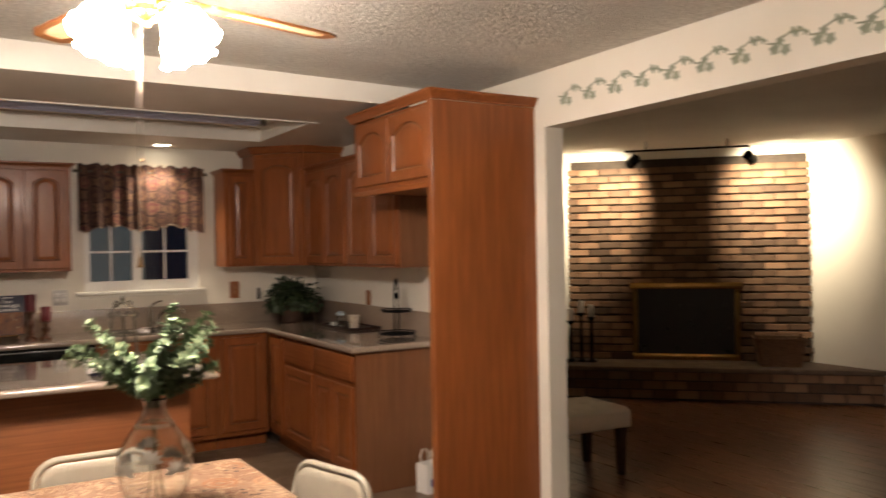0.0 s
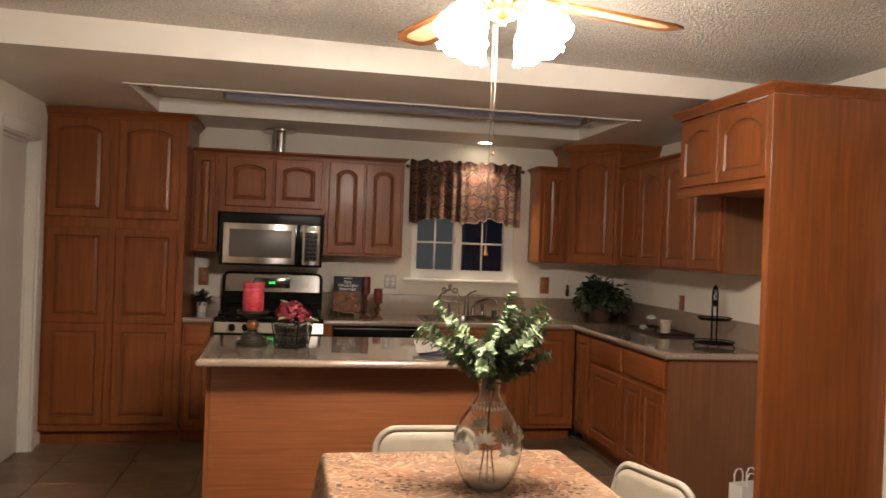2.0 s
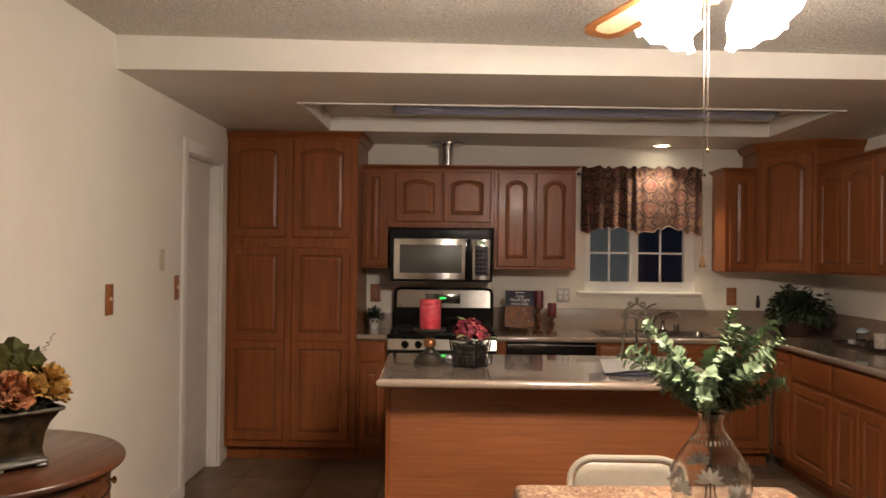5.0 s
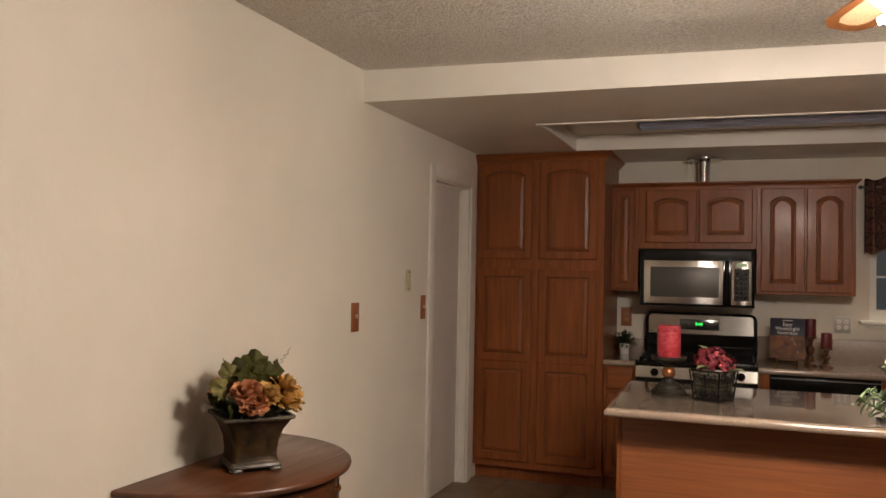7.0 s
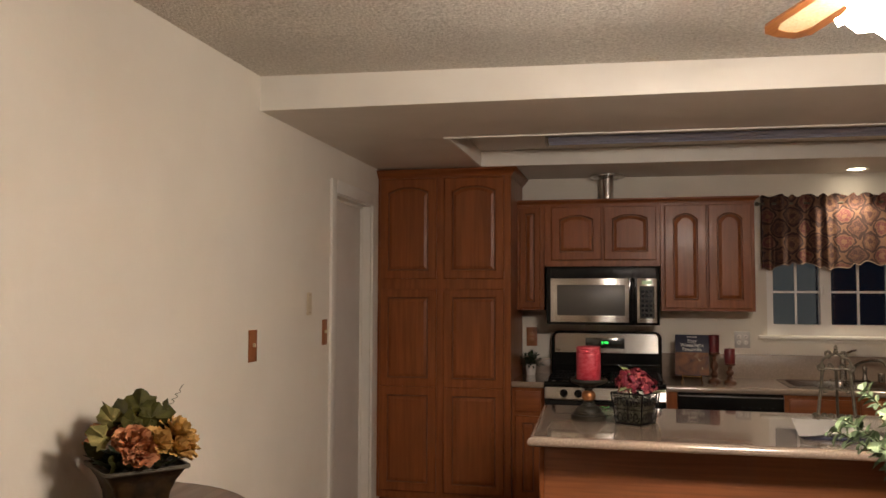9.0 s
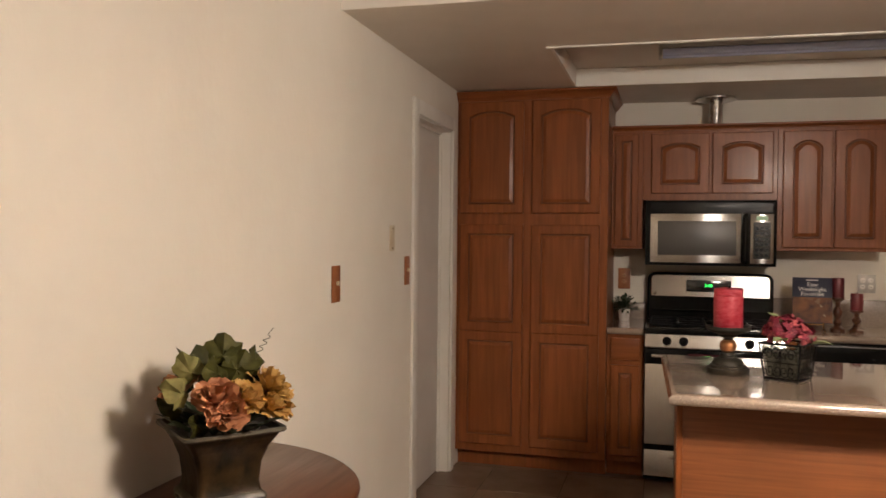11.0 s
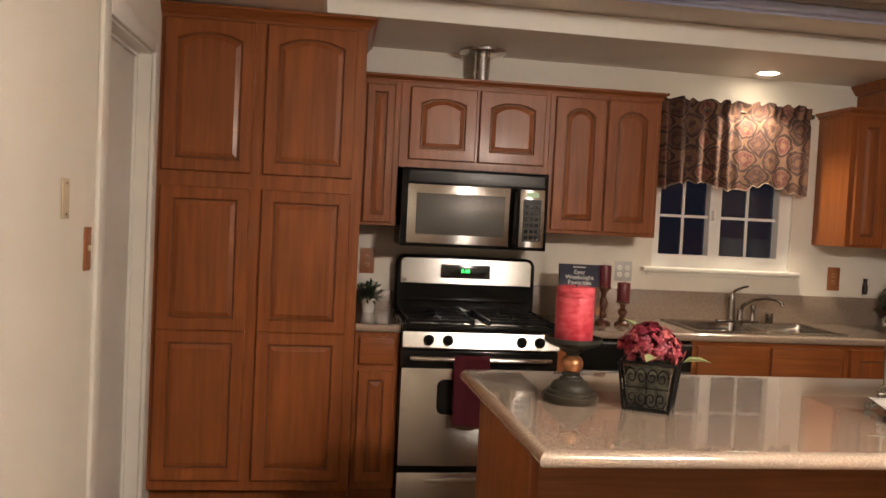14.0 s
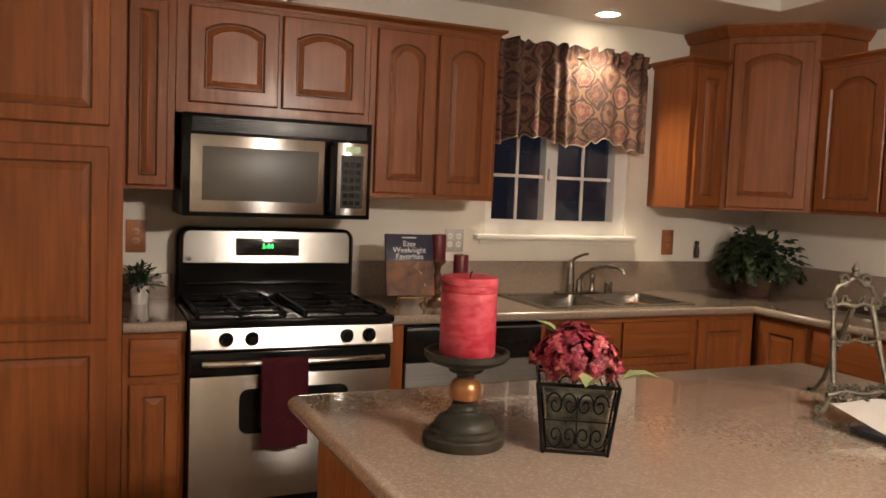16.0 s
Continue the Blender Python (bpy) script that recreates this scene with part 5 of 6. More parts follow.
for n, tip in enumerate(tips):
    mouth = Vector((tip[0] * 0.10, tip[1] * 0.10, 0.335))
    foot = Vector((-tip[0] * 0.15, -tip[1] * 0.15, 0.012)) if n % 12 == 0 else mouth * 0.9
    P = [foot, mouth * 0.5 + foot * 0.5, mouth]
    for s_ in range(1, 9):
        t = s_ / 8
        P.append(mouth + Vector((tip[0] * 0.9 * t, tip[1] * 0.9 * t, (tip[2] - 0.335) * (1.35 * t - 0.35 * t * t))))
    bm = bmesh.new()
    tube(bm, P, 0.0020, 5)
    st = part("stem", bm, stem_mat, gr)
    bm = bmesh.new()
    for s_ in range(48):
        t = 0.06 + 0.94 * s_ / 47
        f = 2 + t * 8
        i = min(int(f), len(P) - 2)
        p = P[i].lerp(P[i + 1], f - i)
        d = (P[i + 1] - P[i]).normalized()
        a = s_ * 2.4 + random.random()
        u = d.orthogonal().normalized()
        w = (u * math.cos(a) + d.cross(u) * math.sin(a))
        way = (w + d * random.uniform(0.2, 0.9)).normalized()
        L_ = random.uniform(0.022, 0.035) * (1.1 - 0.15 * t)
        leaf(bm, p, way, d + w * 0.3 + Vector((0, 0, 0.3)), L_, L_ * 0.88, random.uniform(0.0, 0.3), 0.2)
    part("leaves", bm, leaf_eu, st, smooth=0)

# ---- half-moon console with planter ----
CY, CA, CBX, CZ = -3.745, 0.50, 0.53, 0.79
cs = thing("half_moon_console", "half-moon mahogany console table against the cream wall", "console table", pose(0.004, CY, 0))


def moon(s, n=28):
    return [(CBX * s * math.cos(radians(a)), CA * s * math.sin(radians(a))) for a in [-90 + 180 * k / n for k in range(n + 1)]]


bm = bmesh.new()
rings = []
for s, z in ((0.97, CZ - 0.026), (0.995, CZ - 0.020), (1.0, CZ - 0.012), (0.995, CZ - 0.004), (0.985, CZ)):
    rings.append([(x, y, z) for x, y in moon(s)])
part("tabletop", loft(bm, rings, True, True, True), mahogany, cs, smooth=50)
bm = bmesh.new()
prism(bm, moon(0.90), 0.655, CZ - 0.027)
part("apron", bm, mahogany, cs)
for a in (-78, -30, 30, 78):
    x, y = CBX * 0.86 * math.cos(radians(a)), CA * 0.86 * math.sin(radians(a))
    bm = bmesh.new()
    loft(bm, [[(x + sx * h, y + sy * h, z) for sx, sy in ((-1, -1), (1, -1), (1, 1), (-1, 1))] for h, z in ((0.022, 0.72), (0.022, 0.60), (0.012, 0.0))], True, True, True)
    part("leg", bm, mahogany, cs)
df = bmesh.new()
for z in (0.668, 0.745):
    pts = [(CBX * 0.906 * math.cos(radians(a)), CA * 0.906 * math.sin(radians(a)), z) for a in range(-26, 27, 4)]
    tube(df, pts, 0.004, 6)
dwr = part("drawer_bead", df, dark_wood, cs)
for a in (-12, 12):
    kn = part("knob", lathe(bmesh.new(), [(0.006, 0), (0.006, 0.012), (0.013, 0.018), (0.013, 0.024), (0.006, 0.028)], seg=12), brass, cs)
    kn.matrix_basis = pose(CBX * 0.903 * math.cos(radians(a)), CA * 0.903 * math.sin(radians(a)), 0.708, 0, 90, a)

PX, PY2 = 0.215, -3.80
pl = thing("square_planter", "flared square painted metal planter on the console", "planter", pose(PX, PY2, CZ + 0.001, 0, 0, 50) @ Matrix.Diagonal((1.0, 1.0, 0.95, 1)))


def square(h, z, r=0.012, inset=0.0):
    o = []
    for cx, cy, a0 in ((h - r, h - r, 0), (-h + r, h - r, 90), (-h + r, -h + r, 180), (h - r, -h + r, 270)):
        o += [(cx + r * math.cos(radians(a0 + 30 * k)), cy + r * math.sin(radians(a0 + 30 * k)), z) for k in range(4)]
    return o


part("body", loft(bmesh.new(), [square(h, z) for h, z in ((0.088, 0.016), (0.080, 0.034), (0.076, 0.06), (0.081, 0.11), (0.094, 0.15), (0.114, 0.186), (0.122, 0.190), (0.124, 0.200), (0.116, 0.202), (0.104, 0.188))], True, True, True), planter_mat, pl)
for sx in (-1, 1):
    for sy in (-1, 1):
        part("foot", loft(bmesh.new(), [[(sx * 0.068 + x, sy * 0.068 + y, z) for x, y, _ in square(h, 0)] for h, z in ((0.020, 0.0), (0.024, 0.006), (0.018, 0.020))], True, True, True), planter_foot, pl)
part("rim", loft(bmesh.new(), [square(h, z) for h, z in ((0.117, 0.2025), (0.126, 0.2025), (0.127, 0.194), (0.124, 0.190))], True, False, False), bronze, pl, "worn dark gilt rim")
part("skirt", loft(bmesh.new(), [square(h, z) for h, z in ((0.088, 0.012), (0.092, 0.018), (0.090, 0.026), (0.082, 0.034))], True, False, False), planter_foot, pl, "pale gilt base moulding")
fa = thing("silk_flowers", "artificial peach and gold flowers with olive leaves in the planter", "flowers", pose(PX, PY2, CZ + 0.001, 0, 0, 66) @ Matrix.Diagonal((1.08, 1.08, 1.0, 1)))
random.seed(5)
bm = bmesh.new()
for k in range(70):
    a, r = random.uniform(0, 6.28), random.uniform(0.02, 0.11)
    p = Vector((r * math.cos(a), r * math.sin(a), 0.185))
    leaf(bm, p, (math.cos(a) * 0.8, math.sin(a) * 0.8, random.uniform(0.7, 1.6)), (0, 0, 1), random.uniform(0.05, 0.08), 0.04, 0.3, 0.2)
part("foliage", bm, leaf_dark, fa, "dark green filler leaves")
for k, (x, y, z, R, mt) in enumerate(((-0.060, -0.070, 0.268, 0.052, petal_peach), (-0.045, -0.09, 0.236, 0.046, petal_peach), (0.005, -0.085, 0.262, 0.040, petal_gold), (0.085, -0.055, 0.268, 0.054, petal_gold), (0.105, -0.05, 0.238, 0.054, petal_gold), (0.065, -0.085, 0.232, 0.046, petal_gold), (0.07, 0.05, 0.265, 0.054, petal_gold), (-0.06, 0.06, 0.265, 0.052, petal_peach))):
    bm = bmesh.new()
    bloom(bm, (x, y, z), (x * 4, y * 5, 0.45), R)
    part("flower", bm, mt, fa, smooth=50)
for k, (x, y, z, w, s) in enumerate(((0.0, 0.0, 0.33, (0.05, -0.1, 1), 0.085), (0.03, 0.015, 0.32, (0.35, 0.1, 1), 0.075), (-0.03, -0.03, 0.30, (-0.2, -0.3, 1), 0.075), (-0.075, -0.01, 0.31, (-0.4, -0.1, 1), 0.070), (-0.105, -0.03, 0.275, (-0.7, -0.3, 0.8), 0.070), (0.085, 0.0, 0.295, (0.25, -0.1, 1), 0.075), (0.055, -0.03, 0.28, (-0.2, -0.4, 0.8), 0.055), (-0.085, 0.02, 0.235, (-0.6, 0.1, 0.6), 0.060), (-0.085, -0.05, 0.215, (-0.5, -0.5, 0.3), 0.055), (0.015, -0.02, 0.30, (0.2, -0.3, 1), 0.08), (-0.015, 0.01, 0.315, (-0.3, 0.0, 1), 0.08), (0.075, 0.02, 0.30, (0.0, 0.3, 1), 0.07), (0.0, 0.09, 0.28, (0, 1, 0.6), 0.085), (0.10, 0.07, 0.25, (1, 0.6, 0.3), 0.075), (-0.02, 0.05, 0.31, (-0.2, 0.5, 1), 0.08))):
    bm = bmesh.new()
    vine_leaf(bm, (x, y, z - 0.01), w, (0.5 * (k % 3) - 0.5, -0.8, 0.2 + 0.4 * (k % 2)), s * 1.12)
    part("leaf", bm, leaf_pale if k in (3, 4) else leaf_olive, fa, smooth=40)
bm = bmesh.new()
tube(bm, [(0.092 + 0.0014 * k + 0.006 * math.cos(k * 0.8), 0.0 + 0.007 * math.sin(k * 0.8), 0.335 + 0.0019 * k) for k in range(34)] + [(0.152, 0.0, 0.416)], 0.0010, 5)
part("tendril", bm, stem_mat, fa, "thin curled brown tendril")


# ---- wall plates ----
def plate(name, label, m, mat_, w=0.08, h=0.14, kind="outlet", n=1):
    ob = thing(name, label, "switch" if kind == "switch" else "outlet", m)
    part("cover", box(-w / 2, w / 2, -0.006, -0.0008, -h / 2, h / 2, bev=0.003), mat_, ob)
    for k in range(n):
        x = (k - (n - 1) / 2) * 0.046
        if kind == "outlet":
            for z in (-0.02, 0.02):
                s = part("socket", lathe(bmesh.new(), [(0.0155, 0), (0.0155, 0.002), (0.014, 0.0025)], seg=14), plate_tan if mat_ is plate_wood else ceramic, ob)
                s.matrix_basis = pose(x, -0.006, z, 90)
                for dx in (-0.005, 0.005):
                    part("slot", box(x + dx - 0.001, x + dx + 0.001, -0.0095, -0.0088, z - 0.003, z + 0.005), black_plastic, s).matrix_basis = s.matrix_basis.inverted()
        elif kind == "switch":
            part("toggle", box(x - 0.005, x + 0.005, -0.018, -0.006, -0.006, 0.012, bev=0.002), plate_cream, ob)
    return ob


plate("wall_outlet", "wooden outlet cover beside the range", pose(1.01, 0, 1.18), plate_wood)
plate("wall_outlet", "silver double outlet cover above the worktop", pose(2.497, 0, 1.18), material("silver_plate", (0.50, 0.48, 0.45), (0.42, 0.40, 0.37), 0.5, 0.3, scale=20), 0.104, 0.116, "outlet", 2)
plate("wall_outlet", "wooden outlet cover between window and corner plant", pose(3.82, 0, 1.185), plate_wood)
plate("wall_outlet", "wooden outlet cover on the east kitchen wall", pose(W_EAST, -1.09, 1.12, 0, 0, -90), plate_wood)
plate("light_switch", "wooden light switch plate on the cream wall", pose(0, -2.58, 1.257, 0, 0, 90), plate_wood, 0.085, 0.148, "switch")
plate("light_switch", "wooden light switch plate beside the door casing", pose(0, -1.662, 1.277, 0, 0, 90), plate_wood, 0.075, 0.146, "switch")
th = plate("blank_wall_plate", "narrow cream plate with two screws on the wall", pose(0, -1.898, 1.442, 0, 0, 90), plate_cream, 0.066, 0.124, "blank")
for z in (-0.048, 0.048):
    part("screw", lathe(bmesh.new(), [(0.004, 0), (0.004, 0.002)], seg=10), nickel, th).matrix_basis = pose(0, -0.006, z, 90)
fr_ = thing("plug_in_freshener", "small dark plug-in bottle on the wall near the corner", "air freshener", pose(4.02, 0, 1.15))
part("bottle", lathe(bmesh.new(), [(0.014, -0.05), (0.016, -0.01), (0.010, 0.02), (0.012, 0.045)], 0, -0.02, 0, 12), dark_wood, fr_)

# ---- things on the island ----
ch_ = thing("candle_holder", "turned patina candle holder with a copper ball on the island", "candle holder", pose(1.52, -2.25, IT) @ Matrix.Diagonal((1, 1, 0.92, 1)))
part("base", lathe(bmesh.new(), [(0.078, 0.0), (0.081, 0.005), (0.081, 0.021), (0.078, 0.025), (0.070, 0.026), (0.069, 0.034), (0.066, 0.037), (0.060, 0.038), (0.058, 0.050), (0.050, 0.060), (0.034, 0.068), (0.033, 0.074), (0.026, 0.077), (0.024, 0.084), (0.028, 0.087), (0.022, 0.090)], seg=36), patina, ch_)
part("ball", lathe(bmesh.new(), [(0.018, 0.0905), (0.028, 0.098), (0.0325, 0.112), (0.032, 0.124), (0.027, 0.136), (0.018, 0.143)], seg=28), copper, ch_, "copper ball")
part("plate", lathe(bmesh.new(), [(0.018, 0.1435), (0.018, 0.15), (0.034, 0.158), (0.036, 0.166), (0.060, 0.174), (0.078, 0.182), (0.084, 0.190), (0.084, 0.202), (0.079, 0.202), (0.072, 0.192)], seg=36), patina, ch_)
cd = thing("pillar_candle", "thick mottled red pillar candle on the turned holder", "candle", pose(1.52, -2.25, IT + 0.178)  @ Matrix.Diagonal((1, 1, 0.94, 1)))
part("wax", lathe(bmesh.new(), [(0.053, 0.0), (0.055, 0.003), (0.0553, 0.05), (0.0548, 0.10), (0.055, 0.130), (0.0537, 0.132), (0.055, 0.134), (0.0546, 0.145), (0.0538, 0.1465), (0.055, 0.148), (0.055, 0.158), (0.0535, 0.163), (0.047, 0.165), (0.03, 0.160)], seg=36), wax_red, cd)
bm = bmesh.new()
tube(bm, [(0, 0, 0.155), (0.001, 0, 0.168), (0.004, 0, 0.174)], 0.0014, 6)
part("wick", bm, black_plastic, cd)

hp = thing("glass_flower_pot", "square glass pot in a dark scrolled wire frame on the island", "pot", pose(1.728, -2.325, IT, 0, 0, -30) @ Matrix.Diagonal((0.93, 0.93, 0.95, 1)))
part("glass", loft(bmesh.new(), [square(h, z, 0.006) for h, z in ((0.062, 0.004), (0.078, 0.14), (0.074, 0.14), (0.058, 0.010))], True, True, True), glass("pot_glass", (0.85, 0.87, 0.83), 0.03), hp)
part("fill", loft(bmesh.new(), [square(h, z, 0.006) for h, z in ((0.054, 0.012), (0.066, 0.11))], True, True, True), material("moss_fill", (0.035, 0.034, 0.022), (0.17, 0.16, 0.12), 0.9, scale=30, bump=0.004, bump_scale=60), hp)
for sx in (-1, 1):
    for sy in (-1, 1):
        bm = bmesh.new()
        tube(bm, [(sx * 0.066, sy * 0.066, 0.0), (sx * 0.083, sy * 0.083, 0.146)], 0.004, 8)
        part("corner_bar", bm, iron, hp)
for z, h in ((0.005, 0.066), (0.145, 0.083)):
    bm = bmesh.new()
    tube(bm, [(h, h, z), (-h, h, z), (-h, -h, z), (h, -h, z)], 0.0038, 6, True)
    part("hoop", bm, iron, hp)
for k in range(4):
    bm = bmesh.new()
    for x, s in ((-0.047, 1), (-0.047, -1), (-0.016, 1), (-0.016, -1), (0.016, 1), (0.016, -1), (0.047, 1), (0.047, -1)):
        pts = []
        for q in range(22):
            a = s * q * 0.42 * (1 if x > 0 else -1) + (0 if x > 0 else math.pi)
            rr = 0.018 * (1 - q / 26)
            zz = 0.072 + s * 0.033 + rr * 1.5 * math.sin(a)
            pts.append((x * (0.86 + zz) + rr * math.cos(a), -0.0665 - 0.115 * zz, zz))
        tube(bm, pts, 0.0020, 5)
    tube(bm, [(-0.07, -0.0748, 0.072), (0.07, -0.0748, 0.072)], 0.0016, 5)
    tube(bm, [(0, -0.0690, 0.022), (0, -0.0805, 0.122)], 0.0016, 5)
    part("scroll", bm, iron, hp).matrix_basis = pose(0, 0, 0, 0, 0, 90 * k)
hy = thing("hydrangea_flowers", "crimson artificial hydrangea with two green leaves in the pot", "flowers", pose(1.728, -2.325, IT))
random.seed(9)
for c in range(5):
    bm = bmesh.new()
    ca = 2 * math.pi * c / 5
    cc = Vector((0.035 * math.cos(ca), 0.035 * math.sin(ca), 0.17 + 0.02 * (c % 2)))
    for k in range(52):
        z = random.uniform(-0.45, 1)
        a = random.uniform(0, 6.28)
        n = Vector((math.sqrt(max(0, 1 - z * z)) * math.cos(a), math.sqrt(max(0, 1 - z * z)) * math.sin(a), z))
        r = random.uniform(0.048, 0.068)
        p = cc + Vector((n.x * r * 0.88, n.y * r * 0.88, n.z * r * 0.92))
        n = (n + Vector((random.uniform(-0.4, 0.4), random.uniform(-0.4, 0.4), random.uniform(-0.2, 0.5)))).normalized()
        u = n.orthogonal().normalized()
        v = n.cross(u)
        for q in range(4):
            b = q * math.pi / 2 + k
            w = u * math.cos(b) + v * math.sin(b)
            leaf(bm, p, w + n * 0.35, n, random.uniform(0.012, 0.017), 0.016, 0.35, -0.15)
    tagged(part("flower_head", bm, petal_red, hy, smooth=0), kind="stuff")
for w, p in (((1, -0.5, 0.40), (0.070, -0.05, 0.140)), ((-0.75, -0.7, 0.25), (-0.015, -0.085, 0.155)), ((-0.6, 0.4, 0.9), (-0.02, 0.02, 0.20))):
    bm = bmesh.new()
    leaf(bm, p, w, (0, 0, 1), 0.075, 0.05, 0.25, 0.25)
    part("leaf", bm, leaf_green, hy)

es = thing("display_easel", "small ornate antique-bronze display easel on the island", "easel", pose(2.575, -2.25, IT, 0, 0, -15) @ Matrix.Diagonal((0.94, 0.94, 0.92, 1)))


def scroll(bm, c, r, a0, turns, s=1, rad=0.005, yk=0.0):
    pts = []
    n = int(18 * turns)
    for q in range(n + 1):
        a = radians(a0) + s * q * 2 * math.pi / 18
        rr = r * (1 - 0.75 * q / n)
        pts.append((c[0] + rr * math.cos(a), c[1] + yk * rr * math.sin(a), c[2] + rr * math.sin(a)))
    tube(bm, pts, rad, 6)


for sx in (-1, 1):
    bm = bmesh.new()
    tube(bm, [(sx * 0.078, -0.06, 0.045), (sx * 0.068, -0.03, 0.15), (sx * 0.056, 0.0, 0.275)], 0.0075, 8)
    for k, (a_, z_) in enumerate(((0.077, 0.06), (0.064, 0.19), (0.057, 0.265))):
        lathe(bm, [(0.006, -0.007), (0.011, -0.002), (0.011, 0.002), (0.006, 0.007)], sx * a_, -0.055 + 0.055 * (z_ - 0.06) / 0.205, z_, 10)
    part("upright", bm, bronze, es)
    bm = bmesh.new()
    tube(bm, [(sx * 0.078, -0.06, 0.05), (sx * 0.095, -0.068, 0.035), (sx * 0.112, -0.078, 0.014), (sx * 0.135, -0.085, 0.006)], 0.008, 8, r1=0.005)
    scroll(bm, (sx * 0.135, -0.085, 0.014), 0.012, -90, 1.2, sx, 0.005)
    part("front_foot", bm, bronze, es)
    bm = bmesh.new()
    tube(bm, [(sx * 0.06, -0.062, 0.05), (sx * 0.064, -0.10, 0.042), (sx * 0.068, -0.145, 0.040), (sx * 0.07, -0.172, 0.050), (sx * 0.07, -0.178, 0.066)], 0.0075, 8, r1=0.005)
    for y_ in (-0.095, -0.13, -0.16):
        scroll(bm, (sx * 0.066 + 0.012, y_, 0.050), 0.012, 0, 1.1, sx, 0.0042, 0.6)
        scroll(bm, (sx * 0.066 - 0.012, y_, 0.052), 0.011, 180, 1.1, -sx, 0.0042, 0.6)
    part("prong", bm, bronze, es)
bm = bmesh.new()
tube(bm, [(0, 0.0, 0.27), (0, 0.05, 0.16), (0, 0.10, 0.05), (0, 0.135, 0.010), (0, 0.165, 0.004)], 0.0075, 8, r1=0.005)
part("rear_strut", bm, bronze, es)
bm = bmesh.new()
tube(bm, [(-0.10, -0.063, 0.046), (-0.05, -0.063, 0.056), (0, -0.063, 0.048), (0.05, -0.063, 0.056), (0.10, -0.063, 0.046)], 0.008, 8)
for x in (-0.085, -0.05, -0.02, 0.02, 0.05, 0.085):
    scroll(bm, (x, -0.065, 0.062), 0.013, 0 if x > 0 else 180, 1.3, 1 if x > 0 else -1, 0.0052)
    scroll(bm, (x, -0.064, 0.036), 0.010, 180 if x > 0 else 0, 1.1, 1 if x > 0 else -1, 0.0045)
part("ledge", bm, bronze, es)
bm = bmesh.new()
tube(bm, [(-0.064, -0.02, 0.185), (-0.03, -0.02, 0.178), (0, -0.02, 0.186), (0.03, -0.02, 0.178), (0.064, -0.02, 0.185)], 0.0045, 6)
for x in (-0.022, 0.022):
    scroll(bm, (x, -0.02, 0.190), 0.014, 180 if x > 0 else 0, 1.2, 1 if x > 0 else -1, 0.0042)
    scroll(bm, (x * 2.1, -0.02, 0.176), 0.009, 0 if x > 0 else 180, 1.0, -1 if x > 0 else 1, 0.0038)
part("crossbar", bm, bronze, es)
bm = bmesh.new()
tube(bm, [(-0.075, 0, 0.268), (-0.03, 0, 0.280), (0, 0, 0.272), (0.03, 0, 0.280), (0.075, 0, 0.268)], 0.006, 8)
for s in (-1, 1):
    scroll(bm, (s * 0.066, 0.0, 0.283), 0.017, 90, 1.4, s, 0.006)
    scroll(bm, (s * 0.024, 0.0, 0.292), 0.013, 0 if s < 0 else 180, 1.2, s, 0.005)
    scroll(bm, (s * 0.034, 0.0, 0.345), 0.017, -90, 1.3, -s, 0.006)
    tube(bm, [(s * 0.064, 0, 0.27), (s * 0.062, 0, 0.30), (s * 0.05, 0, 0.325), (s * 0.022, 0, 0.338), (0, 0, 0.352)], 0.0058, 8)
lathe(bm, [(0.004, 0.345), (0.012, 0.356), (0.008, 0.366), (0.011, 0.374), (0.003, 0.390)], seg=10)
part("crest", bm, bronze, es)

mg = thing("open_magazine", "open magazine with a curling white page on the island", "magazine", pose(2.36, -2.48, IT + 0.001, 0, 0, -3))
part("lower_page", box(0.02, 0.27, -0.085, 0.06, 0.0, 0.012, bev=0.003), book_navy, mg, "dark glossy lower pages")
bm = bmesh.new()
rows = []
for j in range(15):
    u = j / 14
    rows.append([(0.31 * u, -0.105 + 0.205 * k / 6, 0.0145 + 0.040 * (k / 6) * (1 - 0.75 * u) + 0.016 * math.sin(math.pi * u) ** 2) for k in range(7)])
loft(bm, rows, False)
bmesh.ops.solidify(bm, geom=bm.faces, thickness=0.0012)
part("page", bm, paper_white, mg, "curling white page", smooth=60)

# ---- things on the worktop ----
bk = thing("cookbook", "dark blue cookbook with a food picture standing on a small stand", "book", pose(2.123, -0.395, T1 + 0.045, 0, 0, -6) @ pose(0, 0, 0, -14) @ Matrix.Diagonal((0.95, 1, 0.95, 1)))
part("cover", box(-0.115, 0.115, -0.002, 0.016, 0.0, 0.292, bev=0.002), book_navy, bk)
food = material("cover_food", (0.030, 0.008, 0.007), (0.26, 0.105, 0.030), 0.6, scale=14, spots=((0.46, 0.36, 0.22), 22, 0.84), c3=(0.12, 0.010, 0.014), stain=0.7)
part("picture", box(-0.114, 0.114, -0.0032, -0.0021, 0.004, 0.165), food, bk, "printed food photograph")
for txt, z in (("Easy", 0.235), ("Weeknight", 0.205), ("Favorites", 0.175)):
    words(txt, 0.036, paper_white, bk, pose(0.0, -0.0026, z, 90))
part("heading_bar", box(-0.035, 0.035, -0.0028, -0.0021, 0.272, 0.278), paper_white, bk)
bs = thing("book_stand", "small brass book stand on the worktop", "stand", pose(2.123, -0.395, T1, 0, 0, -6))
bm = bmesh.new()
tube(bm, [(-0.06, -0.02, 0.042), (0.06, -0.02, 0.042)], 0.004, 8)
part("ledge", bm, brass, bs)
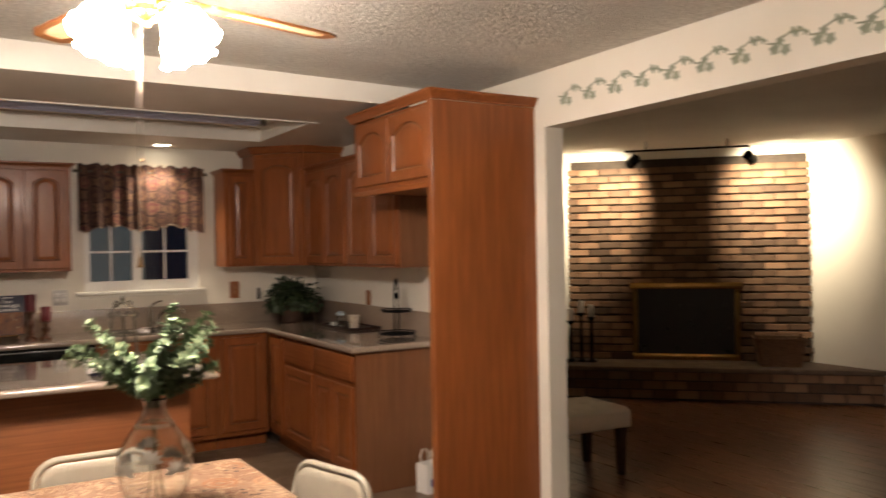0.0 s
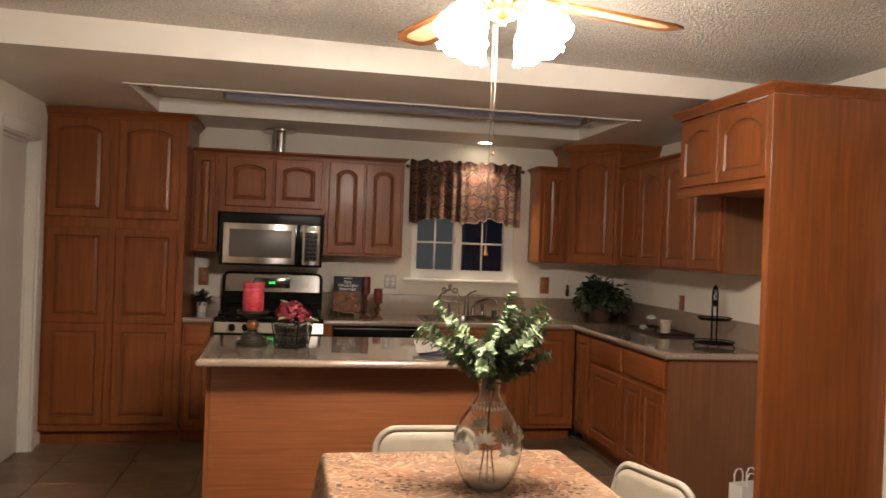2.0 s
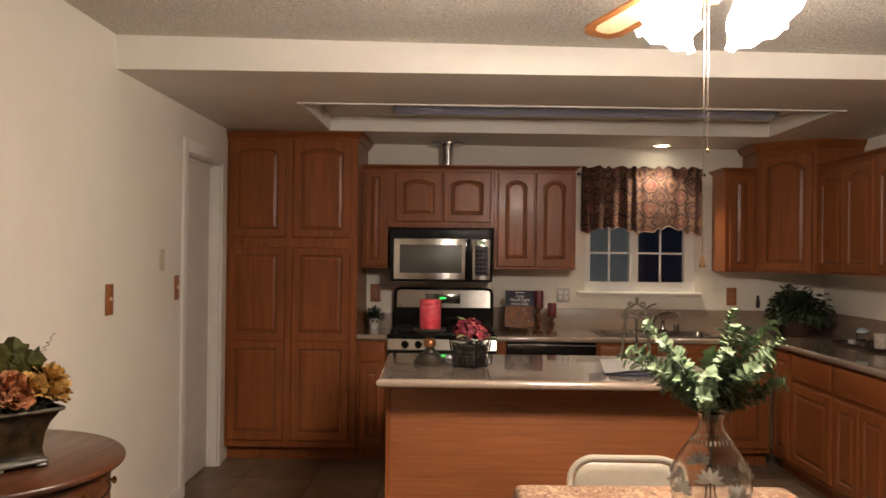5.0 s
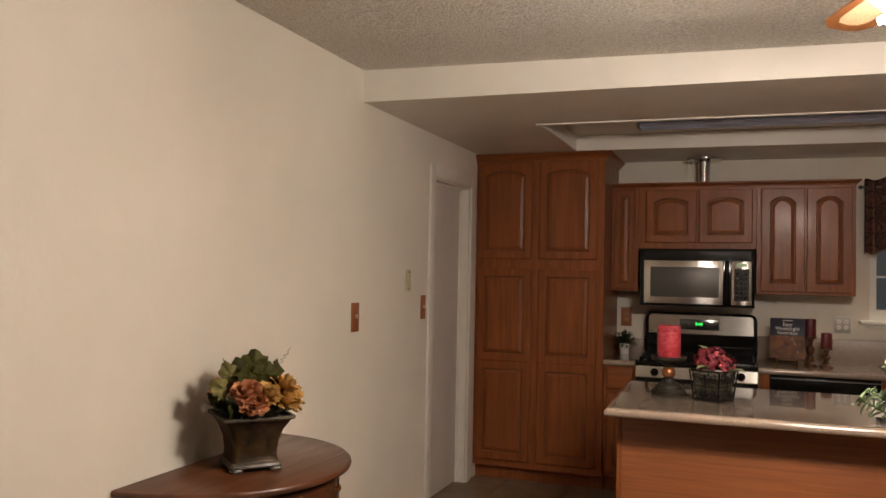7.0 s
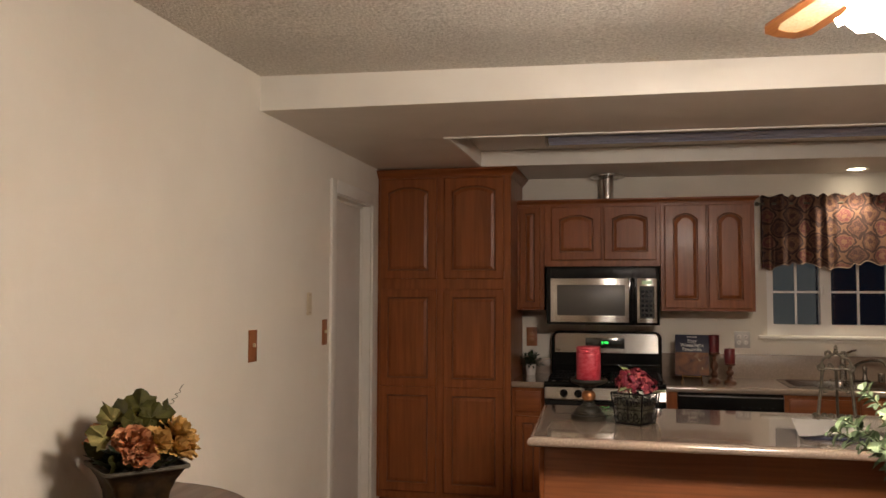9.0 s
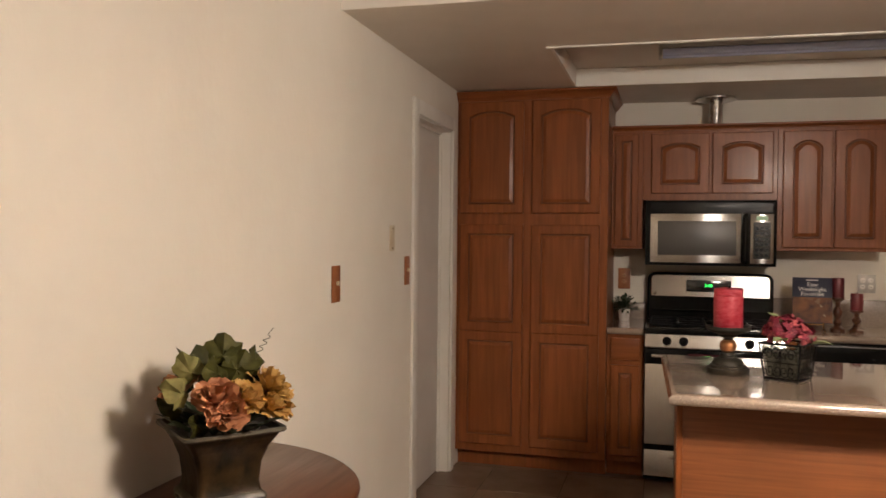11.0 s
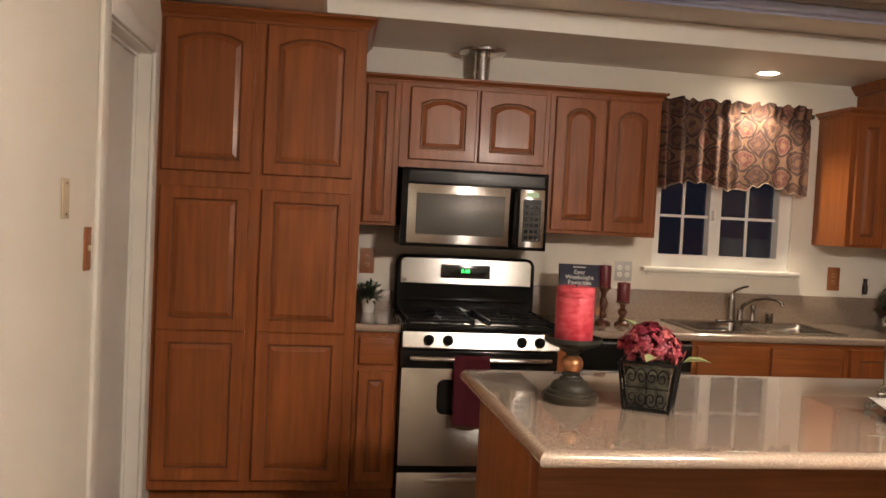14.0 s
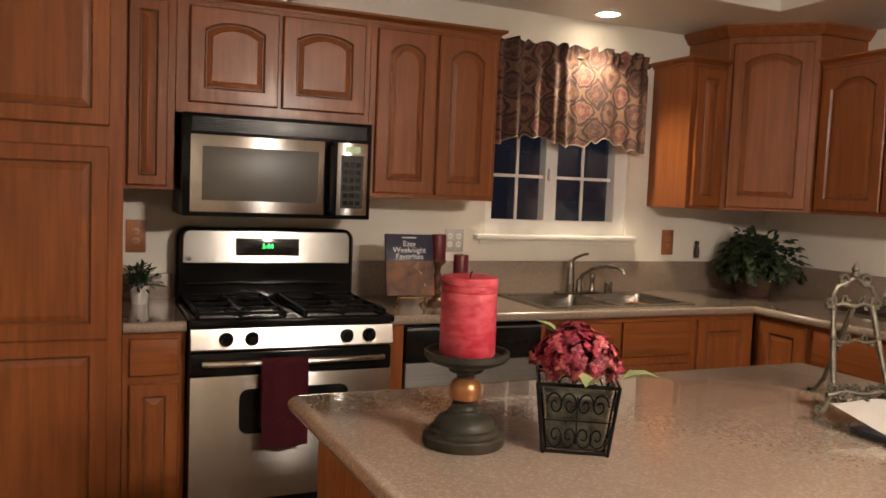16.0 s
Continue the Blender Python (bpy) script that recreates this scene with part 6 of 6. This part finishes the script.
for x in (-0.06, 0.06):
    bm = bmesh.new()
    tube(bm, [(x, -0.026, 0.055), (x, -0.022, 0.042), (x, -0.005, 0.02), (x * 1.15, -0.03, 0.003)], 0.004, 8)
    tube(bm, [(x, -0.005, 0.02), (x, 0.06, 0.003)], 0.004, 8)
    part("foot", bm, brass, bs)


def taper_stick(x, y, h, ch2):
    ob = thing("candlestick", "turned dark wood candlestick on the worktop", "candle holder", pose(x, y, T1), "burgundy candle pair")
    k = h
    part("turned_post", lathe(bmesh.new(), [(0.042, 0), (0.042, 0.012), (0.030, 0.02), (0.018, 0.03), (0.024, 0.25 * k), (0.014, 0.36 * k), (0.026, 0.5 * k), (0.026, 0.6 * k), (0.012, 0.72 * k), (0.016, 0.85 * k), (0.038, k - 0.008), (0.038, k)], seg=22), mahogany, ob)
    c2 = thing("pillar_candle", "short burgundy pillar candle on a candlestick", "candle", pose(x, y, T1 + k + 0.0005), "burgundy candle pair")
    part("wax", lathe(bmesh.new(), [(0.033, 0), (0.034, 0.004), (0.034, ch2 - 0.004), (0.032, ch2), (0.018, ch2 - 0.003)], seg=22), wax_dark, c2)
    bm = bmesh.new()
    tube(bm, [(0, 0, ch2 - 0.004), (0.001, 0, ch2 + 0.008)], 0.0012, 5)
    part("wick", bm, black_plastic, c2)


taper_stick(2.272, -0.335, 0.200, 0.115)
taper_stick(2.364, -0.385, 0.130, 0.098)

sp = thing("small_potted_plant", "small bushy green plant in a white pot beside the range", "plant", pose(1.02, -0.16, T1))
part("pot", lathe(bmesh.new(), [(0.030, 0.0), (0.032, 0.003), (0.040, 0.075), (0.042, 0.078), (0.038, 0.078), (0.036, 0.068)], seg=24), ceramic, sp)
bm = bmesh.new()
random.seed(3)
for k in range(260):
    a, e = random.uniform(0, 6.28), random.uniform(-0.15, 1.4)
    d = Vector((math.cos(a) * math.cos(e), math.sin(a) * math.cos(e), math.sin(e)))
    leaf(bm, Vector((0, 0, 0.075)) + d * random.uniform(0.01, 0.085), d + Vector((random.uniform(-.8, .8), random.uniform(-.8, .8), random.uniform(-.3, .5))), (0, 0, 1), 0.032, 0.015, 0.2, 0.2)
part("leaves", bm, leaf_dark, sp, smooth=0)

bp = thing("bushy_plant", "bushy dark green artificial plant in a brown basket", "plant", pose(4.22, -0.27, T1))
part("basket", lathe(bmesh.new(), [(0.085, 0.0), (0.09, 0.004), (0.115, 0.13), (0.118, 0.135), (0.105, 0.135), (0.10, 0.12)], seg=26), dark_wicker, bp)
random.seed(4)
for c in range(9):
    bm = bmesh.new()
    a0 = 2 * math.pi * c / 9
    reach = random.uniform(0.72, 1.12)
    for k in range(85):
        a, e = a0 + random.uniform(-0.42, 0.42), random.uniform(-0.45, 1.35)
        d = Vector((math.cos(a) * math.cos(e), math.sin(a) * math.cos(e), math.sin(e)))
        r = random.uniform(0.08, 0.225) * reach
        p = Vector((0, 0, 0.17)) + Vector((d.x * r, d.y * r, d.z * r * 0.85))
        if p.x > 0.24 or p.y > 0.22:
            continue
        leaf(bm, p, d + Vector((random.uniform(-.8, .8), random.uniform(-.8, .8), random.uniform(-0.9, 0.1))), (random.uniform(-.4, .4), random.uniform(-.4, .4), 1) if e > 0 else d, random.uniform(0.040, 0.064), 0.046, 0.3, 0.2)
    tagged(part("spray", bm, leaf_dark, bp, smooth=0), kind="stuff")

tr = thing("serving_tray", "dark rectangular serving tray on the worktop", "tray", pose(4.385, -1.05, T1 + 0.0005, 0, 0, 1))
bm = box(-0.13, 0.13, -0.29, 0.29, 0.0, 0.008, bev=0.003)
for a in ((-0.13, -0.122, -0.29, 0.29), (0.122, 0.13, -0.29, 0.29), (-0.1215, 0.1215, -0.29, -0.282), (-0.1215, 0.1215, 0.282, 0.29)):
    bx(bm, *a, 0.006, 0.020, bev=0.002)
part("body", bm, dark_wood, tr)
mug_glaze = material("mug_glaze", (0.60, 0.53, 0.44), (0.38, 0.32, 0.26), 0.35, scale=38)
mgg = thing("mug", "cream mug with a faint brown pattern on the tray", "mug", pose(4.373, -1.18, T1 + 0.009, 0, 0, 150))
part("cup", lathe(bmesh.new(), [(0.030, 0), (0.034, 0.003), (0.043, 0.09), (0.043, 0.093), (0.040, 0.092), (0.031, 0.008)], seg=26), mug_glaze, mgg)
bm = bmesh.new()
tube(bm, [(0, -0.038, 0.075), (0, -0.062, 0.07), (0, -0.068, 0.05), (0, -0.058, 0.03), (0, -0.035, 0.022)], 0.005, 8)
part("handle", bm, mug_glaze, mgg)
jr = thing("glass_jar", "clear glass jar with a pale blue lid on the tray", "jar", pose(4.33, -1.03, T1 + 0.009))
part("glass", lathe(bmesh.new(), [(0.032, 0), (0.036, 0.004), (0.038, 0.07), (0.030, 0.085), (0.027, 0.085), (0.035, 0.068), (0.033, 0.008)], seg=24), vase_glass, jr)
part("lid", lathe(bmesh.new(), [(0.034, 0.086), (0.036, 0.09), (0.036, 0.10), (0.022, 0.112), (0.008, 0.116)], seg=24), material("pale_blue_lid", (0.42, 0.52, 0.58), (0.38, 0.47, 0.53), 0.5, scale=15), jr)
bm = bmesh.new()
tl = thing("tea_light", "small glass tea light on the tray", "candle", pose(4.31, -0.93, T1 + 0.009))
part("cup", lathe(bmesh.new(), [(0.022, 0), (0.024, 0.028), (0.021, 0.028), (0.020, 0.012)], seg=18), frost, tl)

rk = thing("two_tier_stand", "two-tier black wire stand with a ring handle on the worktop", "tiered stand", pose(4.365, -1.88, T1))
for z, r in ((0.035, 0.125), (0.185, 0.105)):
    bm = bmesh.new()
    for rr, zz in ((r, z), (r * 0.92, z - 0.012)):
        tube(bm, [(rr * math.cos(2 * math.pi * k / 28), rr * math.sin(2 * math.pi * k / 28), zz) for k in range(28)], 0.004, 6, True)
    for k in range(7):
        y = -r * 0.85 + r * 1.7 * k / 6
        h = math.sqrt(max(0, (r * 0.92) ** 2 - y * y))
        tube(bm, [(-h, y, z - 0.012), (h, y, z - 0.012)], 0.0022, 5)
    part("shelf", bm, iron, rk)
for a in (45, 135, 225, 315):
    bm = bmesh.new()
    tube(bm, [(0.115 * math.cos(radians(a)), 0.115 * math.sin(radians(a)), 0.025), (0.13 * math.cos(radians(a)), 0.13 * math.sin(radians(a)), 0.0)], 0.004, 6)
    part("foot", bm, iron, rk)
bm = bmesh.new()
tube(bm, [(0, -0.03, 0.02), (0, -0.032, 0.2), (0, -0.03, 0.33), (0, -0.02, 0.375), (0, 0, 0.39), (0, 0.02, 0.375), (0, 0.03, 0.33), (0, 0.032, 0.2), (0, 0.03, 0.02)], 0.006, 8)
part("handle", bm, iron, rk)
bm = bmesh.new()
tube(bm, [(0, 0, 0.385), (0, 0.004, 0.34), (0, -0.008, 0.31)], 0.004, 6)
lathe(bm, [(0.004, 0.30), (0.014, 0.285), (0.012, 0.265), (0.003, 0.255)], seg=10)
part("finial", bm, iron, rk)

bg = thing("gift_bag", "white paper bag with blue print and cord handles on the floor", "bag", pose(4.375, -2.345, 0, 0, 0, 12) @ Matrix.Diagonal((1, 1, 0.74, 1)))
bm = bmesh.new()
loft(bm, [[(x * k, y * k, z) for x, y in ((-0.11, -0.05), (0.11, -0.05), (0.11, 0.05), (-0.11, 0.05))] for z, k in ((0.0, 1), (0.24, 1.03), (0.24, 0.97), (0.01, 0.95))], True, True, True)
part("body", bm, paper_white, bg)
for x in (-0.05, 0.045):
    part("print_bar", box(x - 0.035, x + 0.035, -0.056, -0.0535, 0.06, 0.12), blue_print, bg)
for y in (-0.05, 0.05):
    for x in (-0.045, 0.045):
        bm = bmesh.new()
        tube(bm, [(x - 0.03, y, 0.235), (x - 0.032, y, 0.30), (x - 0.015, y, 0.34), (x + 0.015, y, 0.34), (x + 0.032, y, 0.30), (x + 0.03, y, 0.235)], 0.0045, 6)
        part("handle", bm, paper_white, bg)

# ---- stencilled ivy on the header ----
stn = thing("ivy_stencil", "painted green ivy stencil border above the opening", "wall stencil", pose(W_EAST, 0, 0))
unit = bmesh.new()


def flat_leaf(bm, cy, cz2, r, a0, lobes=5):
    c = bm.verts.new((-0.0022, cy, cz2))
    ring = []
    for k in range(15):
        a = 2 * math.pi * k / 15
        rr = r * (0.78 + 0.22 * math.cos(lobes * a))
        ring.append(bm.verts.new((-0.0022, cy + rr * math.cos(a + a0), cz2 + rr * math.sin(a + a0))))
    for k in range(15):
        bm.faces.new((c, ring[k], ring[(k + 1) % 15]))


for cy, cz2, r, a0 in ((0.026, -0.016, 0.028, 0.3), (-0.020, -0.026, 0.027, 1.1), (0.002, 0.010, 0.022, 0.7)):
    flat_leaf(unit, cy, cz2, r, a0)
tube(unit, [(-0.002, 0.06, 0.012), (-0.002, 0.02, 0.004), (-0.002, 0.0, 0.02), (-0.002, -0.05, 0.036), (-0.002, -0.10, 0.026), (-0.002, -0.12, 0.012)], 0.0035, 4)
for y, z in ((-0.055, 0.040), (-0.082, 0.036), (-0.066, 0.022), (-0.105, 0.020)):
    flat_leaf(unit, y, z, 0.015, y * 90, 3)
unit_me = finished("ivy", unit, stencil_green, 0)
for k in range(22):
    iv = new("ivy", unit_me)
    iv.parent = stn
    iv.matrix_basis = pose(0, -3.47 - 0.180 * k, 2.272 - 0.002 * k, random.uniform(-5, 5))

# ---- family room ----
FP = pose(7.36, -0.08, 0, 0, 0, -45)
BW, BZ0, BZ1 = 2.37, 0.32, 2.375
FX0, FX1, FZ0, FZ1 = 0.655, 1.695, 0.33, 1.07
fw_ = bmesh.new()
bx(fw_, -0.3, FX0, 0.012, 0.30, 0, FZ)
bx(fw_, FX1, BW + 0.3, 0.012, 0.30, 0, FZ)
bx(fw_, FX0, FX1, 0.012, 0.30, FZ1, FZ)
bx(fw_, FX0, FX1, 0.012, 0.30, 0, FZ0)
bmesh.ops.remove_doubles(fw_, verts=fw_.verts, dist=1e-5)
fire_ = box(FX0 - 0.05, FX1 + 0.05, 0.55, 0.60, 0, 1.3)
bx(fire_, FX0 - 0.05, FX0, 0.301, 0.55, 0, 1.3)
bx(fire_, FX1, FX1 + 0.05, 0.301, 0.55, 0, 1.3)
bx(fire_, FX0, FX1, 0.301, 0.55, FZ1, 1.3)
chim = structure("wall_fireplace", fw_, mortar, "diagonal brick fireplace wall with a dark firebox", "fireplace")
chim.matrix_basis = FP
part("firebox", fire_, mortar, chim)
structure("trim_fireplace", bx(bx(bmesh.new(), -0.05, BW + 0.05, -0.006, 0.011, BZ1 + 0.004, FZ), -0.03, -0.003, -0.006, 0.011, 0.32, BZ1), white_trim, "white painted strip above the fireplace bricks", "trim").matrix_basis = FP

hearth = structure("hearth", prism(bmesh.new(), [(-0.45, -0.515), (2.6, -0.515), (3.6, -0.515), (3.6, 0.011), (-0.45, 0.011)], 0.0, 0.275), mortar, "raised brick hearth in front of the fireplace", "hearth")
hearth.matrix_basis = FP
part("hearth_slab", box(-0.45, 3.6, -0.54, 0.011, 0.276, 0.318, bev=0.008), soot, hearth)
fs = thing("fireplace_screen", "brass-framed dark glass fireplace front", "fireplace screen", FP)
part("top_rail", box(FX0 - 0.03, FX1 + 0.03, -0.045, 0.005, 1.045, 1.11, bev=0.006), brass, fs)
part("bottom_rail", box(FX0 - 0.005, FX1 + 0.005, -0.02, 0.005, 0.322, 0.385, bev=0.004), brass, fs)
for x in (FX0 - 0.005, FX1 - 0.045):
    part("side_rail", box(x, x + 0.05, -0.02, 0.005, 0.386, 1.044, bev=0.004), material("dark_brass", (0.25, 0.16, 0.06), (0.18, 0.11, 0.04), 0.4, 1.0, scale=10), fs)
part("glass", box(FX0 + 0.046, FX1 - 0.046, -0.006, 0.0, 0.386, 1.044), material("screen_black", (0.004, 0.004, 0.004), (0.006, 0.006, 0.006), 0.3, scale=10), fs)

tk = thing("track_light", "black ceiling track with two lit spot heads", "track light")
bm = bmesh.new()
bx(bm, 0, 1.12, -0.011, 0.011, FZ - 0.088, FZ - 0.07)
for x_ in (0.2, 0.92):
    bx(bm, x_ - 0.008, x_ + 0.008, -0.008, 0.008, FZ - 0.0705, FZ - 0.001)
part("rail", bm, black_plastic, tk).matrix_basis = pose(7.30, -1.0, 0, 0, 0, -46.5)
for (x, y, z), tgt in (((7.34, -1.03, 2.27), (7.53, -0.25, 1.97)), ((8.10, -1.82, 2.26), (8.86, -1.62, 1.97))):
    away = (Vector((x, y, z)) - Vector(tgt)).normalized()
    hd = part("head", lathe(bmesh.new(), [(0.020, 0.13), (0.045, 0.12), (0.052, 0.02), (0.052, 0.005), (0.046, 0.005), (0.040, 0.02)], seg=20), black_plastic, tk)
    hd.matrix_basis = look((x, y, z), tgt)
    part("bulb", lathe(bmesh.new(), [(0.038, 0.022), (0.038, 0.024), (0.01, 0.03)], seg=16), can_glow, hd)
    bm = bmesh.new()
    top_ = Vector((x, y, z)) + away * 0.07
    tube(bm, [top_, (top_.x, top_.y, FZ - 0.089)], 0.008, 8)
    part("stem", bm, black_plastic, tk)

bn = thing("tufted_bench", "cream button-tufted bench with dark tapered legs", "bench", pose(5.16, -2.53, 0, 0, 0, -4))
bm = bmesh.new()
HX, HY = 0.46, 0.235
rows = []
for j in range(25):
    row = []
    for i in range(41):
        x, y = -HX + 2 * HX * i / 40, -HY + 2 * HY * j / 24
        d = 0
        for bxk in range(6):
            for byk in range(3):
                q = math.hypot(x - (-0.38 + 0.152 * bxk), y - (-0.15 + 0.15 * byk))
                d += 0.022 * math.exp(-(q / 0.03) ** 2)
        e = min(HX - abs(x), HY - abs(y))
        row.append((x, y, 0.455 - d - 0.03 * math.exp(-e / 0.018)))
    rows.append(row)
loft(bm, rows, False)
part("cushion_top", bm, linen, bn, smooth=70)
part("seat_box", box(-HX, HX, -HY, HY, 0.315, 0.426, bev=0.012, seg=3), linen, bn)
for sx in (-1, 1):
    for sy in (-1, 1):
        x, y = sx * (HX - 0.05), sy * (HY - 0.05)
        bm = bmesh.new()
        loft(bm, [[(x + a * h, y + b * h, z) for a, b in ((-1, -1), (1, -1), (1, 1), (-1, 1))] for h, z in ((0.030, 0.314), (0.020, 0.0))], True, True, True)
        part("leg", bm, dark_wood, bn)

cdl = thing("hearth_candelabra", "dark iron candelabra with white candles on the hearth", "candelabra", FP @ pose(0.12, -0.24, 0.318))
for x, h in ((-0.09, 0.42), (0.02, 0.50), (0.12, 0.46)):
    bm = lathe(bmesh.new(), [(0.05, 0.0), (0.05, 0.01), (0.015, 0.03), (0.022, 0.2), (0.012, h - 0.05), (0.04, h - 0.01), (0.04, h)], x, 0, 0, 16)
    part("stick", bm, iron, cdl)
    part("candle", lathe(bmesh.new(), [(0.027, h + 0.0005), (0.028, h + 0.12), (0.02, h + 0.122)], x, 0, 0, 16), ceramic, cdl)
bk2 = thing("wicker_basket", "brown wicker basket on the hearth", "basket", FP @ pose(2.02, -0.26, 0.318))
part("body", loft(bmesh.new(), [[(x * 1.55, y, z) for x, y, z in square(h, z2, 0.02)] for h, z2 in ((0.12, 0), (0.125, 0.1), (0.145, 0.24), (0.155, 0.27), (0.14, 0.27), (0.115, 0.02))], True, True, True), wicker, bk2)
bm = bmesh.new()
tube(bm, [(0.16 + 0.05 * math.sin(k * 0.4), 0, 0.24 + 0.06 * math.cos(k * 0.4 - 1.5)) for k in range(9)], 0.010, 6)
part("handle", bm, wicker, bk2)

# ---- tiles, planks and bricks ----
def shared(name, bm, mat, parent, places):
    me = finished(name, bm, mat, 0)
    for m in places:
        ob = new(name, me)
        ob.parent, ob.matrix_basis = parent, m


TS = 0.46
spots_ = []
for i in range(-1, 10):
    for j in range(-19, 3):
        x0, y0 = 0.255 + TS * i, -1.08 + TS * j
        if x0 < -0.3 or x0 > W_EAST - 0.05 or y0 > -0.05 or y0 < SOUTH:
            continue
        spots_.append(pose(x0 + TS / 2, y0 + TS / 2, -0.006))
bm = box(-TS / 2 + 0.0025, TS / 2 - 0.0025, -TS / 2 + 0.0025, TS / 2 - 0.0025, 0.0, 0.0055, bev=0.002, seg=1)
shared("tile", bm, tile_mat, floor, spots_)

fam = bpy.data.objects["floor_family"]
spots_ = []
for i in range(32):
    for j in range(6):
        x = W_EAST + 0.19 + 0.137 * i
        y = -0.3 - 1.4 * j - 0.35 * (i * 7 % 4)
        if y < SOUTH + 0.7 or x > 8.95:
            continue
        spots_.append(pose(x, y, -0.012))
shared("plank", box(-0.0677, 0.0677, -0.699, 0.699, 0, 0.0115, bev=0.0015, seg=1), plank_mat, fam, spots_)

random.seed(21)
spots_, halves = [], []
PW, PH = 0.2145, 0.0762
rows_n = int((BZ1 - BZ0) / PH)
for r in range(rows_n):
    zc = BZ0 + PH * (r + 0.5)
    x = -PW / 2 if r % 2 else 0.0
    while x < BW - 0.01:
        a, b = max(x, 0), min(x + PW, BW)
        inside = zc > FZ0 - 0.02 and zc < FZ1 + 0.02 and b > FX0 + 0.01 and a < FX1 - 0.01
        if inside:
            if a < FX0 - 0.06:
                halves.append(FP @ Matrix.Translation(((a + FX0) / 2, -random.uniform(0, 0.014), zc + random.uniform(-0.003, 0.003))) @ Matrix.Diagonal(((FX0 - a) / PW, 1, 1, 1)))
            if b > FX1 + 0.06:
                halves.append(FP @ Matrix.Translation(((b + FX1) / 2, -random.uniform(0, 0.014), zc + random.uniform(-0.003, 0.003))) @ Matrix.Diagonal(((b - FX1) / PW, 1, 1, 1)))
        elif b - a > 0.04:
            halves.append(FP @ Matrix.Translation(((a + b) / 2, -random.uniform(0, 0.014), zc + random.uniform(-0.003, 0.003))) @ Matrix.Diagonal(((b - a) / PW, 1, 1, 1)))
        x += PW
bm = box(-PW / 2 + 0.004, PW / 2 - 0.004, -0.016, 0.0115, -PH / 2 + 0.008, PH / 2 - 0.008, bev=0.005, seg=1)
inv = FP.inverted()
shared("brick", bm, brick_mat, chim, [inv @ m for m in halves])
halves = []
for r in range(3):
    x = -0.45 - (PW / 2 if r % 2 else 0)
    while x < 3.1:
        halves.append(Matrix.Translation((x + PW / 2, -0.5155, 0.012 + 0.088 * (r + 0.5))))
        x += PW
bm = box(-PW / 2 + 0.006, PW / 2 - 0.006, -0.012, 0.0, -0.037, 0.037, bev=0.003, seg=1)
shared("brick", bm, brick_mat, hearth, halves)
